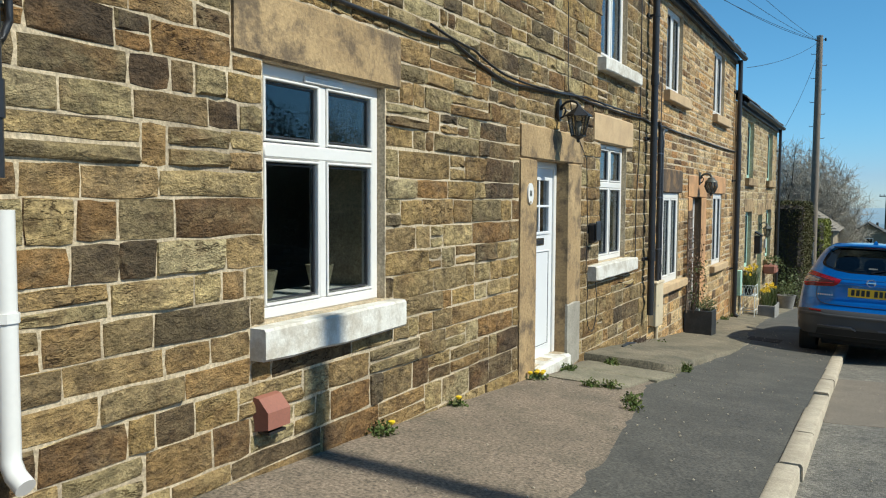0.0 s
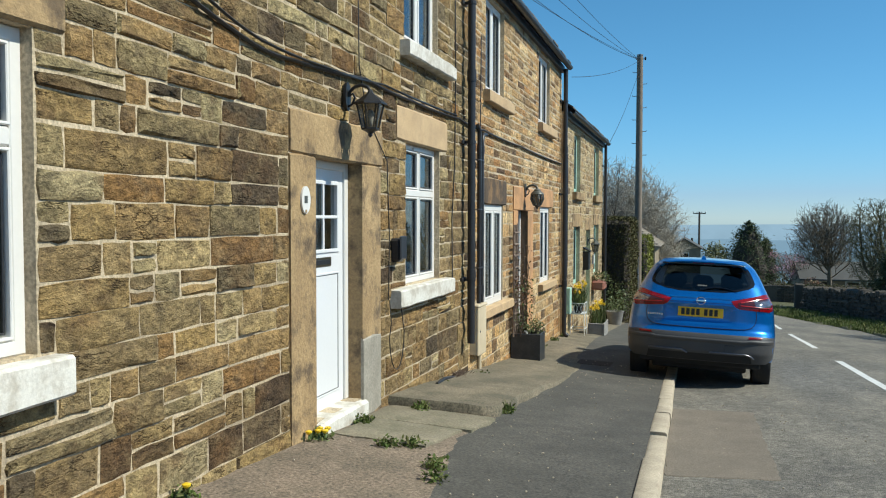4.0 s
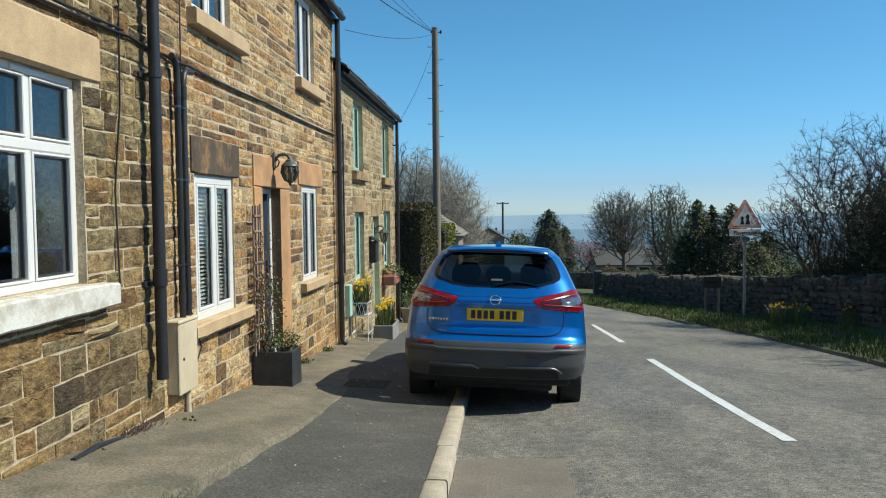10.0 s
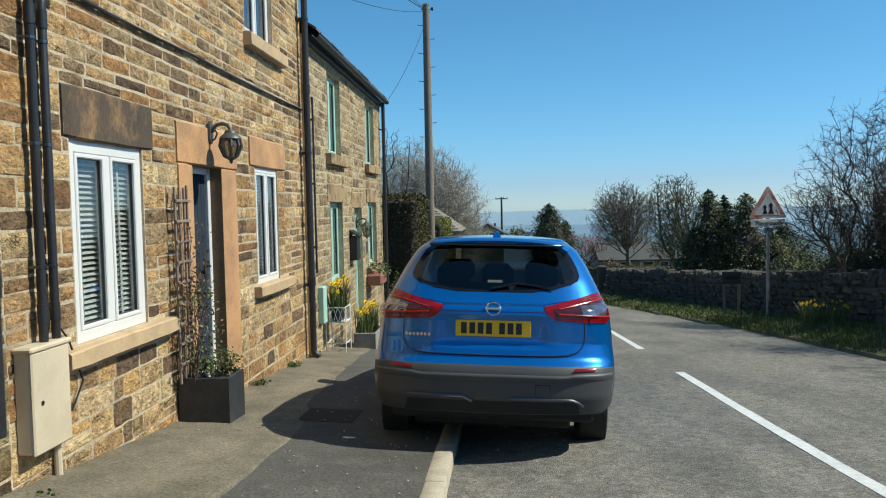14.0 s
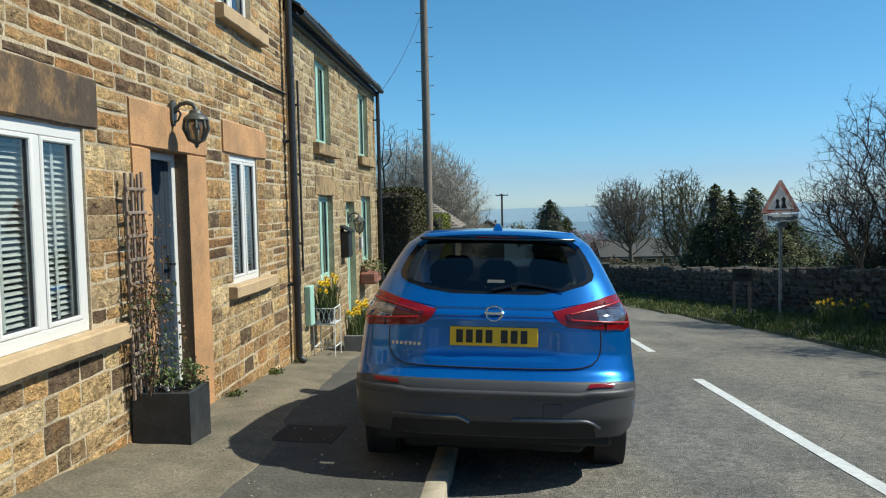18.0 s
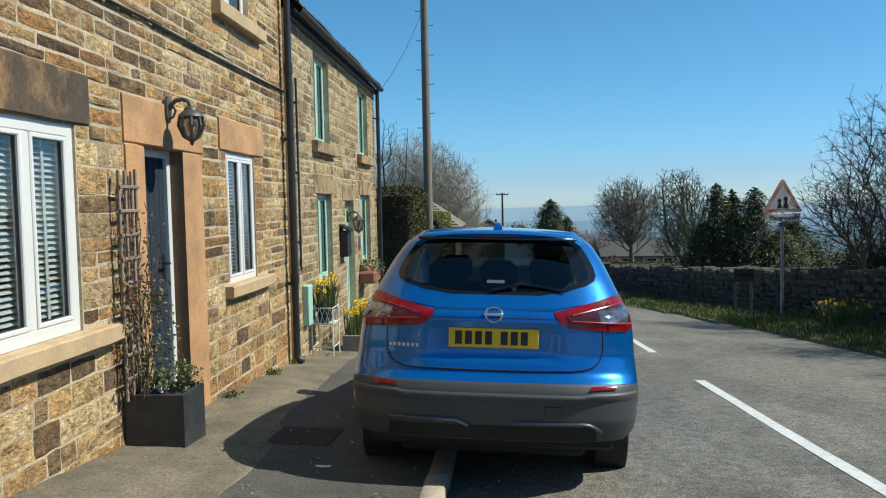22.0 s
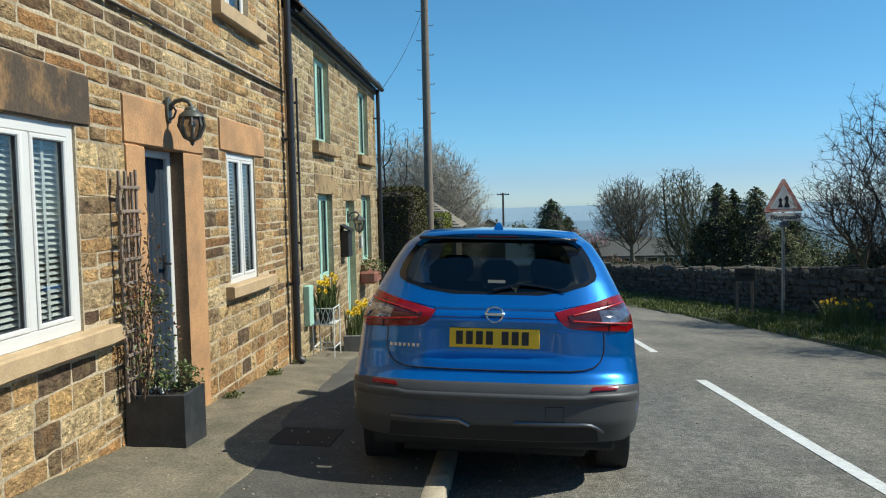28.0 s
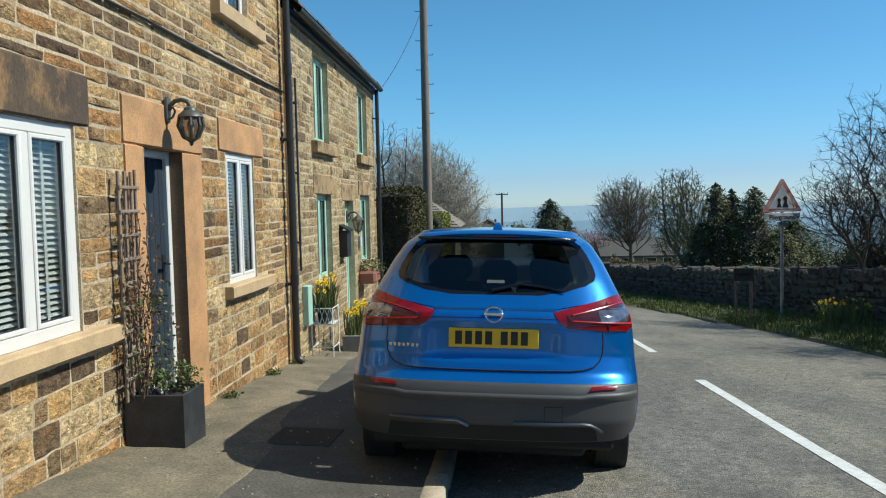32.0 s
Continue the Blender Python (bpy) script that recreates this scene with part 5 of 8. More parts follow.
# underside, wheels
g = Geo()
g.box(-0.70, 0.70, 0.16, 4.0, 0.22, 0.36, 0.02)
g.box(-0.55, 0.55, 0.3, 0.5, 0.15, 0.27, 0.02)
cpart("underbody", g, M_UNDER)
g = Geo()
g.tube([(-0.66, 0.86, 0.22), (-0.2, 0.80, 0.20), (0.2, 0.80, 0.20), (0.66, 0.86, 0.22)], 0.035, 8)
cpart("rear_axle", g, M_UNDER)
for sgn in (-1, 1):
    for s in (0.88, 3.52):
        wheel = thing("wheel")
        wheel.parent = car
        x0, x1, r, zc = sgn * 0.63, sgn * 0.845, 0.342, 0.272
        prof = [(0.22, 0.0), (0.31, 0.01), (0.335, 0.05), (0.342, 0.14), (0.342, 0.5), (0.342, 0.86), (0.335, 0.95), (0.31, 0.99), (0.22, 1.0)]
        g = Geo()
        g.grid([[(x0 + (x1 - x0) * t, s + q * math.cos(2 * math.pi * k / 40), zc + q * math.sin(2 * math.pi * k / 40)) for k in range(41)] for q, t in prof])
        cpart("tyre", g, M_TYRE, wheel, smart=50)
        for t in (0.2, 0.36, 0.5, 0.64, 0.8):
            g = Geo()
            g.grid([[(x0 + (x1 - x0) * (t + d), s + 0.3445 * math.cos(2 * math.pi * k / 40), zc + 0.3445 * math.sin(2 * math.pi * k / 40)) for k in range(41)] for d in (-0.012, 0.012)])
            cpart("tread_groove", g, M_INK, wheel)
        g = Geo()
        for k in range(5):
            a = 2 * math.pi * k / 5
            g.tube([(x1 - sgn * 0.02, s, zc), (x1 - sgn * 0.025, s + 0.22 * math.cos(a), zc + 0.22 * math.sin(a))], [0.04, 0.028], 8)
        g.grid([[(x1 - sgn * d, s + q * math.cos(2 * math.pi * k / 32), zc + q * math.sin(2 * math.pi * k / 32)) for k in range(33)] for q, d in ((0.225, 0.01), (0.21, 0.03), (0.20, 0.14), (0.0, 0.15))])
        cpart("rim", g, M_RIM, wheel)
# inside: floor tub, seats, headrests, glass
g = Geo()
g.box(-0.74, 0.74, 0.5, 3.6, 0.40, 0.52)
g.box(-0.74, 0.74, 0.32, 0.62, 0.52, 1.06, 0.04)
cpart("cabin_floor", g, M_SEAT)
for x, s, z in ((-0.36, 2.0, 0.52), (0.36, 2.0, 0.52), (-0.36, 1.15, 0.52), (0.36, 1.15, 0.52), (0.0, 1.15, 0.52)):
    seat = thing("car_seat")
    seat.parent = car
    w = 0.24 if x else 0.12
    hb = 0.62
    g = Geo()
    g.box(x - w, x + w, s, s + 0.5, z, z + 0.28, 0.06)
    cpart("cushion", g, M_SEAT, seat)
    g = Geo()
    g.box(x - w, x + w, s - 0.10, s + 0.08, z + 0.2, z + hb, 0.06)
    cpart("backrest", g, M_SEAT, seat)
    g = Geo()
    hz = z + hb + (0.01 if s > 1.5 else -0.03)
    g.box(x - 0.13, x + 0.13, s - 0.12, s - 0.01, hz, hz + 0.20, 0.05)
    cpart("headrest", g, M_SEAT, seat)
g = Geo()
g.add([(-0.72, 3.05, 1.02), (0.72, 3.05, 1.02), (0.53, 2.3, 1.48), (-0.53, 2.3, 1.48)], [(0, 1, 2, 3)])
w = cpart("windscreen", g, M_SCREEN)
w.visible_shadow = False
for sgn in (-1, 1):
    g = Geo()
    g.add([(sgn * 0.80, 0.95, 1.05), (sgn * 0.80, 3.0, 1.05), (sgn * 0.625, 2.25, 1.41), (sgn * 0.625, 1.0, 1.41)], [(0, 1, 2, 3)])
    w = cpart("side_window", g, M_TINT)
    w.visible_shadow = False
    g = Geo()
    g.box(sgn * 0.80, sgn * 0.90, 2.70, 2.92, 0.98, 1.12, 0.04)
    cpart("door_mirror", g, M_BLUE)
g = Geo()
g.grid([[(-0.78 + 1.56 * k / 8, s, z - 0.05 * abs(-1 + k / 4) ** 3) for k in range(9)] for s, z in ((3.05, 1.02), (3.6, 0.98), (4.1, 0.86), (4.25, 0.72))])
cpart("bonnet", g, M_BLUE, smart=60)
car.matrix_basis = CAR_POSE

# ---- doors and fittings of the cottages ----
def door_leaf(house, name, y0, y1, z0, z1, x, m_leaf, m_frame, label):
    ob = new(name)
    ob.parent = house
    ob.matrix_parent_inverse = house.matrix_basis.inverted()
    ob.matrix_basis = pose(x, (y0 + y1) / 2, z0)
    tagged(ob, label)
    g = Geo()
    w = 0.06
    g.box(x - 0.06, x + 0.005, y0, y0 + w, z0, z1, 0.006)
    g.box(x - 0.06, x + 0.005, y1 - w, y1, z0, z1, 0.006)
    g.box(x - 0.06, x + 0.004, y0 + w - 0.002, y1 - w + 0.002, z1 - w, z1, 0.006)
    part("door_frame", g, m_frame, ob)
    return ob, (y0 + w, y1 - w, z0, z1 - w)


# white front door: glazed upper light in four panes, letter plate, plain lower panel
d1, (a, b, s, t) = door_leaf(cottage_a, "door", *DOOR1, -0.06, M_DOORWHITE, M_UPVC, "white panelled front door with a four-pane light")
g = Geo()
gx0, gx1, gz0, gz1 = a + 0.1, b - 0.1, t - 0.56, t - 0.1
for q in ((a, gx0, s, t), (gx1, b, s, t), (gx0, gx1, gz1, t), (gx0, gx1, s, gz0)):
    g.box(-0.12, -0.075, *q)
part("leaf", g, M_DOORWHITE, d1)
g = Geo()
bar_frame(g, -0.076, -0.064, gx0 - 0.02, gx1 + 0.02, gz0 - 0.02, gz1 + 0.02, 0.026)
g.box(-0.082, -0.066, (gx0 + gx1) / 2 - 0.011, (gx0 + gx1) / 2 + 0.011, gz0, gz1, 0.003)
g.box(-0.082, -0.067, gx0, gx1, (gz0 + gz1) / 2 - 0.011, (gz0 + gz1) / 2 + 0.011, 0.003)
part("glazing_bars", g, M_DOORWHITE, d1)
for i in (0, 1):
    for k in (0, 1):
        g = Geo()
        ya, za = gx0 + i * (gx1 - gx0) / 2, gz0 + k * (gz1 - gz0) / 2
        g.box(-0.094, -0.09, ya + 0.006, ya + (gx1 - gx0) / 2 - 0.006, za + 0.006, za + (gz1 - gz0) / 2 - 0.006)
        part("pane", g, M_PANE, d1)
g = Geo()
bar_frame(g, -0.076, -0.069, a + 0.07, b - 0.07, s + 0.09, gz0 - 0.16, 0.014, 0.004)
part("panel_moulding", g, M_DOORWHITE, d1)
# thin black outline drawn as the shade inside the panel moulding
g = Geo()
bar_frame(g, -0.0755, -0.0725, a + 0.083, b - 0.083, s + 0.103, gz0 - 0.173, 0.006, 0.001)
part("shadow_groove", g, M_BLACK, d1)
M_BRASS = mat("tarnished brass", (0.20, 0.16, 0.09), (0.12, 0.10, 0.06), 9, 0.4, 0.1, 90, metal=0.9)
ym = (a + b) / 2 - 0.02
lp = part("letter_plate", Geo().box(-0.076, -0.066, ym - 0.14, ym + 0.14, gz0 - 0.115, gz0 - 0.05, 0.005), M_BRASS, d1, "tarnished brass letter plate")
part("flap", Geo().box(-0.068, -0.061, ym - 0.115, ym + 0.115, gz0 - 0.10, gz0 - 0.065, 0.004), M_BLACK, lp)
part("handle", Geo().tube([(-0.075, a + 0.035, s + 0.80), (-0.035, a + 0.035, s + 0.80), (-0.033, a + 0.10, s + 0.80)], 0.009, 8), M_CHROME, d1)
d1.location.x += 0.055
# its cream-painted step and thin mat of paint on the threshold
g = Geo()
slab(g, -0.12, 0.165, DOOR1[0] - 0.005, DOOR1[1] + 0.02, foot(-1.4) - 0.06, DOOR1[2], 0.02, 0.008)
solid("door_step", g, M_WHITE_SILL, "cream-painted worn stone door step with chipped edges", "door step", smart=35)
# oval house plaque, its number left as a bar
g = Geo()
g.prism([(-1.95 + 0.058 * math.cos(2 * math.pi * k / 24), 1.965 + 0.085 * math.sin(2 * math.pi * k / 24)) for k in range(24)], 0, FACE + 0.02, FACE + 0.032)
plq = thing("house_plaque", (FACE, -1.95, 1.965), "oval cream ceramic plaque on the door jamb", "plaque")
part("plate", g, M_UPVC, plq)
part("bar", Geo().box(FACE + 0.032, FACE + 0.034, -1.975, -1.935, 1.945, 1.99), M_IRON2, plq)
part("flower_mark", Geo().box(FACE + 0.032, FACE + 0.034, -1.965, -1.945, 1.885, 1.905), M_LINTEL, plq)
# cement repair at the foot of the jamb
g = Geo()
slab(g, FACE, FACE + 0.028, -1.025, -0.655, foot(-0.8), 0.98, 0.02, 0.012)
part("cement_repair", g, M_CEMENT, cottage_a, "grey cement repair on the door jamb", smart=40)

# grey-blue boarded door
d2, (a, b, s, t) = door_leaf(cottage_b, "door", *DOOR2, 0.0, M_DOORGREY, M_UPVC, "slate-blue boarded door in a white frame")
n = 6
for k in range(n):
    ya, yb = a + (b - a) * k / n, a + (b - a) * (k + 1) / n
    part("board", Geo().box(-0.07, -0.025 + 0.001 * (k % 2), ya + 0.002, yb - 0.002, s, t, 0.006), M_DOORGREY, d2)
part("letter_plate", Geo().box(-0.026, -0.014, a + 0.18, a + 0.42, s + 0.72, s + 0.80, 0.006), M_IRON, d2)
part("handle", Geo().tube([(-0.026, b - 0.07, s + 1.02), (0.025, b - 0.07, s + 1.02), (0.03, b - 0.17, s + 1.03)], 0.011, 8).box(-0.026, -0.014, b - 0.09, b - 0.05, s + 0.9, s + 1.1, 0.006), M_IRON, d2, "black lever handle")
part("latch_pane", Geo().box(-0.026, -0.02, a + 0.06, a + 0.16, s + 1.35, s + 1.6, 0.003), M_GLOSSBLACK, d2)
g = Geo()
slab(g, -0.2, 0.13, DOOR2[0] - 0.02, DOOR2[1] + 0.02, foot(4.9) - 0.08, DOOR2[2] - 0.001, 0.02, 0.008)
solid("door_step", g, M_CONC, "worn grey stone door step", "door step", smart=35)
# mint door
dc, (a, b, s, t) = door_leaf(cottage_c, "door", DOORC[0], DOORC[1], -0.40, DOORC[3], 0.04, M_MINT, M_MINT, "mint-green front door")
part("leaf", Geo().box(-0.02, 0.03, a, b, s, t, 0.004), M_MINT, dc)
part("door_light", Geo().box(0.03, 0.034, a + 0.14, b - 0.14, t - 0.55, t - 0.12), M_GLOSSBLACK, dc)

lantern((FACE + 0.02, -1.33, 2.72), "wall_lantern", M_IRON, "black iron hexagonal wall lantern over the white door", True)
lantern((FACE + 0.02, 4.90, 2.28), "wall_lantern", M_IRON2, "grey-green round wall lantern over the orange door stones", False)
lantern((FACE_C + 0.02, 11.75, 1.36), "wall_lantern", M_IRON2, "bronze wall lantern beside the mint door", True)

# rainwater pipes
down_pipe(cottage_a, 1.70, 0.20, 0.41, EAVE, 0.041, None, False)
down_pipe(cottage_b, 8.22, 0.20, foot(8.2) + 0.02, EAVE - 0.04, 0.041)
down_pipe(cottage_c, 8.60, 0.185, foot(8.6) + 0.98, 3.05, 0.014, None, False)
down_pipe(cottage_c, 14.9, 0.25, foot(14.9) + 0.02, 3.78, 0.038)
down_pipe(cottage_a, -6.395, 0.17, 1.0, 1.88, 0.034, M_UPVC, True, 0)
down_pipe(cottage_a, -6.42, 0.17, 1.86, EAVE, 0.03, M_BLACK, False, 3)

# twin electric conduits rising from the meter box, bent over at the top
for k, (y, top) in enumerate(((2.20, 2.86), (2.32, 2.80))):
    cond = thing("conduit", (0.15, y, 0.9), "black cable conduit clipped up the wall", "conduit", "conduits above the meter box")
    g = Geo()
    pts = [(0.155, y, 0.86), (0.155, y, top - 0.1), (0.155, y + (-0.015 if k == 0 else 0.02), top - 0.04), (0.155, y + (-0.06 if k == 0 else 0.06), top), (0.155, y + (-0.09 if k == 0 else 0.18), top + 0.005)]
    g.tube(pts, 0.024, 10)
    part("tube", g, M_BLACK, cond, smart=50)
    for z in (1.05, 2.62):
        part("coupler", Geo().tube([(0.155, y, z - 0.05), (0.155, y, z + 0.05)], 0.028, 10), M_BLACK, cond, smart=50)
    for z in (1.3, 1.95, 2.5):
        part("clip", Geo().tube([(0.155, y, z - 0.008), (0.155, y, z + 0.008)], 0.0275, 10).box(FACE, 0.155, y - 0.03, y + 0.03, z - 0.007, z + 0.007), M_RIM, cond)
# meter box
M_BOX = mat("cream meter box plastic", (0.62, 0.52, 0.36), (0.55, 0.46, 0.32), 3, 0.55, 0.05, 60, speck=0.04, mid=0.3, mid_col=(0.42, 0.34, 0.22), mid_scale=4)
mb = thing("meter_box", (0.18, 2.1, 0.35), "cream plastic electricity meter box fixed to the wall", "meter box")
part("case", Geo().box(FACE, 0.188, 2.0, 2.36, 0.345, 0.875, 0.01), M_BOX, mb)
part("door", Geo().box(0.186, 0.202, 2.0, 2.36, 0.335, 0.87, 0.008), M_BOX, mb)
part("hood", Geo().box(FACE, 0.212, 1.985, 2.375, 0.868, 0.90, 0.01), M_BOX, mb)
part("lock", Geo().lathe(0.0, 0.0, [(0.012, 0), (0.012, 0.006)], 10), M_RIM, mb).matrix_basis = pose(0.201, 2.08, 0.60, 0, 90, 0)
part("duct", Geo().tube([(0.13, 2.32, 0.35), (0.13, 2.33, foot(2.3) - 0.02)], 0.022, 10), M_BOX, mb)
# small black junction box and loose cables
jb = thing("junction_box", (FACE, -0.38, 1.55), "small black plastic socket box on the wall", "junction box")
part("case", Geo().box(FACE, FACE + 0.09, -0.44, -0.32, 1.50, 1.69, 0.02), M_BLACK, jb)
part("lid", Geo().box(FACE + 0.088, FACE + 0.105, -0.45, -0.31, 1.52, 1.71, 0.012), M_BLACK, jb)


def cable(name, pts, r, label, m=None, sag=0.0, steps=6):
    """A cable through points, a little wavy between them."""
    fine = []
    for p, q in zip(pts, pts[1:]):
        for k in range(steps):
            u = k / steps
            v = [p[i] + (q[i] - p[i]) * u for i in range(3)]
            v[2] -= sag * 4 * u * (1 - u)
            fine.append(tuple(v))
    fine.append(pts[-1])
    return solid(name, Geo().tube(fine, r, 6), m or M_BLACK, label, "cable", smart=60)


cw = FACE + 0.024
cable("wall_cable", [(cw, -7.5, 3.02), (cw, -5.2, 2.96), (cw, -4.0, 2.93), (cw, -3.3, 2.94), (cw, -2.55, 2.80), (cw, -2.1, 2.80), (cw, -1.0, 2.87), (cw, 0.0, 2.85), (cw, 1.5, 2.87), (cw, 2.05, 2.86), (cw, 2.5, 2.86), (cw, 4.6, 2.85), (cw, 8.3, 2.845)], 0.0125, "thick black cable running along the wall", sag=0.012)
cable("wall_cable", [(cw + 0.01, -3.6, 2.99), (cw + 0.012, -3.0, 2.93), (cw + 0.012, -2.5, 2.835), (cw + 0.012, -1.7, 2.83), (cw, -0.6, 2.885), (cw, 1.4, 2.895)], 0.009, "thin black cable strapped beside the thick one", sag=0.01)
cable("wall_cable", [(cw, -1.30, 4.6), (cw, -1.12, 3.6), (cw, -1.1, 2.95), (cw, -0.95, 2.6), (cw, -0.55, 2.3), (cw, -0.5, 1.7), (cw, -0.52, 1.2)], 0.004, "thin brown cable hanging down the wall")
loop = [(cw + 0.01, -0.52, 1.2)] + [(cw + 0.012, -0.36 + 0.17 * math.cos(a) * (1.0 if math.sin(a) < 0 else 0.8), 0.92 + 0.30 * math.sin(a)) for a in [math.pi * 0.9 + 2 * math.pi * k / 14 * 0.85 for k in range(15)]]
cable("loose_cable", loop, 0.004, "loose brown cable looping below the sill", steps=2)
cable("wall_cable", [(cw, 1.32, 4.6), (cw, 1.36, 3.4), (cw, 1.33, 2.4), (cw + 0.005, 1.22, 1.85), (cw, 1.26, 1.2)], 0.006, "thin cable beside the rain pipe")
cable("wall_cable", [(cw, 2.38, 3.9), (cw, 2.36, 2.9), (cw, 2.33, 1.6), (cw, 2.36, 1.0), (cw, 2.5, 0.86), (cw + 0.01, 2.62, 0.6), (cw, 2.5, 0.45)], 0.006, "thin black cable beside the conduits")
cable("ground_pipe", [(0.22, 0.45, foot(0.45) + 0.075), (0.18, 0.8, foot(0.8) + 0.085), (0.17, 1.15, foot(1.15) + 0.06)], 0.018, "short black pipe lying along the wall's foot")

cable("cable_loop", [(cw, -6.42, 2.64), (cw + 0.01, -6.37, 2.62), (cw + 0.012, -6.335, 2.56), (cw + 0.012, -6.335, 2.48), (cw + 0.01, -6.36, 2.42), (cw, -6.42, 2.40)], 0.013, "thick black cable looping out beside the rain pipe", steps=3)

# terracotta flue cowl low on the wall
M_TERRA = mat("terracotta-painted metal", (0.32, 0.13, 0.085), (0.25, 0.10, 0.07), 4, 0.7, 0.1, 80, speck=0.1)
g = Geo()
y0, y1 = -5.185, -5.03
g.add([(FACE, y0, 0.85), (FACE, y1, 0.85), (FACE, y1, 1.01), (FACE, y0, 1.01), (FACE + 0.09, y0, 0.865), (FACE + 0.09, y1, 0.865), (FACE + 0.09, y1, 0.945), (FACE + 0.09, y0, 0.945), (FACE + 0.035, y0, 1.005), (FACE + 0.035, y1, 1.005)],
      [(0, 1, 5, 4), (4, 5, 6, 7), (7, 6, 9, 8), (8, 9, 2, 3), (0, 4, 7, 8, 3), (1, 2, 9, 6, 5)])
fl = thing("vent_cowl", (FACE, -5.10, 0.83), "terracotta-coloured vent cowl fixed low on the wall", "vent")
part("cowl", g, M_TERRA, fl)
# ink-black slab put beneath the cowl as its shade
part("shadow_grille", Geo().box(FACE + 0.01, FACE + 0.08, y0 + 0.02, y1 - 0.02, 0.838, 0.85), M_INK, fl)

# blinds and things behind the panes
for k, (y0, y1, z0, z1) in (("w3", WIN["w3"]), ("w4", WIN["w4"])):
    bl = thing("window_blind", (0.015, (y0 + y1) / 2, z0), "white slatted blind behind the window", "blind", "slatted blinds")
    part("head_rail", Geo().box(-0.015, 0.025, y0 + 0.06, y1 - 0.06, z1 - 0.09, z1 - 0.05, 0.004), M_UPVC, bl)
    n = 30
    for q in range(n):
        z = z0 + 0.08 + (z1 - z0 - 0.19) * q / n
        g = Geo()
        g.add([(-0.003, y0 + 0.07, z + 0.018), (-0.003, y1 - 0.07, z + 0.018), (0.020, y1 - 0.07, z), (0.020, y0 + 0.07, z), (-0.002, y0 + 0.07, z + 0.020), (-0.002, y1 - 0.07, z + 0.020), (0.021, y1 - 0.07, z + 0.002), (0.021, y0 + 0.07, z + 0.002)],
              [(0, 1, 2, 3), (7, 6, 5, 4), (0, 4, 5, 1), (2, 6, 7, 3)])
        part("slat", g, M_UPVC, bl)
    for yt in (y0 + 0.2, y1 - 0.24):
        part("ladder_tape", Geo().box(0.025, 0.027, yt, yt + 0.028, z0 + 0.07, z1 - 0.09), M_UPVC, bl, "white cloth ladder tape")
M_POT = mat("glazed plant pot", (0.35, 0.30, 0.20), (0.22, 0.19, 0.13), 5, 0.4, 0.1, 60)
for y, z in ((-4.82, 1.41), (-4.34, 1.41)):
    g = Geo()
    g.lathe(-0.16, y, [(0.05, z), (0.075, z + 0.12), (0.08, z + 0.14), (0.07, z + 0.14), (0.06, z + 0.10)], 14)
    solid("plant_pot", g, M_POT, "small cream plant pot on the inner sill", "plant pot", "pots on the inner sill", smart=40)
part("inner_sill", Geo().box(-0.34, -0.07, -5.02, -4.0, 1.385, 1.41, 0.004), M_UPVC, cottage_a)
M_CURTAIN = mat("grey curtain cloth", (0.42, 0.42, 0.44), (0.33, 0.33, 0.35), 6, 0.9, 0.2, 80)
for name, sides in (("w2", (0, 1)), ("ua", (0, 1)), ("ub1", (0, 1)), ("ub2", (0, 1)), ("c1", (0, 1)), ("c2", (0, 1)), ("c3", (0,)), ("c4", (1,))):
    y0, y1, z0, z1 = WIN[name]
    for sd in sides:
        a, b = (y0 - 0.05, y0 + 0.2) if sd == 0 else (y1 - 0.2, y1 + 0.05)
        g = Geo()
        g.grid([[(-0.24 + 0.02 * math.sin(k * 1.7), a + (b - a) * k / 14, z) for k in range(15)] for z in (z0 - 0.1, z1 + 0.02)])
        solid("curtain", g, M_CURTAIN, "grey curtain drawn aside behind the window", "curtain", "curtains", smooth=True)

# ---- planting and small things along the footway ----
M_LEAF = mat("green leaves", (0.06, 0.10, 0.025), (0.10, 0.13, 0.035), 6, 0.5, 0.0, 60, ramp=[(0.05, 0.09, 0.02), (0.11, 0.14, 0.04), (0.16, 0.16, 0.06)], by="island")
M_LEAF_RED = mat("reddish leaves", (0.20, 0.075, 0.04), (0.12, 0.08, 0.035), 6, 0.55, 0.0, 60, ramp=[(0.22, 0.07, 0.035), (0.12, 0.10, 0.04), (0.26, 0.12, 0.06)], by="island")
M_TWIG = mat("brown twigs", (0.12, 0.08, 0.055), (0.08, 0.055, 0.04), 9, 0.85, 0.2, 80)
M_YELLOW = mat("yellow petals", (0.78, 0.55, 0.02), (0.72, 0.46, 0.015), 9, 0.5, 0.0, 60, speck=0.05)
M_PLANTER = mat("dark slate-grey planter", (0.022, 0.025, 0.028), (0.032, 0.035, 0.039), 6, 0.5, 0.2, 90, speck=0.2, mid=0.3, mid_col=(0.09, 0.09, 0.09), mid_scale=9)
M_SOIL = mat("potting soil", (0.03, 0.022, 0.016), (0.05, 0.036, 0.026), 20, 0.95, 0.9, 60)
M_TRELLIS = mat("silvered trellis wood", (0.30, 0.225, 0.17), (0.20, 0.15, 0.115), 9, 0.85, 0.4, 80, speck=0.25)
M_GALV_PALE = mat("pale grey painted metal", (0.42, 0.42, 0.41), (0.34, 0.34, 0.33), 5, 0.5, 0.1, 60, speck=0.1)
M_STONEPOT = mat("grey stone trough", (0.30, 0.29, 0.27), (0.2, 0.19, 0.175), 5, 0.9, 0.5, 80)
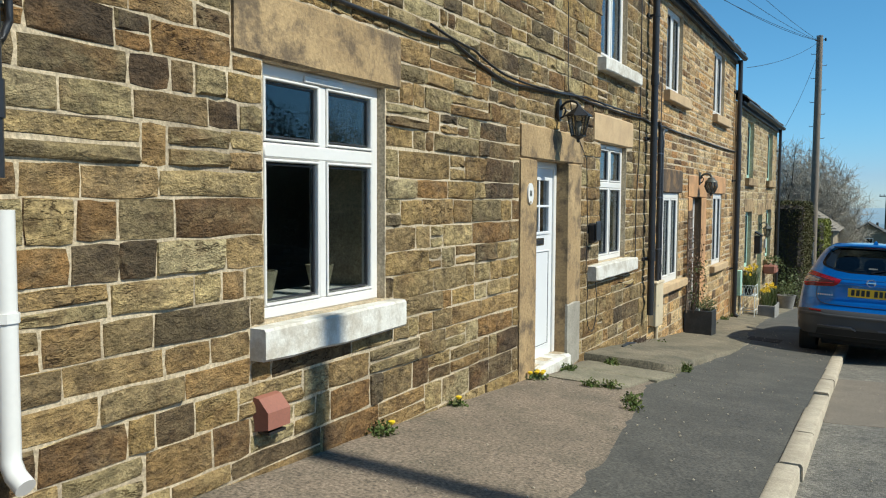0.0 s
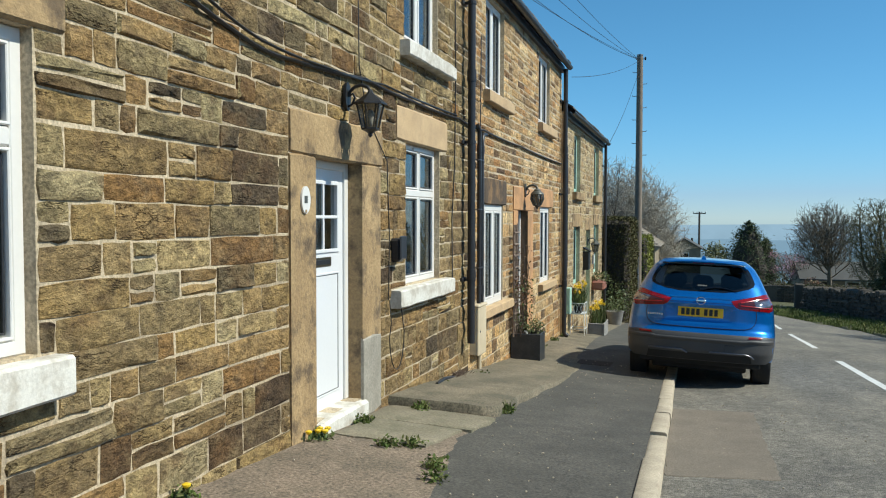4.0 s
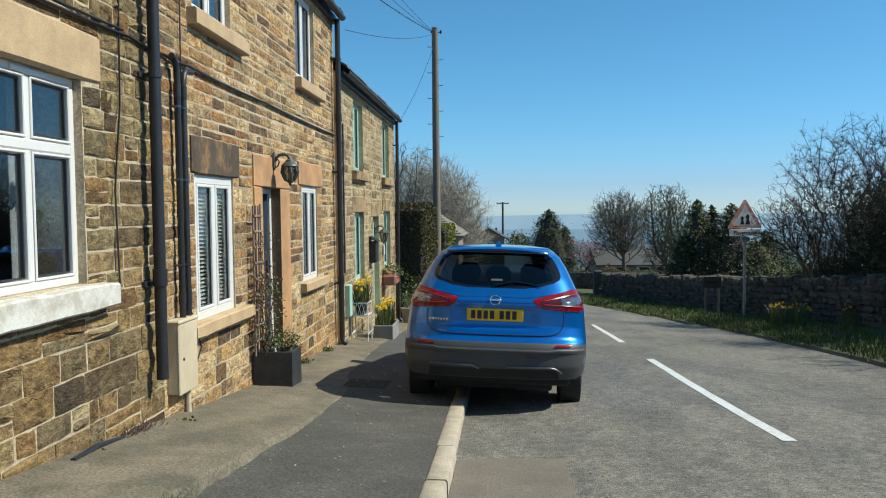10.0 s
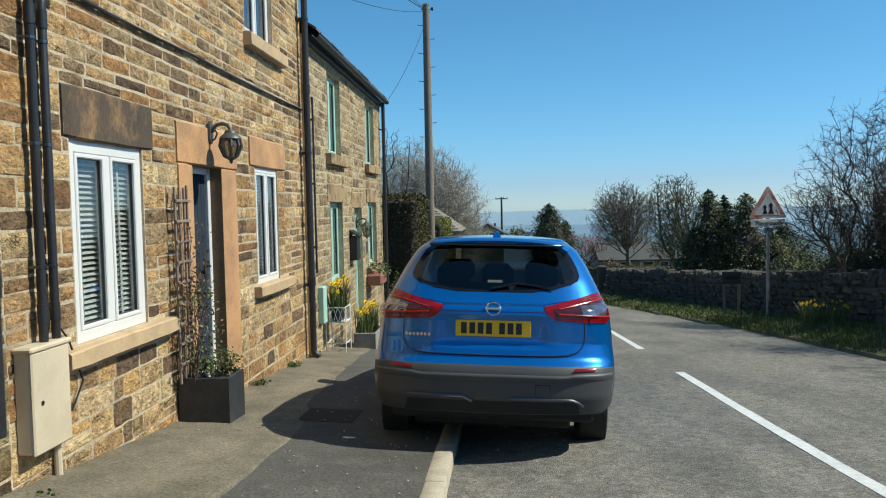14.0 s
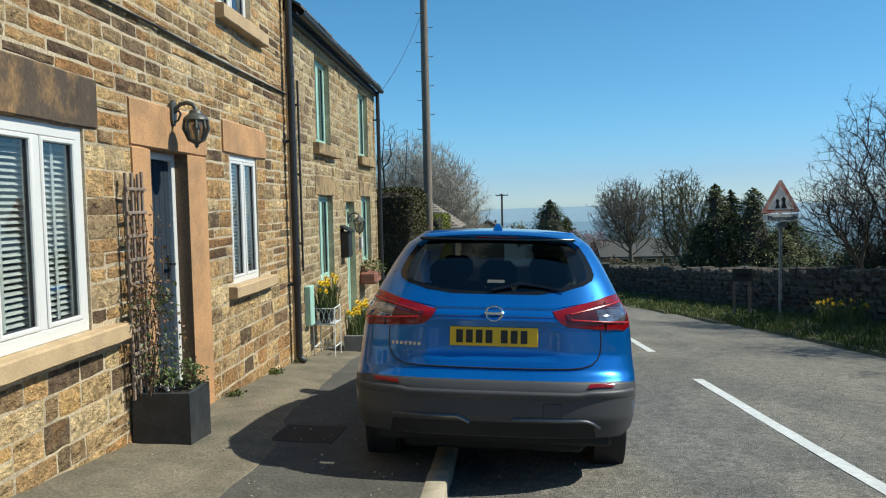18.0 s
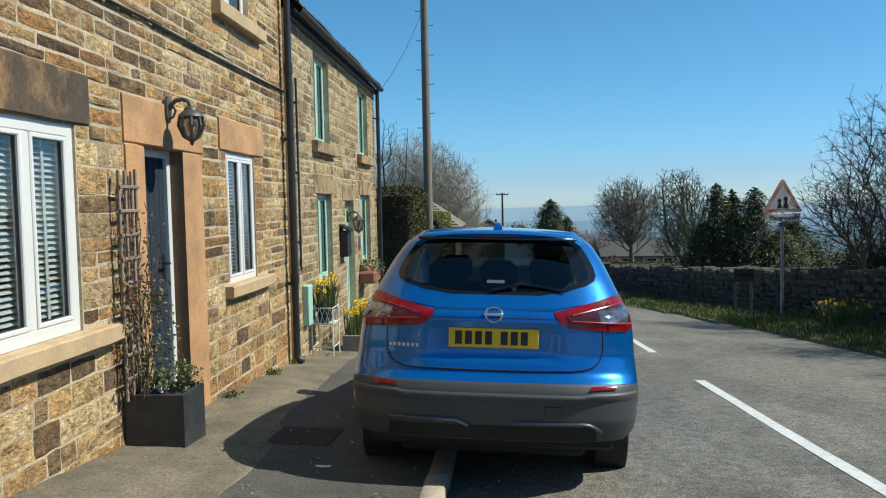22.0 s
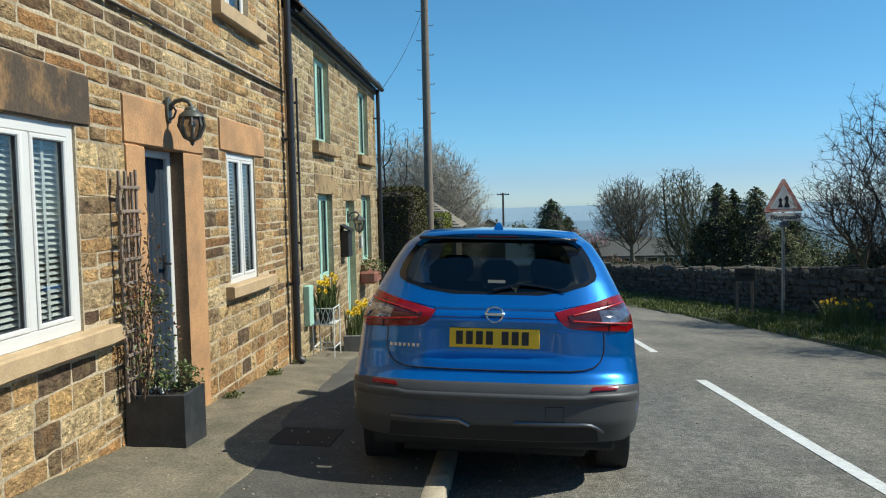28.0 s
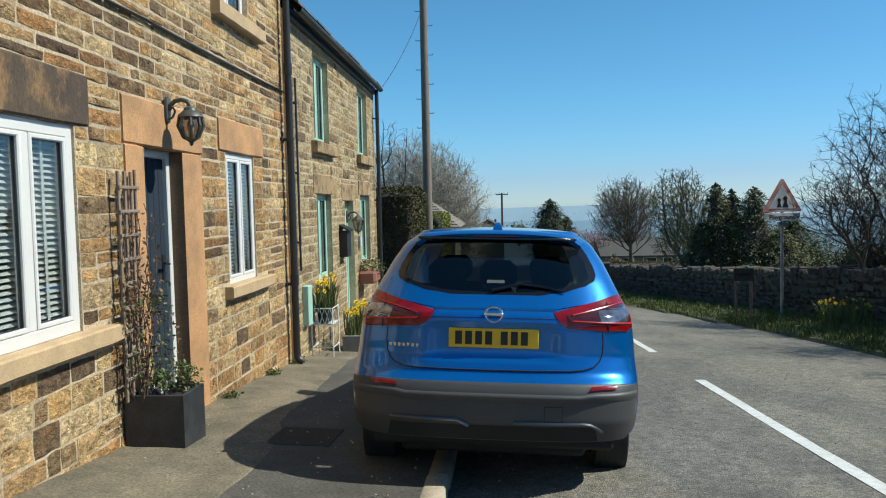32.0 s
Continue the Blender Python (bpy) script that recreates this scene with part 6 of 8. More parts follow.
M_WHITEMETAL = mat("white painted wire", (0.78, 0.78, 0.76), (0.7, 0.7, 0.68), 5, 0.5, 0.1)


def leaves(g, rnd, centre, radius, count, size, squash=1.0, hollow=0.3, long=1.0):
    """Scatters small folded leaves through an uneven round cloud."""
    cx, cy, cz = centre
    for _ in range(count):
        d = Vector((rnd.gauss(0, 1), rnd.gauss(0, 1), rnd.gauss(0, 1))).normalized()
        r = radius * (hollow + (1 - hollow) * rnd.random() ** 0.5) * (1 + 0.35 * noise.noise(d * 2.2 + Vector((cx, cy, cz))))
        p = Vector((cx, cy, cz)) + Vector((d.x * r, d.y * r, d.z * r * squash))
        leaf(g, rnd, p, size * rnd.uniform(0.6, 1.4), long)


def leaf(g, rnd, p, s, long=1.0):
    u = Vector((rnd.gauss(0, 1), rnd.gauss(0, 1), rnd.gauss(0, 1))).normalized()
    w = u.cross(Vector((rnd.gauss(0, 1), rnd.gauss(0, 1), rnd.gauss(0, 1)))).normalized()
    n = u.cross(w)
    g.add([tuple(p), tuple(p + u * s * 0.5 * long + w * s * 0.28 + n * s * 0.08), tuple(p + u * s * long), tuple(p + u * s * 0.5 * long - w * s * 0.28 + n * s * 0.08)], [(0, 1, 2), (0, 2, 3)])


def blades(g, rnd, x, y, z, count, h, spread, w=0.006):
    """A tuft of bent grass blades."""
    for _ in range(count):
        a, r = rnd.uniform(0, 6.283), spread * rnd.random() ** 0.5
        hh = h * rnd.uniform(0.5, 1.2)
        bx, by = x + r * math.cos(a), y + r * math.sin(a)
        lean = rnd.uniform(0.1, 0.7) * hh
        b = rnd.uniform(0, 6.283)
        dx, dy = math.cos(b), math.sin(b)
        g.add([(bx - dy * w, by + dx * w, z), (bx + dy * w, by - dx * w, z), (bx + dx * lean * 0.4 + dy * w * 0.7, by + dy * lean * 0.4 - dx * w * 0.7, z + hh * 0.6), (bx + dx * lean * 0.4 - dy * w * 0.7, by + dy * lean * 0.4 + dx * w * 0.7, z + hh * 0.6), (bx + dx * lean, by + dy * lean, z + hh)],
              [(0, 1, 2, 3), (3, 2, 4)])


def flower(g, p, r, face):
    """A six-petalled daffodil head with a trumpet."""
    f = Vector(face).normalized()
    u = f.cross(Vector((0, 0, 1))).normalized()
    w = u.cross(f)
    p = Vector(p)
    for k in range(6):
        a = math.pi / 3 * k
        d = math.cos(a) * u + math.sin(a) * w
        e = math.cos(a + 1.57) * u + math.sin(a + 1.57) * w
        g.add([tuple(p), tuple(p + d * r * 0.6 + e * r * 0.28), tuple(p + d * r), tuple(p + d * r * 0.6 - e * r * 0.28)], [(0, 1, 2, 3)])
    ring = [[tuple(p + f * h + q * (math.cos(2 * math.pi * k / 8) * u + math.sin(2 * math.pi * k / 8) * w)) for k in range(9)] for h, q in ((0.0, r * 0.3), (r * 0.5, r * 0.3), (r * 0.6, r * 0.4))]
    g.grid(ring)


def daffodils(at, count, h, spread, name, label, seed):
    """A clump of daffodils."""
    rnd = random.Random(seed)
    x, y, z = at
    ob = thing(name, at, label, "daffodils", "daffodil clumps")
    g = Geo()
    blades(g, rnd, x, y, z, count * 16, h * 0.95, spread * 1.2, 0.007)
    heads = []
    for _ in range(count):
        a, r = rnd.uniform(0, 6.283), spread * 1.3 * rnd.random() ** 0.5
        q = (x + r * math.cos(a), y + r * math.sin(a), z + h * rnd.uniform(0.75, 1.1))
        g.tube([(x + r * 0.5 * math.cos(a), y + r * 0.5 * math.sin(a), z), q], 0.004, 4)
        heads.append(q)
    part("leaves", g, M_LEAF, ob)
    for q in heads:
        g = Geo()
        flower(g, q, rnd.uniform(0.035, 0.05), (rnd.uniform(0.3, 1), rnd.uniform(-1, -0.2), rnd.uniform(-0.2, 0.3)))
        part("flower_head", g, M_YELLOW, ob)
    return ob


# square dark planter with a trellis, a leafless climber and small shrubs
zp = foot(4.3) + 0.012
pl = thing("planter", (0.29, 4.3, zp), "square dark slate-grey planter against the wall", "planter")
g = Geo()
x0, x1, y0, y1, zt = 0.122, 0.515, 4.03, 4.40, 0.305
rim = lambda d, z: [(x0 + d, y0 + d, z), (x1 - d, y0 + d, z), (x1 - d, y1 - d, z), (x0 + d, y1 - d, z), (x0 + d, y0 + d, z)]
g.grid([rim(0.03, zp - 0.028), rim(0.004, zp - 0.028), rim(0.0, zp - 0.024), rim(0.0, zt - 0.004), rim(0.004, zt), rim(0.024, zt), rim(0.027, zt - 0.004), rim(0.027, zp + 0.02)])
part("tub", g, M_PLANTER, pl)
part("soil", Geo().box(x0 + 0.02, x1 - 0.02, y0 + 0.02, y1 - 0.02, zp + 0.1, zt - 0.03), M_SOIL, pl)
tr = thing("trellis", (0.16, 4.1, 0.28), "narrow weathered wooden trellis standing in the planter", "trellis")
for y in (3.99, 4.08, 4.17, 4.23):
    part("upright", Geo().box(0.155, 0.172, y - 0.011, y + 0.011, 0.27, 1.78 + rng.uniform(-0.02, 0.02), 0.003), M_TRELLIS, tr)
for k in range(9):
    z = 0.42 + k * 0.155
    part("rung", Geo().box(0.172, 0.186, 3.97, 4.25, z - 0.011, z + 0.011, 0.003), M_TRELLIS, tr)
rnd = random.Random(3)
cl = thing("climber", (0.2, 4.15, 0.28), "thin brown climbing plant with red and green leaves on the trellis", "climbing plant")
g = Geo()
for k in range(11):
    y, x = rnd.uniform(4.02, 4.3), rnd.uniform(0.18, 0.28)
    pts = [(x, y, 0.27)]
    top = rnd.uniform(0.6, 1.1) if k > 3 else rnd.uniform(1.3, 1.7)
    z = 0.27
    while z < top:
        z += rnd.uniform(0.06, 0.12)
        x = min(max(x + rnd.uniform(-0.03, 0.03), 0.17), 0.34)
        y = min(max(y + rnd.uniform(-0.035, 0.03), 3.94), 4.36 if z < 0.8 else 4.25)
        pts.append((x, y, z))
    g.tube(pts, [0.006 * (1 - 0.6 * i / len(pts)) for i in range(len(pts))], 5)
tagged(part("stem", g, M_TWIG, cl), kind="stuff")
g = Geo()
for _ in range(330):
    z = rnd.choice((rnd.uniform(0.7, 1.05), rnd.uniform(0.35, 1.1), rnd.uniform(0.6, 1.15), rnd.uniform(0.9, 1.5)))
    leaf(g, rnd, Vector((rnd.uniform(0.17, 0.36), rnd.uniform(3.92, 4.38 if z < 0.8 else 4.26), z)), rnd.uniform(0.022, 0.045))
part("red_leaves", g, M_LEAF_RED, cl)
g = Geo()
for _ in range(230):
    z = rnd.choice((rnd.uniform(0.8, 1.0), rnd.uniform(0.4, 0.7), rnd.uniform(0.35, 1.0)))
    leaf(g, rnd, Vector((rnd.uniform(0.17, 0.4), rnd.uniform(3.92, 4.4 if z < 0.7 else 4.26), z)), rnd.uniform(0.024, 0.048))
part("green_leaves", g, M_LEAF, cl)
for x, y, r, n in ((0.42, 4.30, 0.12, 300), (0.24, 4.2, 0.08, 120), (0.34, 4.16, 0.07, 90)):
    sh = thing("shrub", (x, y, zt - 0.03), "small leafy evergreen shrub in the dark planter", "shrub", "shrubs in the planter")
    g = Geo()
    for k in range(7):
        a = k * 0.9
        g.tube([(x, y, zt - 0.03), (x + 0.5 * r * math.cos(a), y + 0.5 * r * math.sin(a), zt + r)], 0.003, 4)
    part("stem", g, M_TWIG, sh)
    g = Geo()
    leaves(g, rnd, (x, y, zt + 0.07), r, n, 0.028, 1.0, 0.2)
    part("foliage", g, M_LEAF, sh)
g = Geo()
for k in range(9):
    a = rnd.uniform(0, 6.28)
    cx, cy = 0.20 + rnd.uniform(-0.03, 0.12), 4.25 + rnd.uniform(-0.08, 0.08)
    g.lathe(cx, cy, [(0.004, zt - 0.03), (0.022, zt - 0.02), (0.02, zt + 0.0), (0.006, zt + 0.012)], 7)
tagged(solid("white_pebble_heap", g, M_WHITEMETAL, "heap of white pebbles on the planter's soil", "pebbles", kind="stuff"))

# white wire plant stand with pots, mint cupboard, trough and daffodils by the green-windowed cottage
sz = foot(9.2) + 0.012
st = thing("plant_stand", (0.335, 9.2, sz), "white wire plant stand against the wall", "plant stand")
for x in (0.20, 0.47):
    for y in (9.0, 9.38):
        part("leg", Geo().tube([(x, y, sz - 0.02), (x, y, sz + 0.62)], 0.008, 6), M_WHITEMETAL, st)
for z in (0.12, 0.42, 0.62):
    part("rail", Geo().tube([(0.20, 9.0, sz + z), (0.47, 9.0, sz + z), (0.47, 9.38, sz + z), (0.20, 9.38, sz + z), (0.20, 9.0, sz + z)], 0.007, 6), M_WHITEMETAL, st)
for k in range(5):
    x = 0.20 + 0.067 * k
    part("hoop", Geo().tube([(x - 0.03, 9.0, sz + 0.42), (x + 0.0, 9.0, sz + 0.52), (x + 0.03, 9.0, sz + 0.62)], 0.004, 5).tube([(x + 0.03, 9.0, sz + 0.42), (x, 9.0, sz + 0.52), (x - 0.03, 9.0, sz + 0.62)], 0.004, 5), M_WHITEMETAL, st)
part("shelf", Geo().box(0.205, 0.465, 9.005, 9.375, sz + 0.405, sz + 0.415), M_WHITEMETAL, st)
for y in (9.1, 9.28):
    solid("plant_pot", Geo().lathe(0.335, y, [(0.06, sz + 0.416), (0.085, sz + 0.58), (0.09, sz + 0.60), (0.075, sz + 0.60), (0.07, sz + 0.56)], 14), M_IRON, "dark round plant pot on the wire stand", "plant pot", "pots on the stand", smart=40)
daffodils((0.335, 9.1, sz + 0.57), 7, 0.34, 0.09, "daffodil_clump", "yellow daffodils growing in a pot on the wire stand", 11)
daffodils((0.36, 9.28, sz + 0.57), 9, 0.42, 0.09, "daffodil_clump", "yellow daffodils growing in a pot on the wire stand", 12)
solid("mint_cupboard", Geo().box(FACE_C, 0.235, 8.74, 8.94, foot(8.9) + 0.42, foot(8.9) + 0.92, 0.01), M_MINT, "small mint-green cupboard fixed to the wall", "cupboard")
tz = foot(10) + 0.01
tg = Geo()
for q in ((0.45, 0.48, 9.7, 10.5), (0.75, 0.78, 9.7, 10.5), (0.48, 0.75, 9.7, 9.74), (0.48, 0.75, 10.46, 10.5)):
    tg.box(*q, tz - 0.06, tz + 0.22, 0.006)
trough = thing("stone_trough", (0.6, 10.1, tz), "low grey stone planting trough on the footway", "trough")
part("tub", tg, M_STONEPOT, trough, smart=30)
part("soil", Geo().box(0.47, 0.76, 9.73, 10.47, tz, tz + 0.18), M_SOIL, trough)
for k, (x, y) in enumerate(((0.58, 9.85), (0.66, 10.1), (0.58, 10.32))):
    daffodils((x, y, tz + 0.17), 6, 0.42, 0.10, "daffodil_clump", "yellow daffodils in the stone trough", 20 + k)
pb = thing("post_box", (FACE_C, 11.3, 0.75), "black metal letter box on the cottage wall", "letter box")
part("case", Geo().box(FACE_C, FACE_C + 0.13, 11.18, 11.5, 0.72, 1.12, 0.01), M_IRON, pb)
part("lid", Geo().prism([(FACE_C, 1.2), (FACE_C + 0.16, 1.11), (FACE_C + 0.16, 1.135), (FACE_C, 1.225)], 1, 11.16, 11.52), M_IRON, pb)
nt = thing("notice_case", (FACE_C, 12.9, 0.78), "small pale grey notice case beside the mint door", "notice case")
part("case", Geo().box(FACE_C, FACE_C + 0.05, 12.84, 13.0, 0.76, 0.98, 0.006), M_GALV_PALE, nt)
part("sheet", Geo().box(FACE_C + 0.05, FACE_C + 0.053, 12.86, 12.98, 0.79, 0.95), M_UPVC, nt)
hb = thing("wall_planter", (0.3, 13.0, 0.1), "rusty wall planter with trailing plants", "wall planter")
part("basket", Geo().box(FACE_C, 0.46, 12.75, 13.35, 0.14, 0.36, 0.04), M_TERRA, hb)
g = Geo()
leaves(g, rnd, (0.32, 13.05, 0.42), 0.28, 420, 0.05, 0.6, 0.3)
part("foliage", g, M_LEAF, hb)
g = Geo()
leaves(g, rnd, (0.5, 15.6, -0.35), 0.45, 700, 0.05, 1.1, 0.2)
solid("pot_shrub", g, M_LEAF, "loose green shrub beside the cottage corner", "shrub")
solid("grey_pot", Geo().lathe(0.55, 14.6, [(0.16, foot(14.6) - 0.03), (0.22, foot(14.6) + 0.3), (0.24, foot(14.6) + 0.34), (0.2, foot(14.6) + 0.34), (0.18, foot(14.6) + 0.28)], 16), M_STONEPOT, "large grey stone pot by the wall", "plant pot", smart=40)
g = Geo()
leaves(g, rnd, (0.55, 14.6, foot(14.6) + 0.5), 0.26, 380, 0.045, 0.9, 0.2)
solid("pot_plant", g, M_LEAF, "green bushy plant in the stone pot", "plant", kind="stuff")

# iron cover in the footway
g = Geo().box(0.95, 1.4, 4.3, 4.85, -0.06, 0.004, 0.003)
g.v = [(x, y, pave_z(x, y) + z) for x, y, z in g.v]
solid("manhole_cover", g, M_SOIL, "small dark iron inspection cover in the footway", "manhole cover")

# weeds at the wall's foot and in the joints of the paving
weeds = [(0.22, -1.27, 0.06, 70), (0.40, -0.54, 0.05, 60), (0.98, -0.10, 0.07, 80), (0.61, -1.80, 0.035, 50), (0.75, -1.73, 0.03, 40), (1.02, -2.11, 0.045, 60), (1.10, -2.35, 0.03, 30), (0.16, -4.2, 0.05, 50), (0.15, -3.25, 0.03, 30), (0.14, -1.85, 0.05, 40), (0.2, 0.75, 0.03, 20), (0.17, 7.3, 0.06, 50), (0.18, 8.35, 0.07, 60), (0.2, 5.9, 0.04, 30), (0.3, 1.9, 0.03, 20)]
for x, y, h, n in weeds:
    g = Geo()
    blades(g, rnd, x, y, pave_z(x, y) + 0.01, n // 3, h * 1.3, 0.06, 0.003)
    leaves(g, rnd, (x, y, pave_z(x, y) + 0.03), 0.085, n * 3, 0.03, 0.5, 0.05)
    tagged(solid("weed_tuft", g, M_GRASS, "small green weeds sprouting at the paving's edge", "weeds", "weeds along the wall"), kind="stuff")
for x, y in ((0.14, -1.97), (0.17, -1.9), (0.15, -1.83), (0.19, -1.80), (0.21, -1.88), (0.15, -3.25), (0.17, -4.12)):
    d = thing("dandelion", (x, y, pave_z(x, y)), "yellow dandelion growing at the wall's foot", "dandelion", "dandelions by the wall")
    g = Geo()
    g.tube([(x, y, pave_z(x, y)), (x + 0.01, y, pave_z(x, y) + 0.06)], 0.003, 4)
    leaves(g, rnd, (x, y, pave_z(x, y) + 0.015), 0.05, 16, 0.04, 0.3, 0.2)
    part("stalk", g, M_LEAF, d)
    part("flower", Geo().lathe(x + 0.01, y, [(0.004, pave_z(x, y) + 0.055), (0.02, pave_z(x, y) + 0.068), (0.022, pave_z(x, y) + 0.078), (0.008, pave_z(x, y) + 0.084)], 10), M_YELLOW, d)
# dead weeds in the angle of wall and slab
g = Geo()
for k in range(200):
    x, y = FACE + abs(rnd.gauss(0, 0.04)) + 0.02, rnd.gauss(1.35, 0.12)
    z = foot(y) + 0.05
    g.tube([(x, y, z), (x + rnd.uniform(-0.02, 0.05), y + rnd.uniform(-0.06, 0.06), z + rnd.uniform(0.01, 0.065))], 0.002, 3)
tagged(solid("dead_weeds", g, M_TWIG, "dry brown weeds at the wall's foot", "weeds"), kind="stuff")
# loose grit on the road and the footway
g = Geo()
for k in range(900):
    if k % 3:
        x, y = rnd.uniform(2.3, 7.4), rnd.uniform(-3, 9)
        z = road_z(x, y)
    else:
        x, y = rnd.uniform(0.2, 2.1), rnd.uniform(-5, 6)
        z = pave_z(x, y) + 0.012
    s = rnd.uniform(0.003, 0.009)
    g.lathe(x, y, [(s * 0.7, z - 0.002), (s, z + s * 0.5), (s * 0.5, z + s)], 5)
tagged(solid("loose_grit", g, M_KERB, "scattered loose grit and small stones", "grit"), kind="stuff")

# ---- beyond the cottages ----
M_BARK = mat("grey-brown bark", (0.19, 0.16, 0.12), (0.12, 0.10, 0.075), 6, 0.9, 0.5, 60, speck=0.3, spec=0.2)
M_TWIG_OLIVE = mat("lichened olive twigs", (0.20, 0.185, 0.105), (0.13, 0.12, 0.07), 2, 0.9, 0.0, 60, speck=0.3, spec=0.2)
M_BARK_PALE = mat("pale twig bark", (0.46, 0.42, 0.35), (0.33, 0.30, 0.245), 2, 0.9, 0.0, 60, speck=0.3, spec=0.2)
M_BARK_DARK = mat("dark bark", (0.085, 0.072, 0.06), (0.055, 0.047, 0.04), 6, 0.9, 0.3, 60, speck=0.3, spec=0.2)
M_POLE = mat("weathered pole wood", (0.27, 0.22, 0.17), (0.18, 0.145, 0.11), 3, 0.85, 0.5, 50, speck=0.3, stretch=(1, 1, 0.12), mid=0.4, mid_col=(0.07, 0.055, 0.045), mid_scale=2)
M_HEDGE = mat("clipped hedge leaves", (0.035, 0.05, 0.018), (0.06, 0.065, 0.025), 3, 0.6, 0.0, 60, ramp=[(0.065, 0.062, 0.026), (0.10, 0.098, 0.036), (0.085, 0.066, 0.034), (0.125, 0.11, 0.045)], by="island", spec=0.12)
M_LIME = mat("yellow-green hedge leaves", (0.17, 0.19, 0.035), (0.12, 0.15, 0.03), 3, 0.6, 0.0, 60, ramp=[(0.16, 0.18, 0.03), (0.24, 0.235, 0.05), (0.11, 0.13, 0.03)], by="island", spec=0.15)
M_GOLD = mat("golden shrub leaves", (0.35, 0.22, 0.05), (0.24, 0.15, 0.04), 3, 0.6, 0.0, 60, ramp=[(0.42, 0.27, 0.04), (0.25, 0.17, 0.05), (0.16, 0.12, 0.04)], by="island", spec=0.15)
M_CONIFER = mat("dark conifer needles", (0.022, 0.035, 0.016), (0.035, 0.048, 0.02), 3, 0.7, 0.0, 60, ramp=[(0.07, 0.09, 0.05), (0.115, 0.135, 0.066), (0.09, 0.106, 0.058)], by="island", spec=0.12)
M_CONIFER2 = mat("olive conifer needles", (0.06, 0.075, 0.025), (0.09, 0.09, 0.035), 3, 0.7, 0.0, 60, ramp=[(0.14, 0.155, 0.08), (0.22, 0.225, 0.11), (0.18, 0.178, 0.095), (0.12, 0.136, 0.074)], by="island", spec=0.12)
M_PINK = mat("pink blossom", (0.55, 0.26, 0.30), (0.42, 0.18, 0.22), 3, 0.7, 0.0, 60, ramp=[(0.5, 0.22, 0.27), (0.62, 0.34, 0.38), (0.36, 0.16, 0.18)], by="island")
# dark stone, its colours lowered further for the wall's shaded face
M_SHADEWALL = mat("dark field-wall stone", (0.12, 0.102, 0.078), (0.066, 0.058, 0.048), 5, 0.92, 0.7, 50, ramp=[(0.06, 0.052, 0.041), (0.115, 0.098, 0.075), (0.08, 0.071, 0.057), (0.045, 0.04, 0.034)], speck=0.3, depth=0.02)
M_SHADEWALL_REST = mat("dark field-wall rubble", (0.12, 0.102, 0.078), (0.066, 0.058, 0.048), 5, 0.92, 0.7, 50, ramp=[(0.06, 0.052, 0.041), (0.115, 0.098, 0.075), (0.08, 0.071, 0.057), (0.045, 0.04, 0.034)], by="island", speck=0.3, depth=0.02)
M_GALV = mat("galvanised steel", (0.38, 0.39, 0.40), (0.28, 0.29, 0.30), 8, 0.45, 0.1, 80, metal=0.7)
M_SIGNWHITE = mat("faded white sign face", (0.78, 0.76, 0.72), (0.70, 0.67, 0.62), 3, 0.5, 0.0, 60, mid=0.3, mid_col=(0.55, 0.47, 0.42), mid_scale=5)
M_SIGNRED = mat("faded red sign border", (0.62, 0.13, 0.07), (0.66, 0.36, 0.28), 3.5, 0.5, 0.0, 60, mid=0.6, mid_col=(0.72, 0.60, 0.54), mid_scale=2.2)


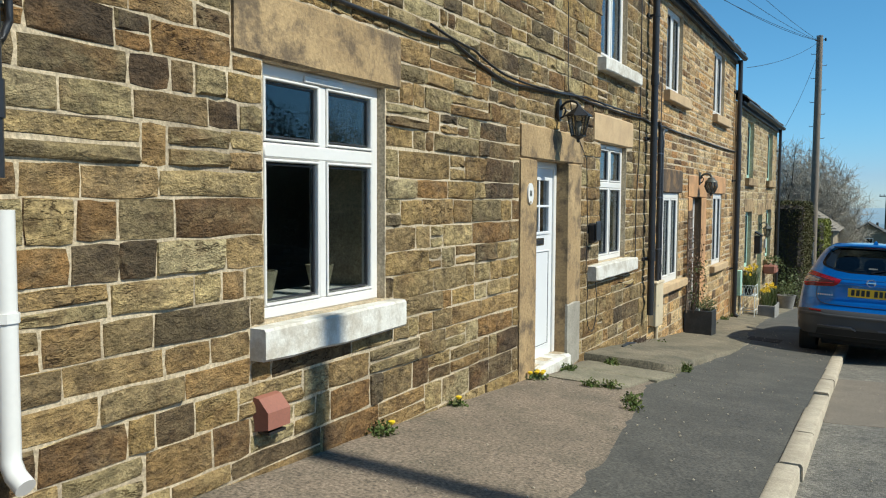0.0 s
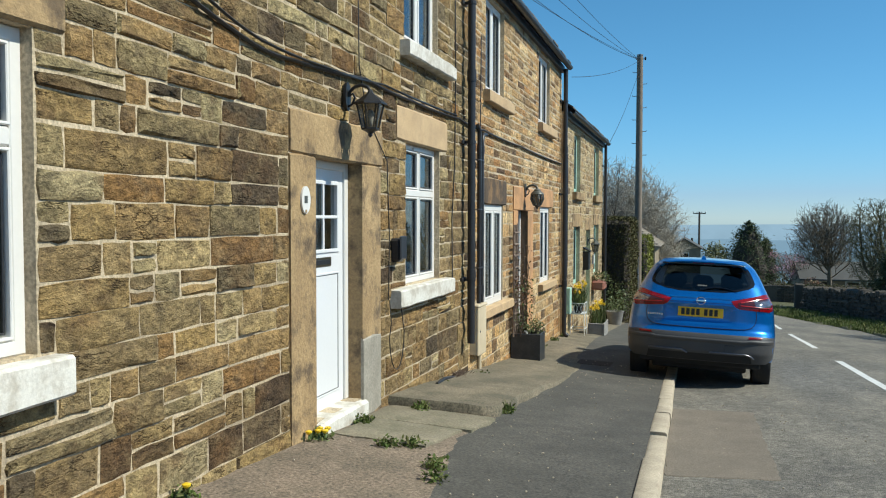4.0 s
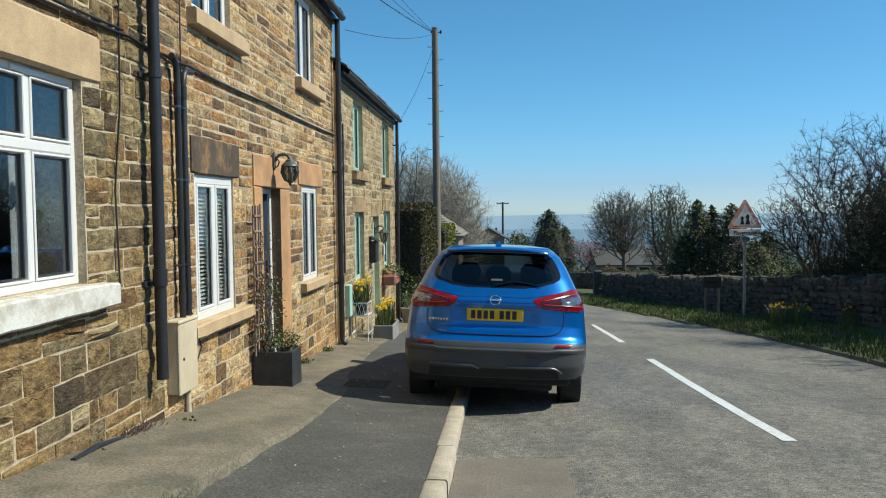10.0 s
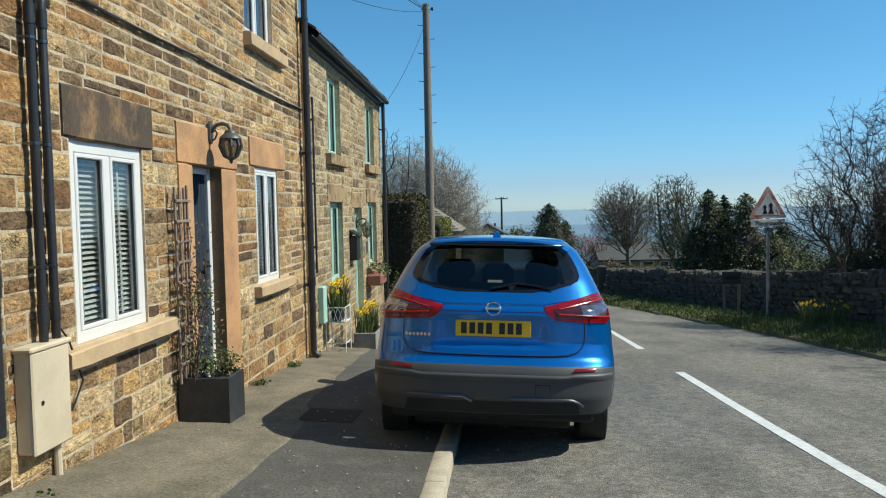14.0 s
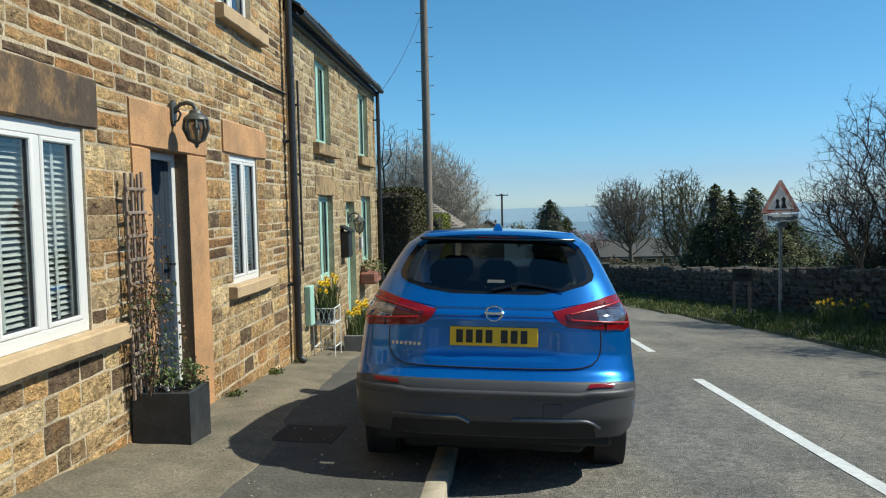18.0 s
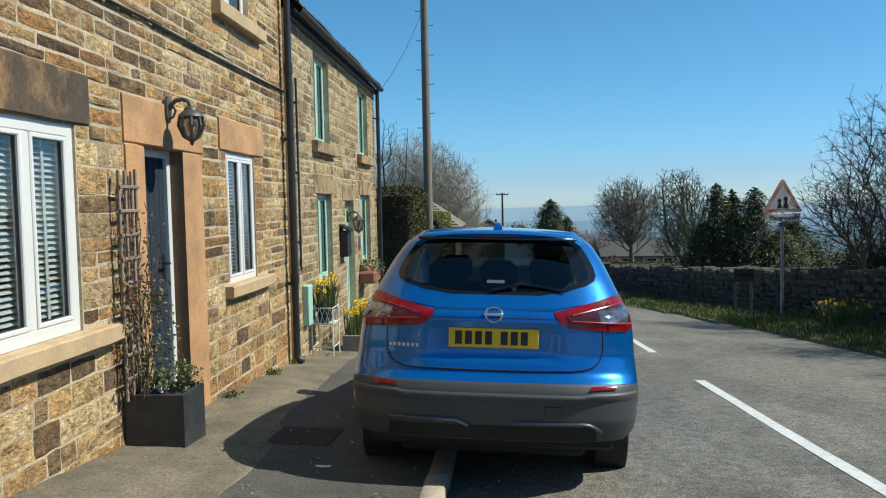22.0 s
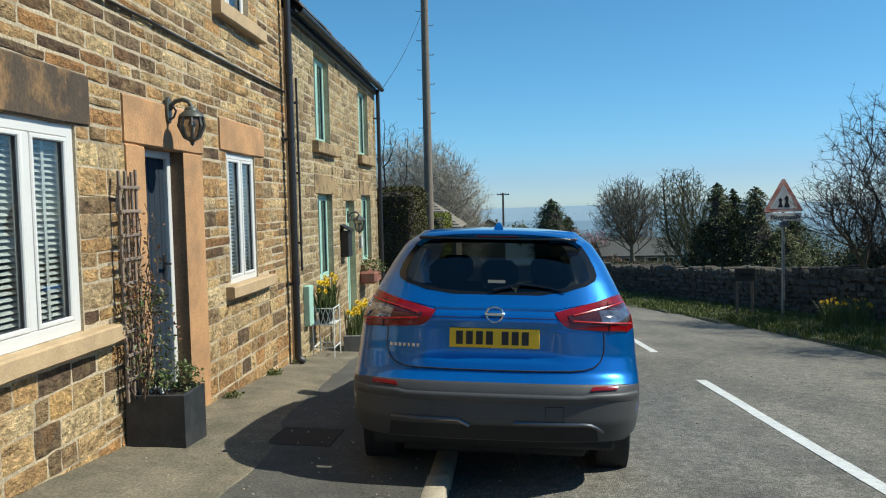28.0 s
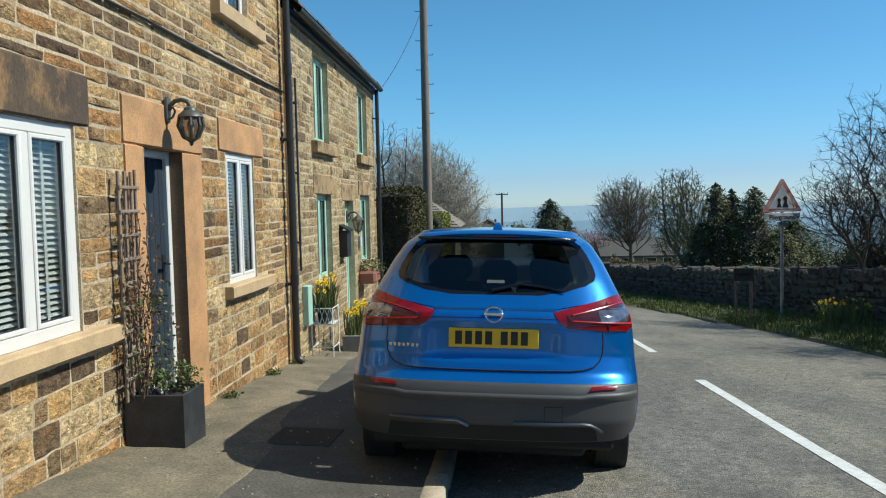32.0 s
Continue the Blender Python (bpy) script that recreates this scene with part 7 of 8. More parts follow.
def branching(seed, base, stems, blobs, tips, balance=0.35, wiggle=0.12, step=0.22, r_tip=0.004, power=0.42, twigs=2, twig_len=0.16, clear=0.4):
    """Limbs that reach out to points strewn through a crown, each joined to the nearest limb; returns thick and thin wood."""
    rnd = np.random.default_rng(seed)
    pts = []
    vol = np.array([b[1][0] * b[1][1] * b[1][2] for b in blobs])
    for c, r in blobs:
        m = max(4, int(tips * r[0] * r[1] * r[2] / vol.sum()))
        d = rnd.normal(size=(m, 3))
        d /= np.linalg.norm(d, axis=1)[:, None]
        pts.append(np.array(c) + d * np.array(r) * (rnd.random((m, 1)) ** 0.42) * (1 + 0.12 * rnd.normal(size=(m, 1))))
    pts = np.concatenate(pts)
    base = np.array(base, float)
    pts = pts[pts[:, 2] > base[2] + clear]
    cap = 60000
    pos, far, par = np.zeros((cap, 3)), np.zeros(cap), [-1]
    pos[0] = base
    n = 1
    kids = [[] for _ in range(cap)]

    def run(a, q):
        nonlocal n
        p = pos[a].copy()
        ln = np.linalg.norm(q - p)
        m = max(1, int(ln / step))
        side = rnd.normal(size=3) * ln * wiggle
        for k in range(1, m + 1):
            u = k / m
            w = p + (q - p) * u + side * math.sin(math.pi * u) + (rnd.normal(size=3) * step * wiggle if k < m else 0)
            w[2] -= 0.10 * ln * math.sin(math.pi * u) * (1 - u)
            pos[n] = w
            far[n] = far[a] + np.linalg.norm(w - pos[a])
            par.append(a)
            kids[a].append(n)
            a = n
            n += 1
        return a

    ends = []
    for q in stems:
        a = 0
        for w in q:
            a = run(a, np.array(w, float))
    order = np.argsort(np.linalg.norm(pts - base, axis=1) + rnd.normal(size=len(pts)) * 0.25)
    for i in order:
        q = pts[i]
        d = np.linalg.norm(pos[1:n] - q, axis=1)
        a = int(np.argmin(d + balance * far[1:n])) + 1
        if n > cap - 80:
            break
        ends.append(run(a, q))
    load = np.zeros(n)
    load[ends] = 1
    for k in range(n - 1, 0, -1):
        if not kids[k] and load[k] == 0:
            load[k] = 1
        load[par[k]] += load[k]
    rad = r_tip * np.maximum(load, 1) ** power
    thick, thin = Geo(), Geo()
    todo = [(0, None)]
    while todo:
        a, back = todo.pop()
        line = ([back] if back is not None else []) + [a]
        while kids[line[-1]]:
            ks = sorted(kids[line[-1]], key=lambda c: -load[c])
            for c in ks[1:]:
                todo.append((c, line[-1]))
            line.append(ks[0])
        rr = [float(rad[c]) for c in line]
        if back is not None:
            rr[0] = rr[1]
        if len(line) > 1:
            bold = rr[0] > r_tip * 7
            (thick if bold else thin).tube([tuple(pos[c]) for c in line], rr, 7 if bold else 3, bold)
    for e in ends:
        d0 = pos[e] - pos[par[e]]
        d0 /= max(np.linalg.norm(d0), 1e-6)
        for _ in range(twigs):
            d = d0 + rnd.normal(size=3) * 0.7
            d *= twig_len * rnd.uniform(0.4, 1.2) / np.linalg.norm(d)
            k = par[e] if rnd.random() < 0.5 else e
            thin.tube([tuple(pos[k]), tuple(pos[k] + d * 0.5 + rnd.normal(size=3) * 0.01), tuple(pos[k] + d)], [r_tip * 0.8, r_tip * 0.7, r_tip * 0.4], 3, False)
    return thick, thin


def bare_tree(name, label, seed, base, stems, blobs, tips, m, m_twig=None, **more):
    ob = thing(name, base, label, "tree")
    a, b = branching(seed, base, stems, blobs, tips, **more)
    part("trunk", a, m, ob, smart=60)
    part("crown", b, m_twig or m, ob)
    return ob


def conifer(name, label, at, h, r, seed, m, count=2600, size=0.22, ragged=0.5, tip=0.12, arms=70, droop=0.25, inner=1.0):
    """An evergreen: a trunk with uneven whorls of drooping arms, each clothed in short sprays."""
    rnd = random.Random(seed)
    ob = thing(name, at, label, "conifer")
    part("trunk", Geo().tube([(at[0], at[1], at[2] - 0.1), (at[0], at[1], at[2] + h * 0.93)], [r * 0.10, 0.02], 7), M_BARK_DARK, ob)
    g = Geo()
    for k in range(arms):
        u = (k + rnd.random()) / arms
        a = k * 2.39996 + rnd.gauss(0, 0.5)
        prof = (1 - u ** (1.0 + 2 * tip)) ** 0.8 * (0.72 + 0.28 * min(1, u * 5)) + 0.03
        ln = r * prof * (1 + ragged * rnd.uniform(-0.45, 0.4))
        z0 = at[2] + 0.06 * h + u * h * 0.93
        d = Vector((math.cos(a), math.sin(a), 0))
        for _ in range(max(6, int(count / arms * (0.35 + 1.1 * prof)))):
            v = rnd.random() ** 0.6
            p = Vector((at[0], at[1], z0)) + d * ln * v + Vector((0, 0, ln * (0.12 * v - droop * 2 * v * v)))
            p += Vector((rnd.gauss(0, 1), rnd.gauss(0, 1), rnd.gauss(0, 0.6))) * ln * 0.15 * (0.4 + v)
            out = (d + Vector((rnd.gauss(0, 0.7), rnd.gauss(0, 0.7), rnd.gauss(0.1, 0.5)))).normalized()
            w = out.cross(Vector((rnd.gauss(0, 0.5), rnd.gauss(0, 0.5), 1))).normalized()
            q = size * rnd.uniform(0.5, 1.3)
            g.add([tuple(p - out * q * 0.5), tuple(p + w * q * 0.26), tuple(p + out * q * 0.75 - Vector((0, 0, rnd.uniform(0, 0.3) * q))), tuple(p - w * q * 0.26)], [(0, 1, 2), (0, 2, 3)])
    part("crown", g, m, ob)
    # solid dark cone added inside the crown to stop it being see-through
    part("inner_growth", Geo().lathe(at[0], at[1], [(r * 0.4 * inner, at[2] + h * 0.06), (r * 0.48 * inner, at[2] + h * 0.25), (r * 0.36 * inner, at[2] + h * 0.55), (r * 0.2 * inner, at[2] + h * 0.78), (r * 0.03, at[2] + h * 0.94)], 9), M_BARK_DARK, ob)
    return ob


def bush(name, label, at, r, seed, m, count, size, squash=0.8, cat="bush"):
    rnd = random.Random(seed)
    ob = thing(name, at, label, cat)
    g = Geo()
    for k in range(9):
        a = k * 0.7 + seed
        g.tube([(at[0], at[1], at[2] - 0.05), (at[0] + 0.3 * r * math.cos(a), at[1] + 0.3 * r * math.sin(a), at[2] + r * squash * 0.7), (at[0] + 0.7 * r * math.cos(a), at[1] + 0.7 * r * math.sin(a), at[2] + r * squash * rnd.uniform(0.9, 1.5))], [0.03, 0.02, 0.008], 5)
    part("stem", g, M_BARK_DARK, ob)
    g = Geo()
    for k in range(7):
        a = rnd.uniform(0, 6.28)
        q = rnd.uniform(0.2, 0.6) * r
        leaves(g, rnd, (at[0] + q * math.cos(a), at[1] + q * math.sin(a), at[2] + r * squash * rnd.uniform(0.5, 1.15)), r * rnd.uniform(0.4, 0.65), count // 7, size, squash, 0.35)
    part("foliage", g, m, ob)
    return ob


def hedge(name, label, x0, x1, y0, y1, z0, z1, seed, m, count, size):
    """A clipped hedge: a woody core clothed in small leaves."""
    rnd = random.Random(seed)
    ob = thing(name, ((x0 + x1) / 2, (y0 + y1) / 2, z0), label, "hedge")
    part("woody_core", Geo().box(x0 + 0.06, x1 - 0.06, y0 + 0.06, y1 - 0.06, z0, z1 - 0.06, 0.12), M_BARK_DARK, ob)
    g = Geo()
    w, d, h = x1 - x0, y1 - y0, z1 - z0
    for _ in range(count):
        f = rnd.random()
        x, y, z = rnd.uniform(x0, x1), rnd.uniform(y0, y1), rnd.uniform(z0, z1)
        k = rnd.choices((0, 1, 2, 3), (w * h * 1.6, d * h, d * h, w * d))[0]
        j = abs(rnd.gauss(0, 0.035))
        if k == 0:
            y = y0 - 0.01 + j
        elif k == 1:
            x = x1 + 0.01 - j
        elif k == 2:
            x = x0 - 0.01 + j
        else:
            z = z1 + 0.01 - j
        # rounded, slightly lumpy shoulders
        over = max(0, (z - (z1 - 0.15))) / 0.15
        x += (x0 + x1 - 2 * x) / w * 0.05 * over
        p = Vector((x, y, z)) + Vector((1, 1, 1)) * 0.05 * noise.noise(Vector((x * 2, y * 2, z * 2)))
        leaf(g, rnd, p, size * rnd.uniform(0.6, 1.4))
    part("foliage", g, m, ob)
    return ob


# roadside poles, steps and wires
def pole(name, at, top, label, steps):
    x, y, z = at
    ob = thing(name, at, label, "utility pole")
    part("post", Geo().tube([(x, y, z - 0.3), (x, y, top)], [0.13, 0.095], 14), M_POLE, ob, smart=50)
    part("cap", Geo().lathe(x, y, [(0.10, top - 0.02), (0.105, top + 0.02), (0.05, top + 0.035)], 14), M_GALV, ob)
    for k in range(steps):
        zz = top - 0.55 - k * 0.38
        sd = 1 if k % 2 else -1
        part("climbing_step", Geo().tube([(x, y, zz), (x + sd * 0.22, y - 0.02, zz), (x + sd * 0.225, y - 0.02, zz + 0.03)], 0.011, 5), M_GALV, ob)
    part("insulator_bracket", Geo().tube([(x - 0.13, y, top - 0.12), (x + 0.16, y, top - 0.12)], 0.018, 6), M_GALV, ob)
    part("insulator", Geo().lathe(x + 0.17, y, [(0.02, top - 0.16), (0.035, top - 0.13), (0.03, top - 0.08), (0.01, top - 0.06)], 8), M_GLOSSBLACK, ob)
    return ob


p1 = pole("utility_pole", (0.76, 20.3, turf_z(0.7, 20.3) - 0.1), 7.1, "weathered wooden utility pole with climbing steps", 9)
part("cable_cover", Geo().box(0.74, 0.80, 20.16, 20.19, -1.5, 0.75, 0.005), M_GALV, p1)
pole("utility_pole", (8.6, -4.56, turf_z(8.6, -4.56)), 10.0, "tall weathered wooden utility pole on the far verge", 12)


def wire(p, q, sag, r=0.006):
    n = 16
    pts = [tuple(p[i] + (q[i] - p[i]) * k / n - (sag * 4 * (k / n) * (1 - k / n) if i == 2 else 0) for i in range(3)) for k in range(n + 1)]
    solid("overhead_wire", Geo().tube(pts, r, 5), M_BLACK, "thin black overhead wire running from the utility pole", "wire", "overhead wires")


TOP = (0.76, 20.3, 6.95)
for q, s in (((-2.6, 0.5, 6.75), 0.35), ((-1.9, 1.2, 6.6), 0.45), ((-1.2, 2.0, 6.5), 0.30), ((-0.9, 2.6, 6.9), 0.25)):
    wire(TOP, q, s)
wire(TOP, (0.28, 8.45, 4.45), 0.14)
wire((0.76, 20.3, 6.7), (0.3, 14.9, 3.75), 0.18, 0.006)

# hedge, shrubs and big bare thicket past the cottages
hedge("clipped_hedge", "tall clipped dark-green hedge past the cottages", -1.4, 0.82, 16.2, 19.2, -1.3, 1.86, 5, M_HEDGE, 22000, 0.065)
hedge("lime_hedge", "rounded yellow-green hedge behind the utility pole", -0.1, 0.86, 25, 29, -2.0, 1.12, 6, M_LIME, 9000, 0.08)
bare_tree("bare_thicket", "broad pale-twigged leafless tree behind the hedge", 4, (-1.5, 45.5, -3.3),
          [[(-1.6, 45.5, -2.2), (-2.3, 45.2, 0.3)], [(-0.9, 45.4, -1.8), (-0.3, 45.1, 0.2)], [(-1.3, 45.8, -1.8), (-1.3, 46.0, 0.9)], [(-0.6, 45.6, -2.0), (0.5, 45.6, -0.7)], [(-2.2, 45.6, -1.8), (-3.5, 45.6, 0.2)]],
          [((-0.7, 45.5, 0.75), (2.75, 2.2, 3.4)), ((-2.1, 45.5, 1.6), (3.1, 2.2, 3.7)), ((0.2, 45.5, -0.6), (1.8, 1.7, 2.1))], 6500, M_BARK_PALE, wiggle=0.05, r_tip=0.0075, power=0.36, twigs=8, twig_len=0.5, step=0.32)
bare_tree("bare_tree", "slim dark leafless tree behind the hedge", 9, (-1.0, 24.5, -1.6), [[(-1.05, 24.5, 0.6), (-1.05, 24.5, 3.0), (-1.0, 24.5, 4.2)], [(-0.75, 24.5, 0.4), (-0.35, 24.5, 2.2), (-0.2, 24.5, 3.9)]],
          [((-0.75, 24.5, 2.6), (0.75, 0.6, 1.9)), ((-0.9, 24.5, 1.0), (0.6, 0.5, 1.2))], 130, M_BARK_DARK, wiggle=0.06, r_tip=0.006, power=0.42, twigs=2, twig_len=0.3, balance=0.6)
bush("golden_shrub", "golden-leaved shrub beside the utility pole", (1.0, 22.2, -1.62), 0.75, 8, M_GOLD, 1500, 0.06, 1.3)


def simple_house(name, label, x0, x1, y0, y1, zb, ze, zr, ridge_x, m_wall, m_roof, windows, chimney=None):
    ob = thing(name, ((x0 + x1) / 2, (y0 + y1) / 2, zb), label, "house")
    part("wall", Geo().box(x0, x1, y0, y1, zb - 1, ze), m_wall, ob)
    g = Geo()
    e = 0.3
    if ridge_x:
        ym = (y0 + y1) / 2
        g.add([(x0 - e, y0 - e, ze - 0.1), (x1 + e, y0 - e, ze - 0.1), (x1 + e, ym, zr), (x0 - e, ym, zr), (x0 - e, y1 + e, ze - 0.1), (x1 + e, y1 + e, ze - 0.1),
               (x0 - e, y0 - e, ze - 0.22), (x1 + e, y0 - e, ze - 0.22), (x1 + e, ym, zr - 0.12), (x0 - e, ym, zr - 0.12)],
              [(0, 1, 2, 3), (3, 2, 5, 4), (0, 1, 7, 6), (1, 2, 8, 7), (0, 3, 9, 6)])
        gb = Geo()
        for x in (x0 + 0.05, x1 - 0.05):
            gb.add([(x, y0, ze), (x, y1, ze), (x, ym, zr - 0.13)], [(0, 1, 2)])
        part("gable", gb, m_wall, ob)
    else:
        xm = (x0 + x1) / 2
        g.add([(x0 - e, y0 - e, ze - 0.1), (x0 - e, y1 + e, ze - 0.1), (xm, y1 + e, zr), (xm, y0 - e, zr), (x1 + e, y0 - e, ze - 0.1), (x1 + e, y1 + e, ze - 0.1),
               (x0 - e, y0 - e, ze - 0.22), (xm, y0 - e, zr - 0.12), (x1 + e, y0 - e, ze - 0.22)],
              [(0, 1, 2, 3), (3, 2, 5, 4), (0, 3, 7, 6), (3, 4, 8, 7)])
        gb = Geo()
        gb.add([(x0, y0 + 0.02, ze - 0.02), (x1, y0 + 0.02, ze - 0.02), (xm, y0 + 0.02, zr - 0.13)], [(0, 1, 2)])
        part("gable", gb, m_wall, ob)
    part("roof", g, m_roof, ob)
    for a, b, s, t in windows:
        wn_ = part("window", Geo().box(a, b, y0 - 0.03, y0 + 0.05, s, t), M_UPVC, ob)
        part("pane", Geo().box(a + 0.08, b - 0.08, y0 - 0.04, y0 - 0.031, s + 0.08, t - 0.08), M_GLOSSBLACK, wn_)
    if chimney:
        a, b, h = chimney
        part("chimney", Geo().box(a, a + 0.6, b, b + 0.6, ze, h, 0.02), m_wall, ob)
    return ob


M_TILE = mat("grey-brown roof tile", (0.085, 0.082, 0.072), (0.06, 0.057, 0.05), 0.8, 0.85, 0.3, 20, speck=0.25)
M_FARSTONE = mat("far stone wall", (0.30, 0.24, 0.16), (0.2, 0.16, 0.11), 1.5, 0.9, 0.3, 12, speck=0.3)
simple_house("bungalow", "low stone bungalow with a grey tiled roof", 10.4, 15.6, 58, 65, -5.0, -2.5, -1.45, True, M_FARSTONE, M_TILE, [(11.2, 12.2, -3.5, -2.72), (13.2, 14.2, -3.5, -2.72), (14.6, 15.3, -3.6, -2.72)])
simple_house("stone_house", "far stone house with a dark gabled roof", 0.0, 3.4, 85, 93, -5.5, -1.4, -0.35, False, M_FARSTONE, M_TILE, [(1.2, 2.2, -2.9, -1.9)], (-0.1, 88, 0.1))
M_TILE_PALE = mat("weathered pale roof tile", (0.24, 0.205, 0.16), (0.17, 0.145, 0.115), 2, 0.85, 0.3, 20, speck=0.25)
rh = thing("roadside_house", (-3.4, 41.5, -3), "stone house with a hipped tiled roof half hidden by the thicket", "house")
part("wall", Geo().box(-7.4, 0.55, 38.1, 44.9, -4, 0.42), M_FARSTONE, rh)
g = Geo()
ring = lambda u, d: [(-7.7 + 2.3 * u, 37.8 + 3.6 * u, 0.32 + 1.5 * u + d), (0.85 - 2.0 * u, 37.8 + 3.6 * u, 0.32 + 1.5 * u + d), (0.85 - 2.0 * u, 45.2 - 3.6 * u, 0.32 + 1.5 * u + d), (-7.7 + 2.3 * u, 45.2 - 3.6 * u, 0.32 + 1.5 * u + d), (-7.7 + 2.3 * u, 37.8 + 3.6 * u, 0.32 + 1.5 * u + d)]
g.grid([ring(k / 12, d) for k in range(12) for d in (0.0, 0.04)] + [ring(1.0, 0.0)])
part("roof", g, M_TILE_PALE, rh, "courses of weathered pale tiles")
wn_ = part("window", Geo().box(-2.2, -1.2, 38.05, 38.12, -1.6, -0.6), M_UPVC, rh)
part("pane", Geo().box(-2.1, -1.3, 38.04, 38.051, -1.5, -0.7), M_GLOSSBLACK, wn_)
bush("olive_bush", "far round olive-green bush in the field", (4.7, 74, -2.6), 1.8, 31, M_CONIFER2, 900, 0.22)
conifer("dark_conifer", "dark dense rounded conifer", (7.35, 70, -4.2), 5.9, 2.0, 41, M_CONIFER, 14000, 0.16, 0.25, 0.6, 200, 0.05, 1.7)
conifer("dark_conifer", "smaller dark conifer beside the tall one", (8.85, 71, -4.2), 4.3, 1.25, 42, M_CONIFER, 7000, 0.16, 0.25, 0.6, 110, 0.05, 1.7)
# blossom tree
bt = bare_tree("blossom_tree", "small tree in pink blossom", 13, (9.7, 60, -4.3), [[(9.7, 60, -3.2)], [(9.3, 60, -2.6)]], [((9.6, 60, -1.7), (1.7, 1.3, 1.2))], 420, M_BARK, wiggle=0.15, r_tip=0.008)
rnd = random.Random(17)
g = Geo()
for k in range(26):
    a, q = rnd.uniform(0, 6.28), rnd.uniform(0.2, 1.5)
    leaves(g, rnd, (9.6 + q * math.cos(a), 60 + q * math.sin(a), -1.7 + rnd.uniform(-0.9, 0.9)), 0.45, 55, 0.09, 0.8, 0.1)
part("blossom", g, M_PINK, bt)
bush("russet_bush", "low russet twiggy bush", (11.2, 57, -4.2), 1.4, 33, M_LEAF_RED, 700, 0.12)

bare_tree("bare_tree", "round-crowned leafless tree in the field", 21, (10.2, 45, -2.9), [[(10.15, 45, -1.1), (10.1, 45, 0.6)], [(10.15, 45, -1.2), (9.3, 45, 0.2)], [(10.15, 45, -1.1), (10.9, 45, 0.3)]],
          [((9.95, 45, 0.75), (1.9, 1.7, 1.95))], 3000, M_BARK, wiggle=0.035, r_tip=0.006, power=0.40, twigs=4, twig_len=0.3, balance=0.6, clear=2.0)
bare_tree("bare_tree", "leafless many-stemmed tree with lichened twigs behind the wall", 23, (10.9, 34.5, -2.4), [[(10.5, 34.5, -1.0), (9.9, 34.5, 0.6), (9.8, 34.5, 1.8)], [(10.8, 34.4, -1.0), (10.5, 34.4, 1.0), (10.7, 34.4, 2.3)], [(11.1, 34.5, -1.1), (11.4, 34.5, 0.5), (11.6, 34.5, 1.6)], [(10.7, 34.6, -1.2), (10.1, 34.7, -0.2)], [(11.2, 34.6, -1.2), (11.0, 34.6, 0.6)]],
          [((10.5, 34.5, 1.2), (1.35, 1.1, 1.6)), ((10.6, 34.5, -0.2), (1.3, 1.0, 1.1))], 2600, M_BARK, M_TWIG_OLIVE, wiggle=0.10, r_tip=0.0065, power=0.4, twigs=4, twig_len=0.17)
for k, (x, y, h, r, m, fall) in enumerate(((10.25, 27.6, 4.1, 0.95, M_CONIFER2, 0.25), (10.95, 28.2, 3.95, 0.75, M_CONIFER, 0.2), (11.4, 27.2, 3.95, 1.15, M_CONIFER2, 0.3), (12.1, 26.6, 2.5, 1.1, M_CONIFER2, 0.3), (9.75, 27.4, 2.7, 0.8, M_CONIFER, 0.2), (13.1, 28.5, 3.0, 1.3, M_CONIFER, 0.2))):
    conifer("evergreen", "ragged dark evergreen with olive sunlit tips behind the stone wall", (x, y, turf_z(x, y) - 0.1), h, r, 50 + k, m, 13000, 0.085, 0.6, 0.75, 170, fall * 0.5, 1.35)
for k, (x, y, r) in enumerate(((14.6, 33, 1.2), (16.2, 34, 1.4), (17.9, 33, 1.3), (13.4, 36, 1.1))):
    bush("olive_bush", "rounded olive-brown bush beyond the stone wall", (x, y, turf_z(x, y) - 0.1), r, 130 + k, M_HEDGE, 2600, 0.10, 1.15)
# scrub behind the wall, which shades the verge
bare_tree("hawthorn", "leaning leafless hawthorn reaching over the stone wall", 61, (10.35, 15.9, turf_z(10.35, 15.9) - 0.05), [[(9.9, 15.8, 0.2), (9.35, 15.7, 0.9)], [(10.0, 15.8, 0.1), (9.7, 15.8, 1.3)]],
          [((9.4, 15.7, 1.3), (0.85, 0.8, 0.7)), ((10.0, 15.8, 0.9), (0.7, 0.6, 0.7))], 1200, M_BARK, M_BARK_DARK, wiggle=0.09, r_tip=0.003, power=0.42, twigs=3, twig_len=0.11)
for k, (x, y, h, w, tips) in enumerate(((11.3, 16.6, 5.0, 1.7, 2300), (12.6, 18.6, 4.4, 1.6, 900), (12.4, 14.0, 5.6, 2.0, 1500), (11.9, 11.0, 5.4, 1.9, 800), (11.9, 7.6, 5.2, 1.9, 800), (12.2, 4.4, 5.2, 1.9, 600))):
    z = turf_z(x, y) - 0.05
    bare_tree("hawthorn", "tangled leafless hawthorn behind the stone wall", 62 + k, (x, y, z), [[(x - 0.3, y, z + 1.0), (x - 0.7, y, z + h * 0.5)], [(x + 0.2, y, z + 0.9), (x + 0.3, y, z + h * 0.55)], [(x, y + 0.2, z + 1.2), (x - 0.1, y + 0.4, z + h * 0.6)]],
              [((x - 0.1, y, z + h * 0.62), (w, w * 0.9, h * 0.38)), ((x, y, z + h * 0.35), (w * 0.7, w * 0.7, h * 0.25))], tips, M_BARK_DARK, M_BARK_DARK, wiggle=0.09, r_tip=0.0036, power=0.37, twigs=6, twig_len=0.17, clear=1.0)
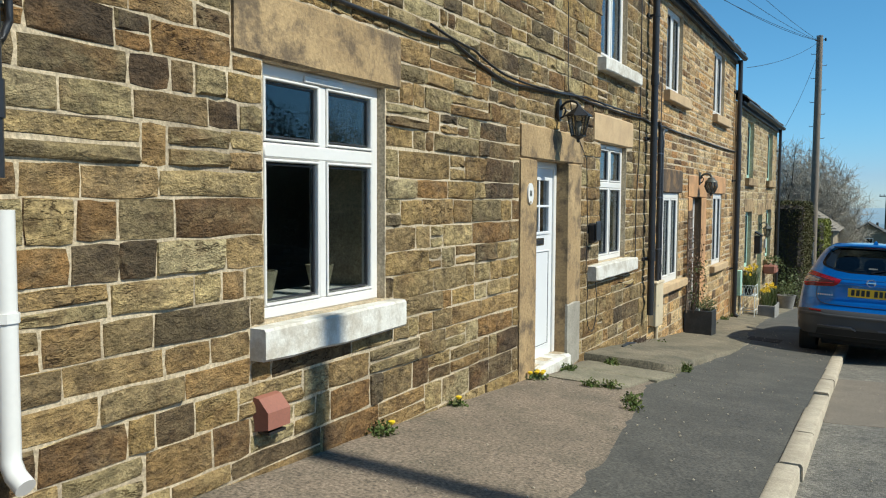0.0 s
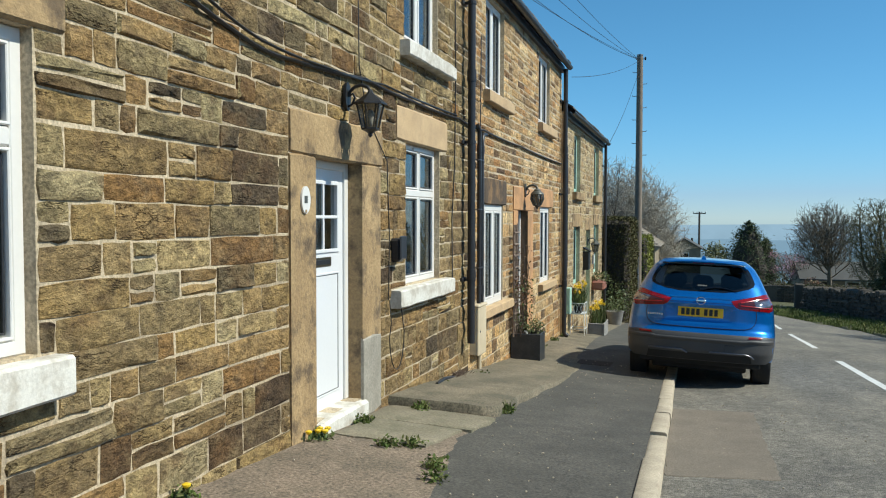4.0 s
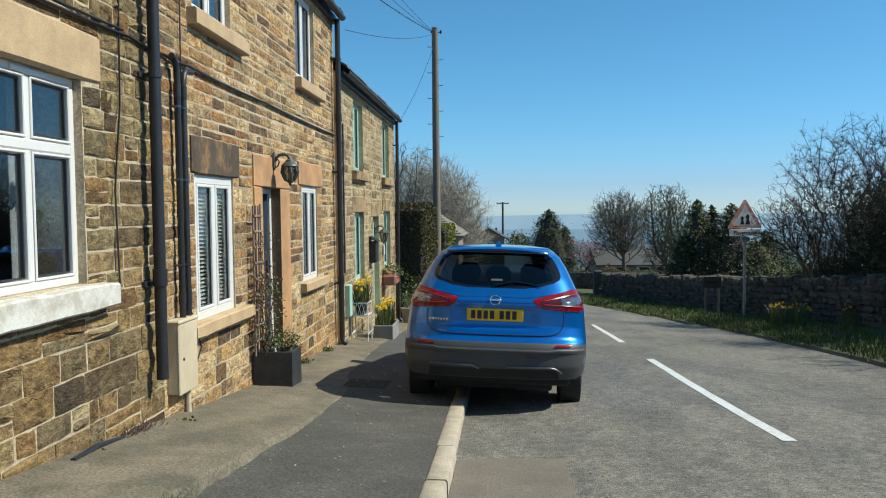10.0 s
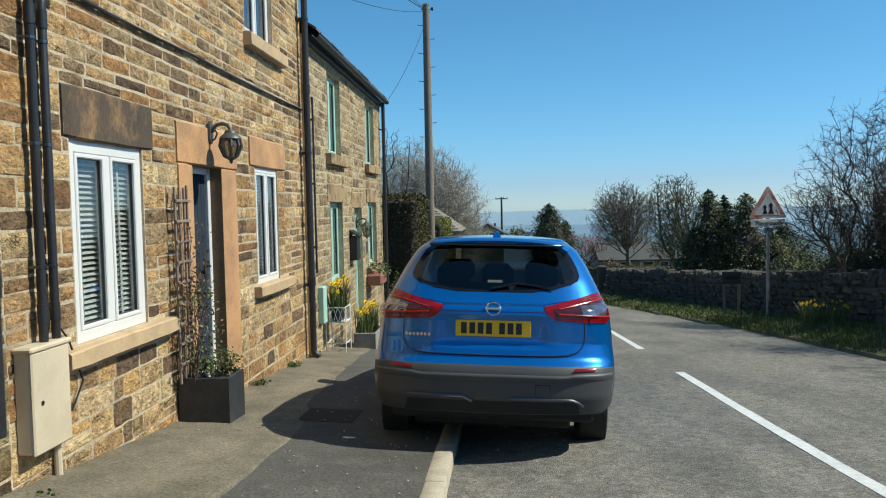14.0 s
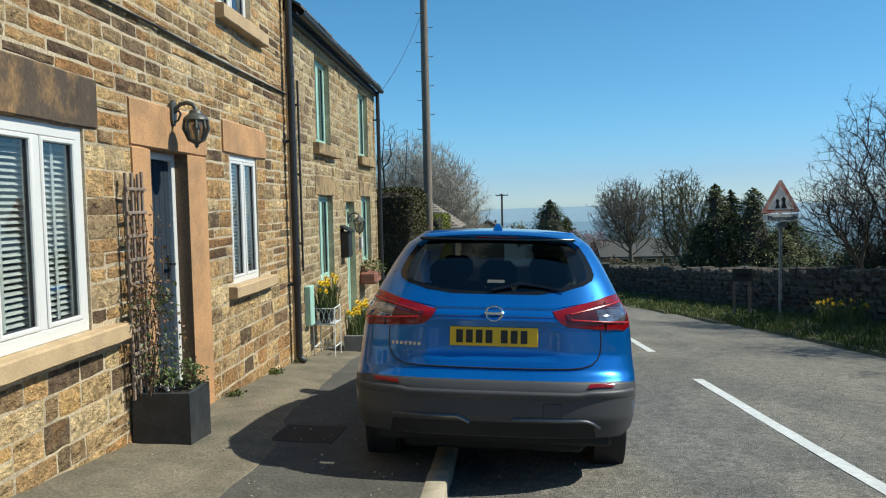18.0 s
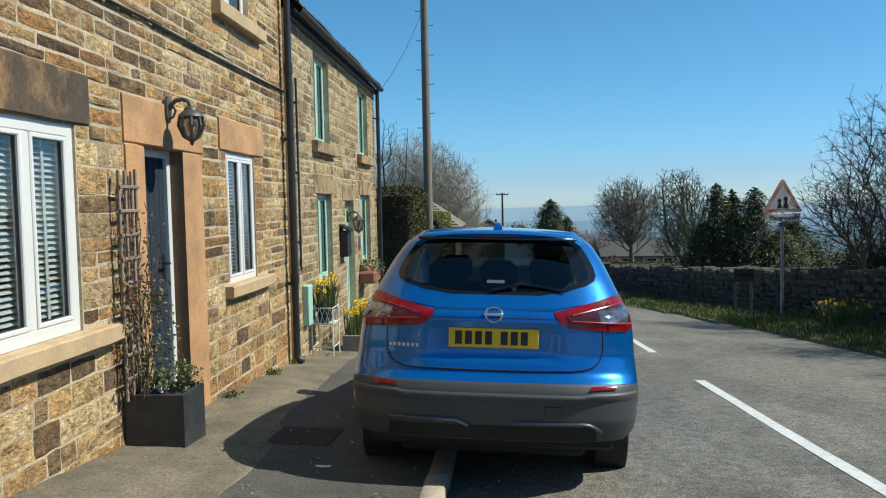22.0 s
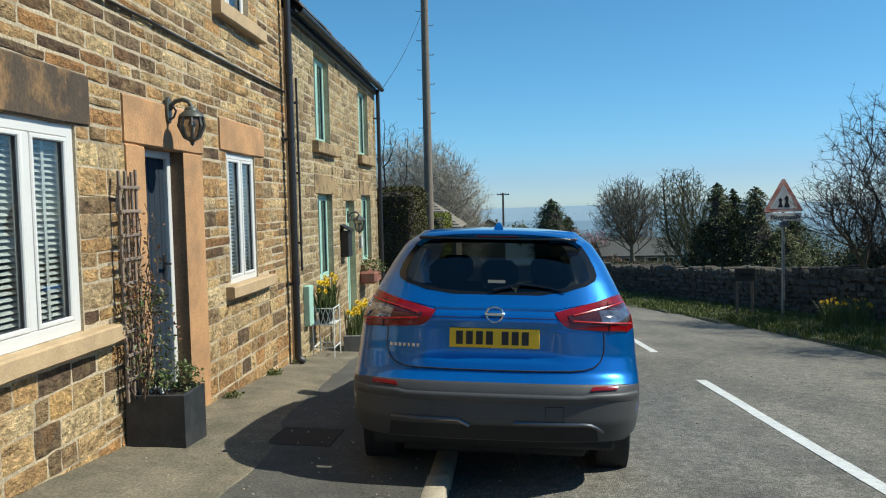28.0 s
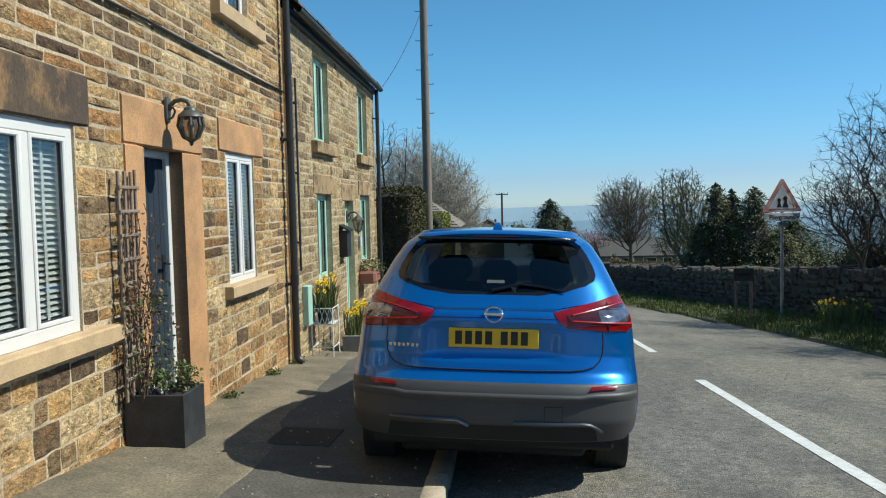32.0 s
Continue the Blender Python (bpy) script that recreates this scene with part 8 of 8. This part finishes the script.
for k, (x, y, r, q) in enumerate(((10.7, 21.2, 0.8, 1.0), (11.0, 18.0, 0.9, 1.0), (11.5, 14.6, 1.3, 1.4), (12.0, 12.4, 1.8, 1.7), (12.2, 10.0, 2.0, 1.7), (12.3, 7.6, 2.0, 1.2), (12.3, 5.2, 2.0, 0.9), (12.4, 2.6, 2.0, 0.8), (12.6, 0.0, 2.0, 0.8), (10.4, 23.4, 0.7, 1.0), (12.4, 20.4, 1.2, 1.1), (12.5, 11.2, 1.6, 1.5), (12.7, 13.3, 1.6, 1.55), (12.9, 15.3, 1.6, 1.6), (13.2, 17.2, 1.6, 1.65), (13.7, 19.0, 1.6, 1.7), (14.2, 20.8, 1.6, 1.75))):
    bush("scrub_bush", "dense dark evergreen scrub behind the stone wall", (x, y, turf_z(x, y)), r, 80 + k, M_HEDGE if r == 1.6 else M_CONIFER, 10000 if r == 1.6 else (3000 if y > 13 else 7000), 0.12 if r == 1.6 else (0.08 if y > 13 else 0.10), q)

# dry-stone wall along the far verge
WALL_LINE = [(11.6, -12), (11.2, 2), (10.3, 12), (9.95, 16), (9.55, 20), (8.5, 28), (7.55, 33.2)]
fw = thing("field_wall", (10, 15, turf_z(10, 15)), "dark dry-stone field wall along the verge", "stone wall")
rest = Geo()
count = 0
for (ax, ay), (bx, by) in zip(WALL_LINE, WALL_LINE[1:]):
    ln = math.hypot(bx - ax, by - ay)
    d = Vector((bx - ax, by - ay, 0)).normalized()
    nrm = Vector((-d.y, d.x, 0))
    core = Geo()
    m = max(2, int(ln / 2))
    rows = []
    for k in range(m + 1):
        c = Vector((ax, ay, 0)) + d * ln * k / m
        z = turf_z(c.x, c.y)
        rows.append([c + nrm * 0.22 + Vector((0, 0, z - 0.3)), c + nrm * 0.16 + Vector((0, 0, z + 0.84)), c - nrm * 0.16 + Vector((0, 0, z + 0.84)), c - nrm * 0.22 + Vector((0, 0, z - 0.3))])
    core.grid(rows)
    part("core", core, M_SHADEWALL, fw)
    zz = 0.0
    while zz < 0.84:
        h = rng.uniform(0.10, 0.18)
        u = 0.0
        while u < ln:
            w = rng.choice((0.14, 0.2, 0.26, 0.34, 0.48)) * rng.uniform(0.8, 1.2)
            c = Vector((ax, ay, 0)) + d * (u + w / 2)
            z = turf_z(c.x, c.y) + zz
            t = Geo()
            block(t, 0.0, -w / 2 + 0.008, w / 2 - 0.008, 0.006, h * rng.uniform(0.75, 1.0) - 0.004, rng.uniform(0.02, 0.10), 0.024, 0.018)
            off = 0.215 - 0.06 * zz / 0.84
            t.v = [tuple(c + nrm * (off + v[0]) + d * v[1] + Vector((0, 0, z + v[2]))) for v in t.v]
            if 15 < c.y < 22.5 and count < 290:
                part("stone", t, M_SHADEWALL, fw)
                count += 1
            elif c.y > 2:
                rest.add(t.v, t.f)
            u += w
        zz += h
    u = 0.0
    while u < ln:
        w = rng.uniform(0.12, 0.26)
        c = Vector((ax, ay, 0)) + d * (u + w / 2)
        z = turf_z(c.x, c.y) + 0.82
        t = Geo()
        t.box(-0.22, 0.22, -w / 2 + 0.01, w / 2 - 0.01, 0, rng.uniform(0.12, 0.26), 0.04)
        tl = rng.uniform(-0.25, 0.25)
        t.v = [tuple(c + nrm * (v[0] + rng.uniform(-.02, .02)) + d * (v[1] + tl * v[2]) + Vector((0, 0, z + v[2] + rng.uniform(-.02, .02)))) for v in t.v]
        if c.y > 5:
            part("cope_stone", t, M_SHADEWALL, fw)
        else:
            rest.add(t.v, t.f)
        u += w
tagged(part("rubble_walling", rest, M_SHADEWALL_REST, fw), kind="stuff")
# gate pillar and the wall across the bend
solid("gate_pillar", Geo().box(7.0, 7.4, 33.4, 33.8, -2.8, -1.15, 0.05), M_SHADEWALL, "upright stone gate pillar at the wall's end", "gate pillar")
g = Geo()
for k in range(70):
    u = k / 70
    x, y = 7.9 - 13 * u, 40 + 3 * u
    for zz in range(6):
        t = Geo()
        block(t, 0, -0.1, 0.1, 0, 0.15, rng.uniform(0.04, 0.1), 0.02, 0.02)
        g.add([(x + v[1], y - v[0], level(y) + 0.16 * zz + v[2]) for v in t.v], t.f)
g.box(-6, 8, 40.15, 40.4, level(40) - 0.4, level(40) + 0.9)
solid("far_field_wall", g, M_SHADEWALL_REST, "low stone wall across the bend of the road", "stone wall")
hedge("far_hedge", "low dark hedge behind the far wall", 6.5, 14, 41.5, 42.6, -2.9, -1.85, 77, M_HEDGE, 2500, 0.10)
fence = thing("rail_fence", (9, 50, -3.2), "grey wooden post-and-rail fence in the field", "fence")
for k in range(8):
    part("post", Geo().box(7.4 + k * 0.75, 7.5 + k * 0.75, 50, 50.1, -3.5, -2.3, 0.01), M_POLE, fence)
for z in (-2.5, -2.85):
    part("rail", Geo().box(7.4, 12.9, 49.97, 50.0, z, z + 0.09, 0.01), M_POLE, fence)

# warning sign on its post
sg = thing("warning_sign", (8.95, 17.4, turf_z(8.95, 17.4)), "faded red-bordered triangular playground warning sign on a grey post", "road sign")
part("post", Geo().tube([(8.97, 17.45, turf_z(8.97, 17.4) - 0.2), (8.97, 17.45, 1.3)], 0.038, 10), M_GALV, sg)
part("border", Geo().prism([(8.49, 1.15), (9.39, 1.15), (9.40, 1.19), (8.97, 1.88), (8.91, 1.88), (8.48, 1.19)], 1, 17.39, 17.405), M_SIGNRED, sg)
part("face", Geo().prism([(8.61, 1.22), (9.27, 1.22), (8.94, 1.755)], 1, 17.385, 17.39), M_SIGNWHITE, sg)
for x, z, s in ((8.86, 1.25, 0.9), (9.01, 1.25, 1.1)):
    part("symbol", Geo().prism([(x - 0.06 * s, z), (x - 0.02 * s, z + 0.12 * s), (x - 0.05 * s, z + 0.19 * s), (x, z + 0.24 * s), (x + 0.05 * s, z + 0.19 * s), (x + 0.03 * s, z + 0.12 * s), (x + 0.07 * s, z)], 1, 17.381, 17.385), M_INK, sg)
part("name_board", Geo().box(8.51, 9.37, 17.38, 17.395, 0.95, 1.125, 0.003), M_SIGNWHITE, sg)
fc = bpy.data.curves.new("lettering", "FONT")
fc.body, fc.size, fc.align_x, fc.extrude = "Playground", 0.142, "CENTER", 0.001
fc.offset = 0.001
fc.materials.append(M_INK)
tx = new("lettering", fc)
tx.parent = sg
tx.matrix_parent_inverse = sg.matrix_basis.inverted()
tx.matrix_basis = pose(8.94, 17.377, 0.988, 90, 0, 0)
part("clamp", Geo().box(8.86, 9.08, 17.40, 17.47, 0.80, 0.92, 0.006), M_GALV, sg)
sg.matrix_basis = pose(8.95, 17.4, turf_z(8.95, 17.4), 0, 0, 12)
# low street nameplate, its words left as a bar
nb = thing("street_nameplate", (8.2, 18.0, turf_z(8.2, 18.0)), "low street nameplate on two posts in the verge", "street nameplate")
for x in (8.12, 8.46):
    part("post", Geo().box(x - 0.03, x + 0.03, 18.02, 18.06, turf_z(8.2, 18) - 0.1, -0.2, 0.005), M_POLE, nb)
part("board", Geo().box(8.05, 8.52, 17.98, 18.01, -0.45, -0.15, 0.005), M_SHADEWALL, nb)
part("bar", Geo().box(8.12, 8.45, 17.975, 17.98, -0.34, -0.26), M_INK, nb)

# verge grass and daffodils
rnd = random.Random(5)
g = Geo()
for k in range(5200):
    y = 4 + 32 * rnd.random()
    x = right_edge(y) - 0.12 + abs(rnd.gauss(0, 1.0))
    blades(g, rnd, x, y, turf_z(x, y) - 0.03, 6, rnd.uniform(0.05, 0.15), 0.13, 0.010)
tagged(solid("verge_grass", g, M_GRASS, "rough green grass on the shaded verge", "grass"), kind="stuff")
for k, (x, y) in enumerate(((8.75, 14.2), (9.1, 13.9), (8.9, 14.8), (9.6, 15.5), (9.9, 13.3))):
    daffodils((x, y, turf_z(x, y)), 7, 0.42, 0.16, "daffodil_clump", "yellow daffodils in the shaded verge grass", 90 + k)
# far pole with a crossarm
fp = thing("far_utility_pole", (3.4, 105, -8), "far wooden utility pole with a crossarm", "utility pole")
part("post", Geo().tube([(3.4, 105, -8.5), (3.4, 105, 2.7)], [0.17, 0.12], 8), M_BARK_DARK, fp)
part("crossarm", Geo().box(2.6, 4.2, 104.95, 105.05, 2.42, 2.54), M_BARK_DARK, fp)
for x in (2.65, 3.1, 3.7, 4.15):
    part("insulator", Geo().box(x - 0.05, x + 0.05, 104.95, 105.05, 2.54, 2.72, 0.02), M_GALV, fp)
fp = thing("far_utility_pole", (2.5, 98, -7), "short far wooden post beside the house", "utility pole")
part("post", Geo().tube([(2.5, 98, -7.5), (2.5, 98, -0.6)], 0.13, 8), M_BARK_DARK, fp)


# a dark hedgerow far down the slope
rnd = random.Random(211)
g = Geo()
for k in range(170):
    x = 9 + 46 * k / 170
    y = 88 + 10 * noise.noise(Vector((x * 0.1, 3, 0)))
    top = 2.3 + 1.5 * noise.noise(Vector((x * 0.35, 7, 0)))
    leaves(g, rnd, (x, y, level(y) - 0.6 + top * 0.5), 0.55 * top, 70, 0.28, 1.0, 0.1)
tagged(solid("far_hedgerow", g, M_HEDGE, "dark hedgerow trees far down the slope", "hedgerow"), kind="stuff")


# far woods as low masses, and hills whose haze is painted as glowing colour
def painted_haze(name, col):
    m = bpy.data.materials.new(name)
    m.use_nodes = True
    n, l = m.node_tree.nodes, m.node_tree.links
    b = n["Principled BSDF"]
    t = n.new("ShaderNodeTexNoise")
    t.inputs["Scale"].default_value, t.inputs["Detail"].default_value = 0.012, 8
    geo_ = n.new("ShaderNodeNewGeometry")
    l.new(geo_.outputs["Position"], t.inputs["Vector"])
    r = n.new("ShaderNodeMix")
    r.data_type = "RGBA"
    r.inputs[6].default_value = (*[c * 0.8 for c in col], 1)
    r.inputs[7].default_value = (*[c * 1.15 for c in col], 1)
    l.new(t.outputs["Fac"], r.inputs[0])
    # the haze tint is emitted, so the backdrop glows by itself
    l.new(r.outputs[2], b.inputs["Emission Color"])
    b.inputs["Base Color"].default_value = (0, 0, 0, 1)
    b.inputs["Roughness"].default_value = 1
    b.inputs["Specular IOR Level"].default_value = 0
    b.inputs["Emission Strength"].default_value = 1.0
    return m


for name, rad, zt, zb, col, amp, label in (("backdrop_hills", 3200, -24, -260, (0.30, 0.43, 0.545), 9, "hills on the horizon, blue haze painted in as glow"), ("backdrop_ridge", 2000, -50, -200, (0.225, 0.345, 0.455), 12, "middle ridge, blue-grey haze painted in as glow"), ("backdrop_valley", 1200, -48, -140, (0.14, 0.21, 0.26), 7, "wooded valley side, haze painted in as glow")):
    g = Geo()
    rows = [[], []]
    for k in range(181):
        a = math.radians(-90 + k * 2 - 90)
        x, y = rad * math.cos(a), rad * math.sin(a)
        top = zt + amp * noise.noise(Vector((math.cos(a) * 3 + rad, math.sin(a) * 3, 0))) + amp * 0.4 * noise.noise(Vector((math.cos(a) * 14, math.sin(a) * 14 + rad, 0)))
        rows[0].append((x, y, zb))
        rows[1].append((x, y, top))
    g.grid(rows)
    solid(name, g, painted_haze(name.replace("_", " "), col), label, "backdrop", kind="structure", smooth=True)
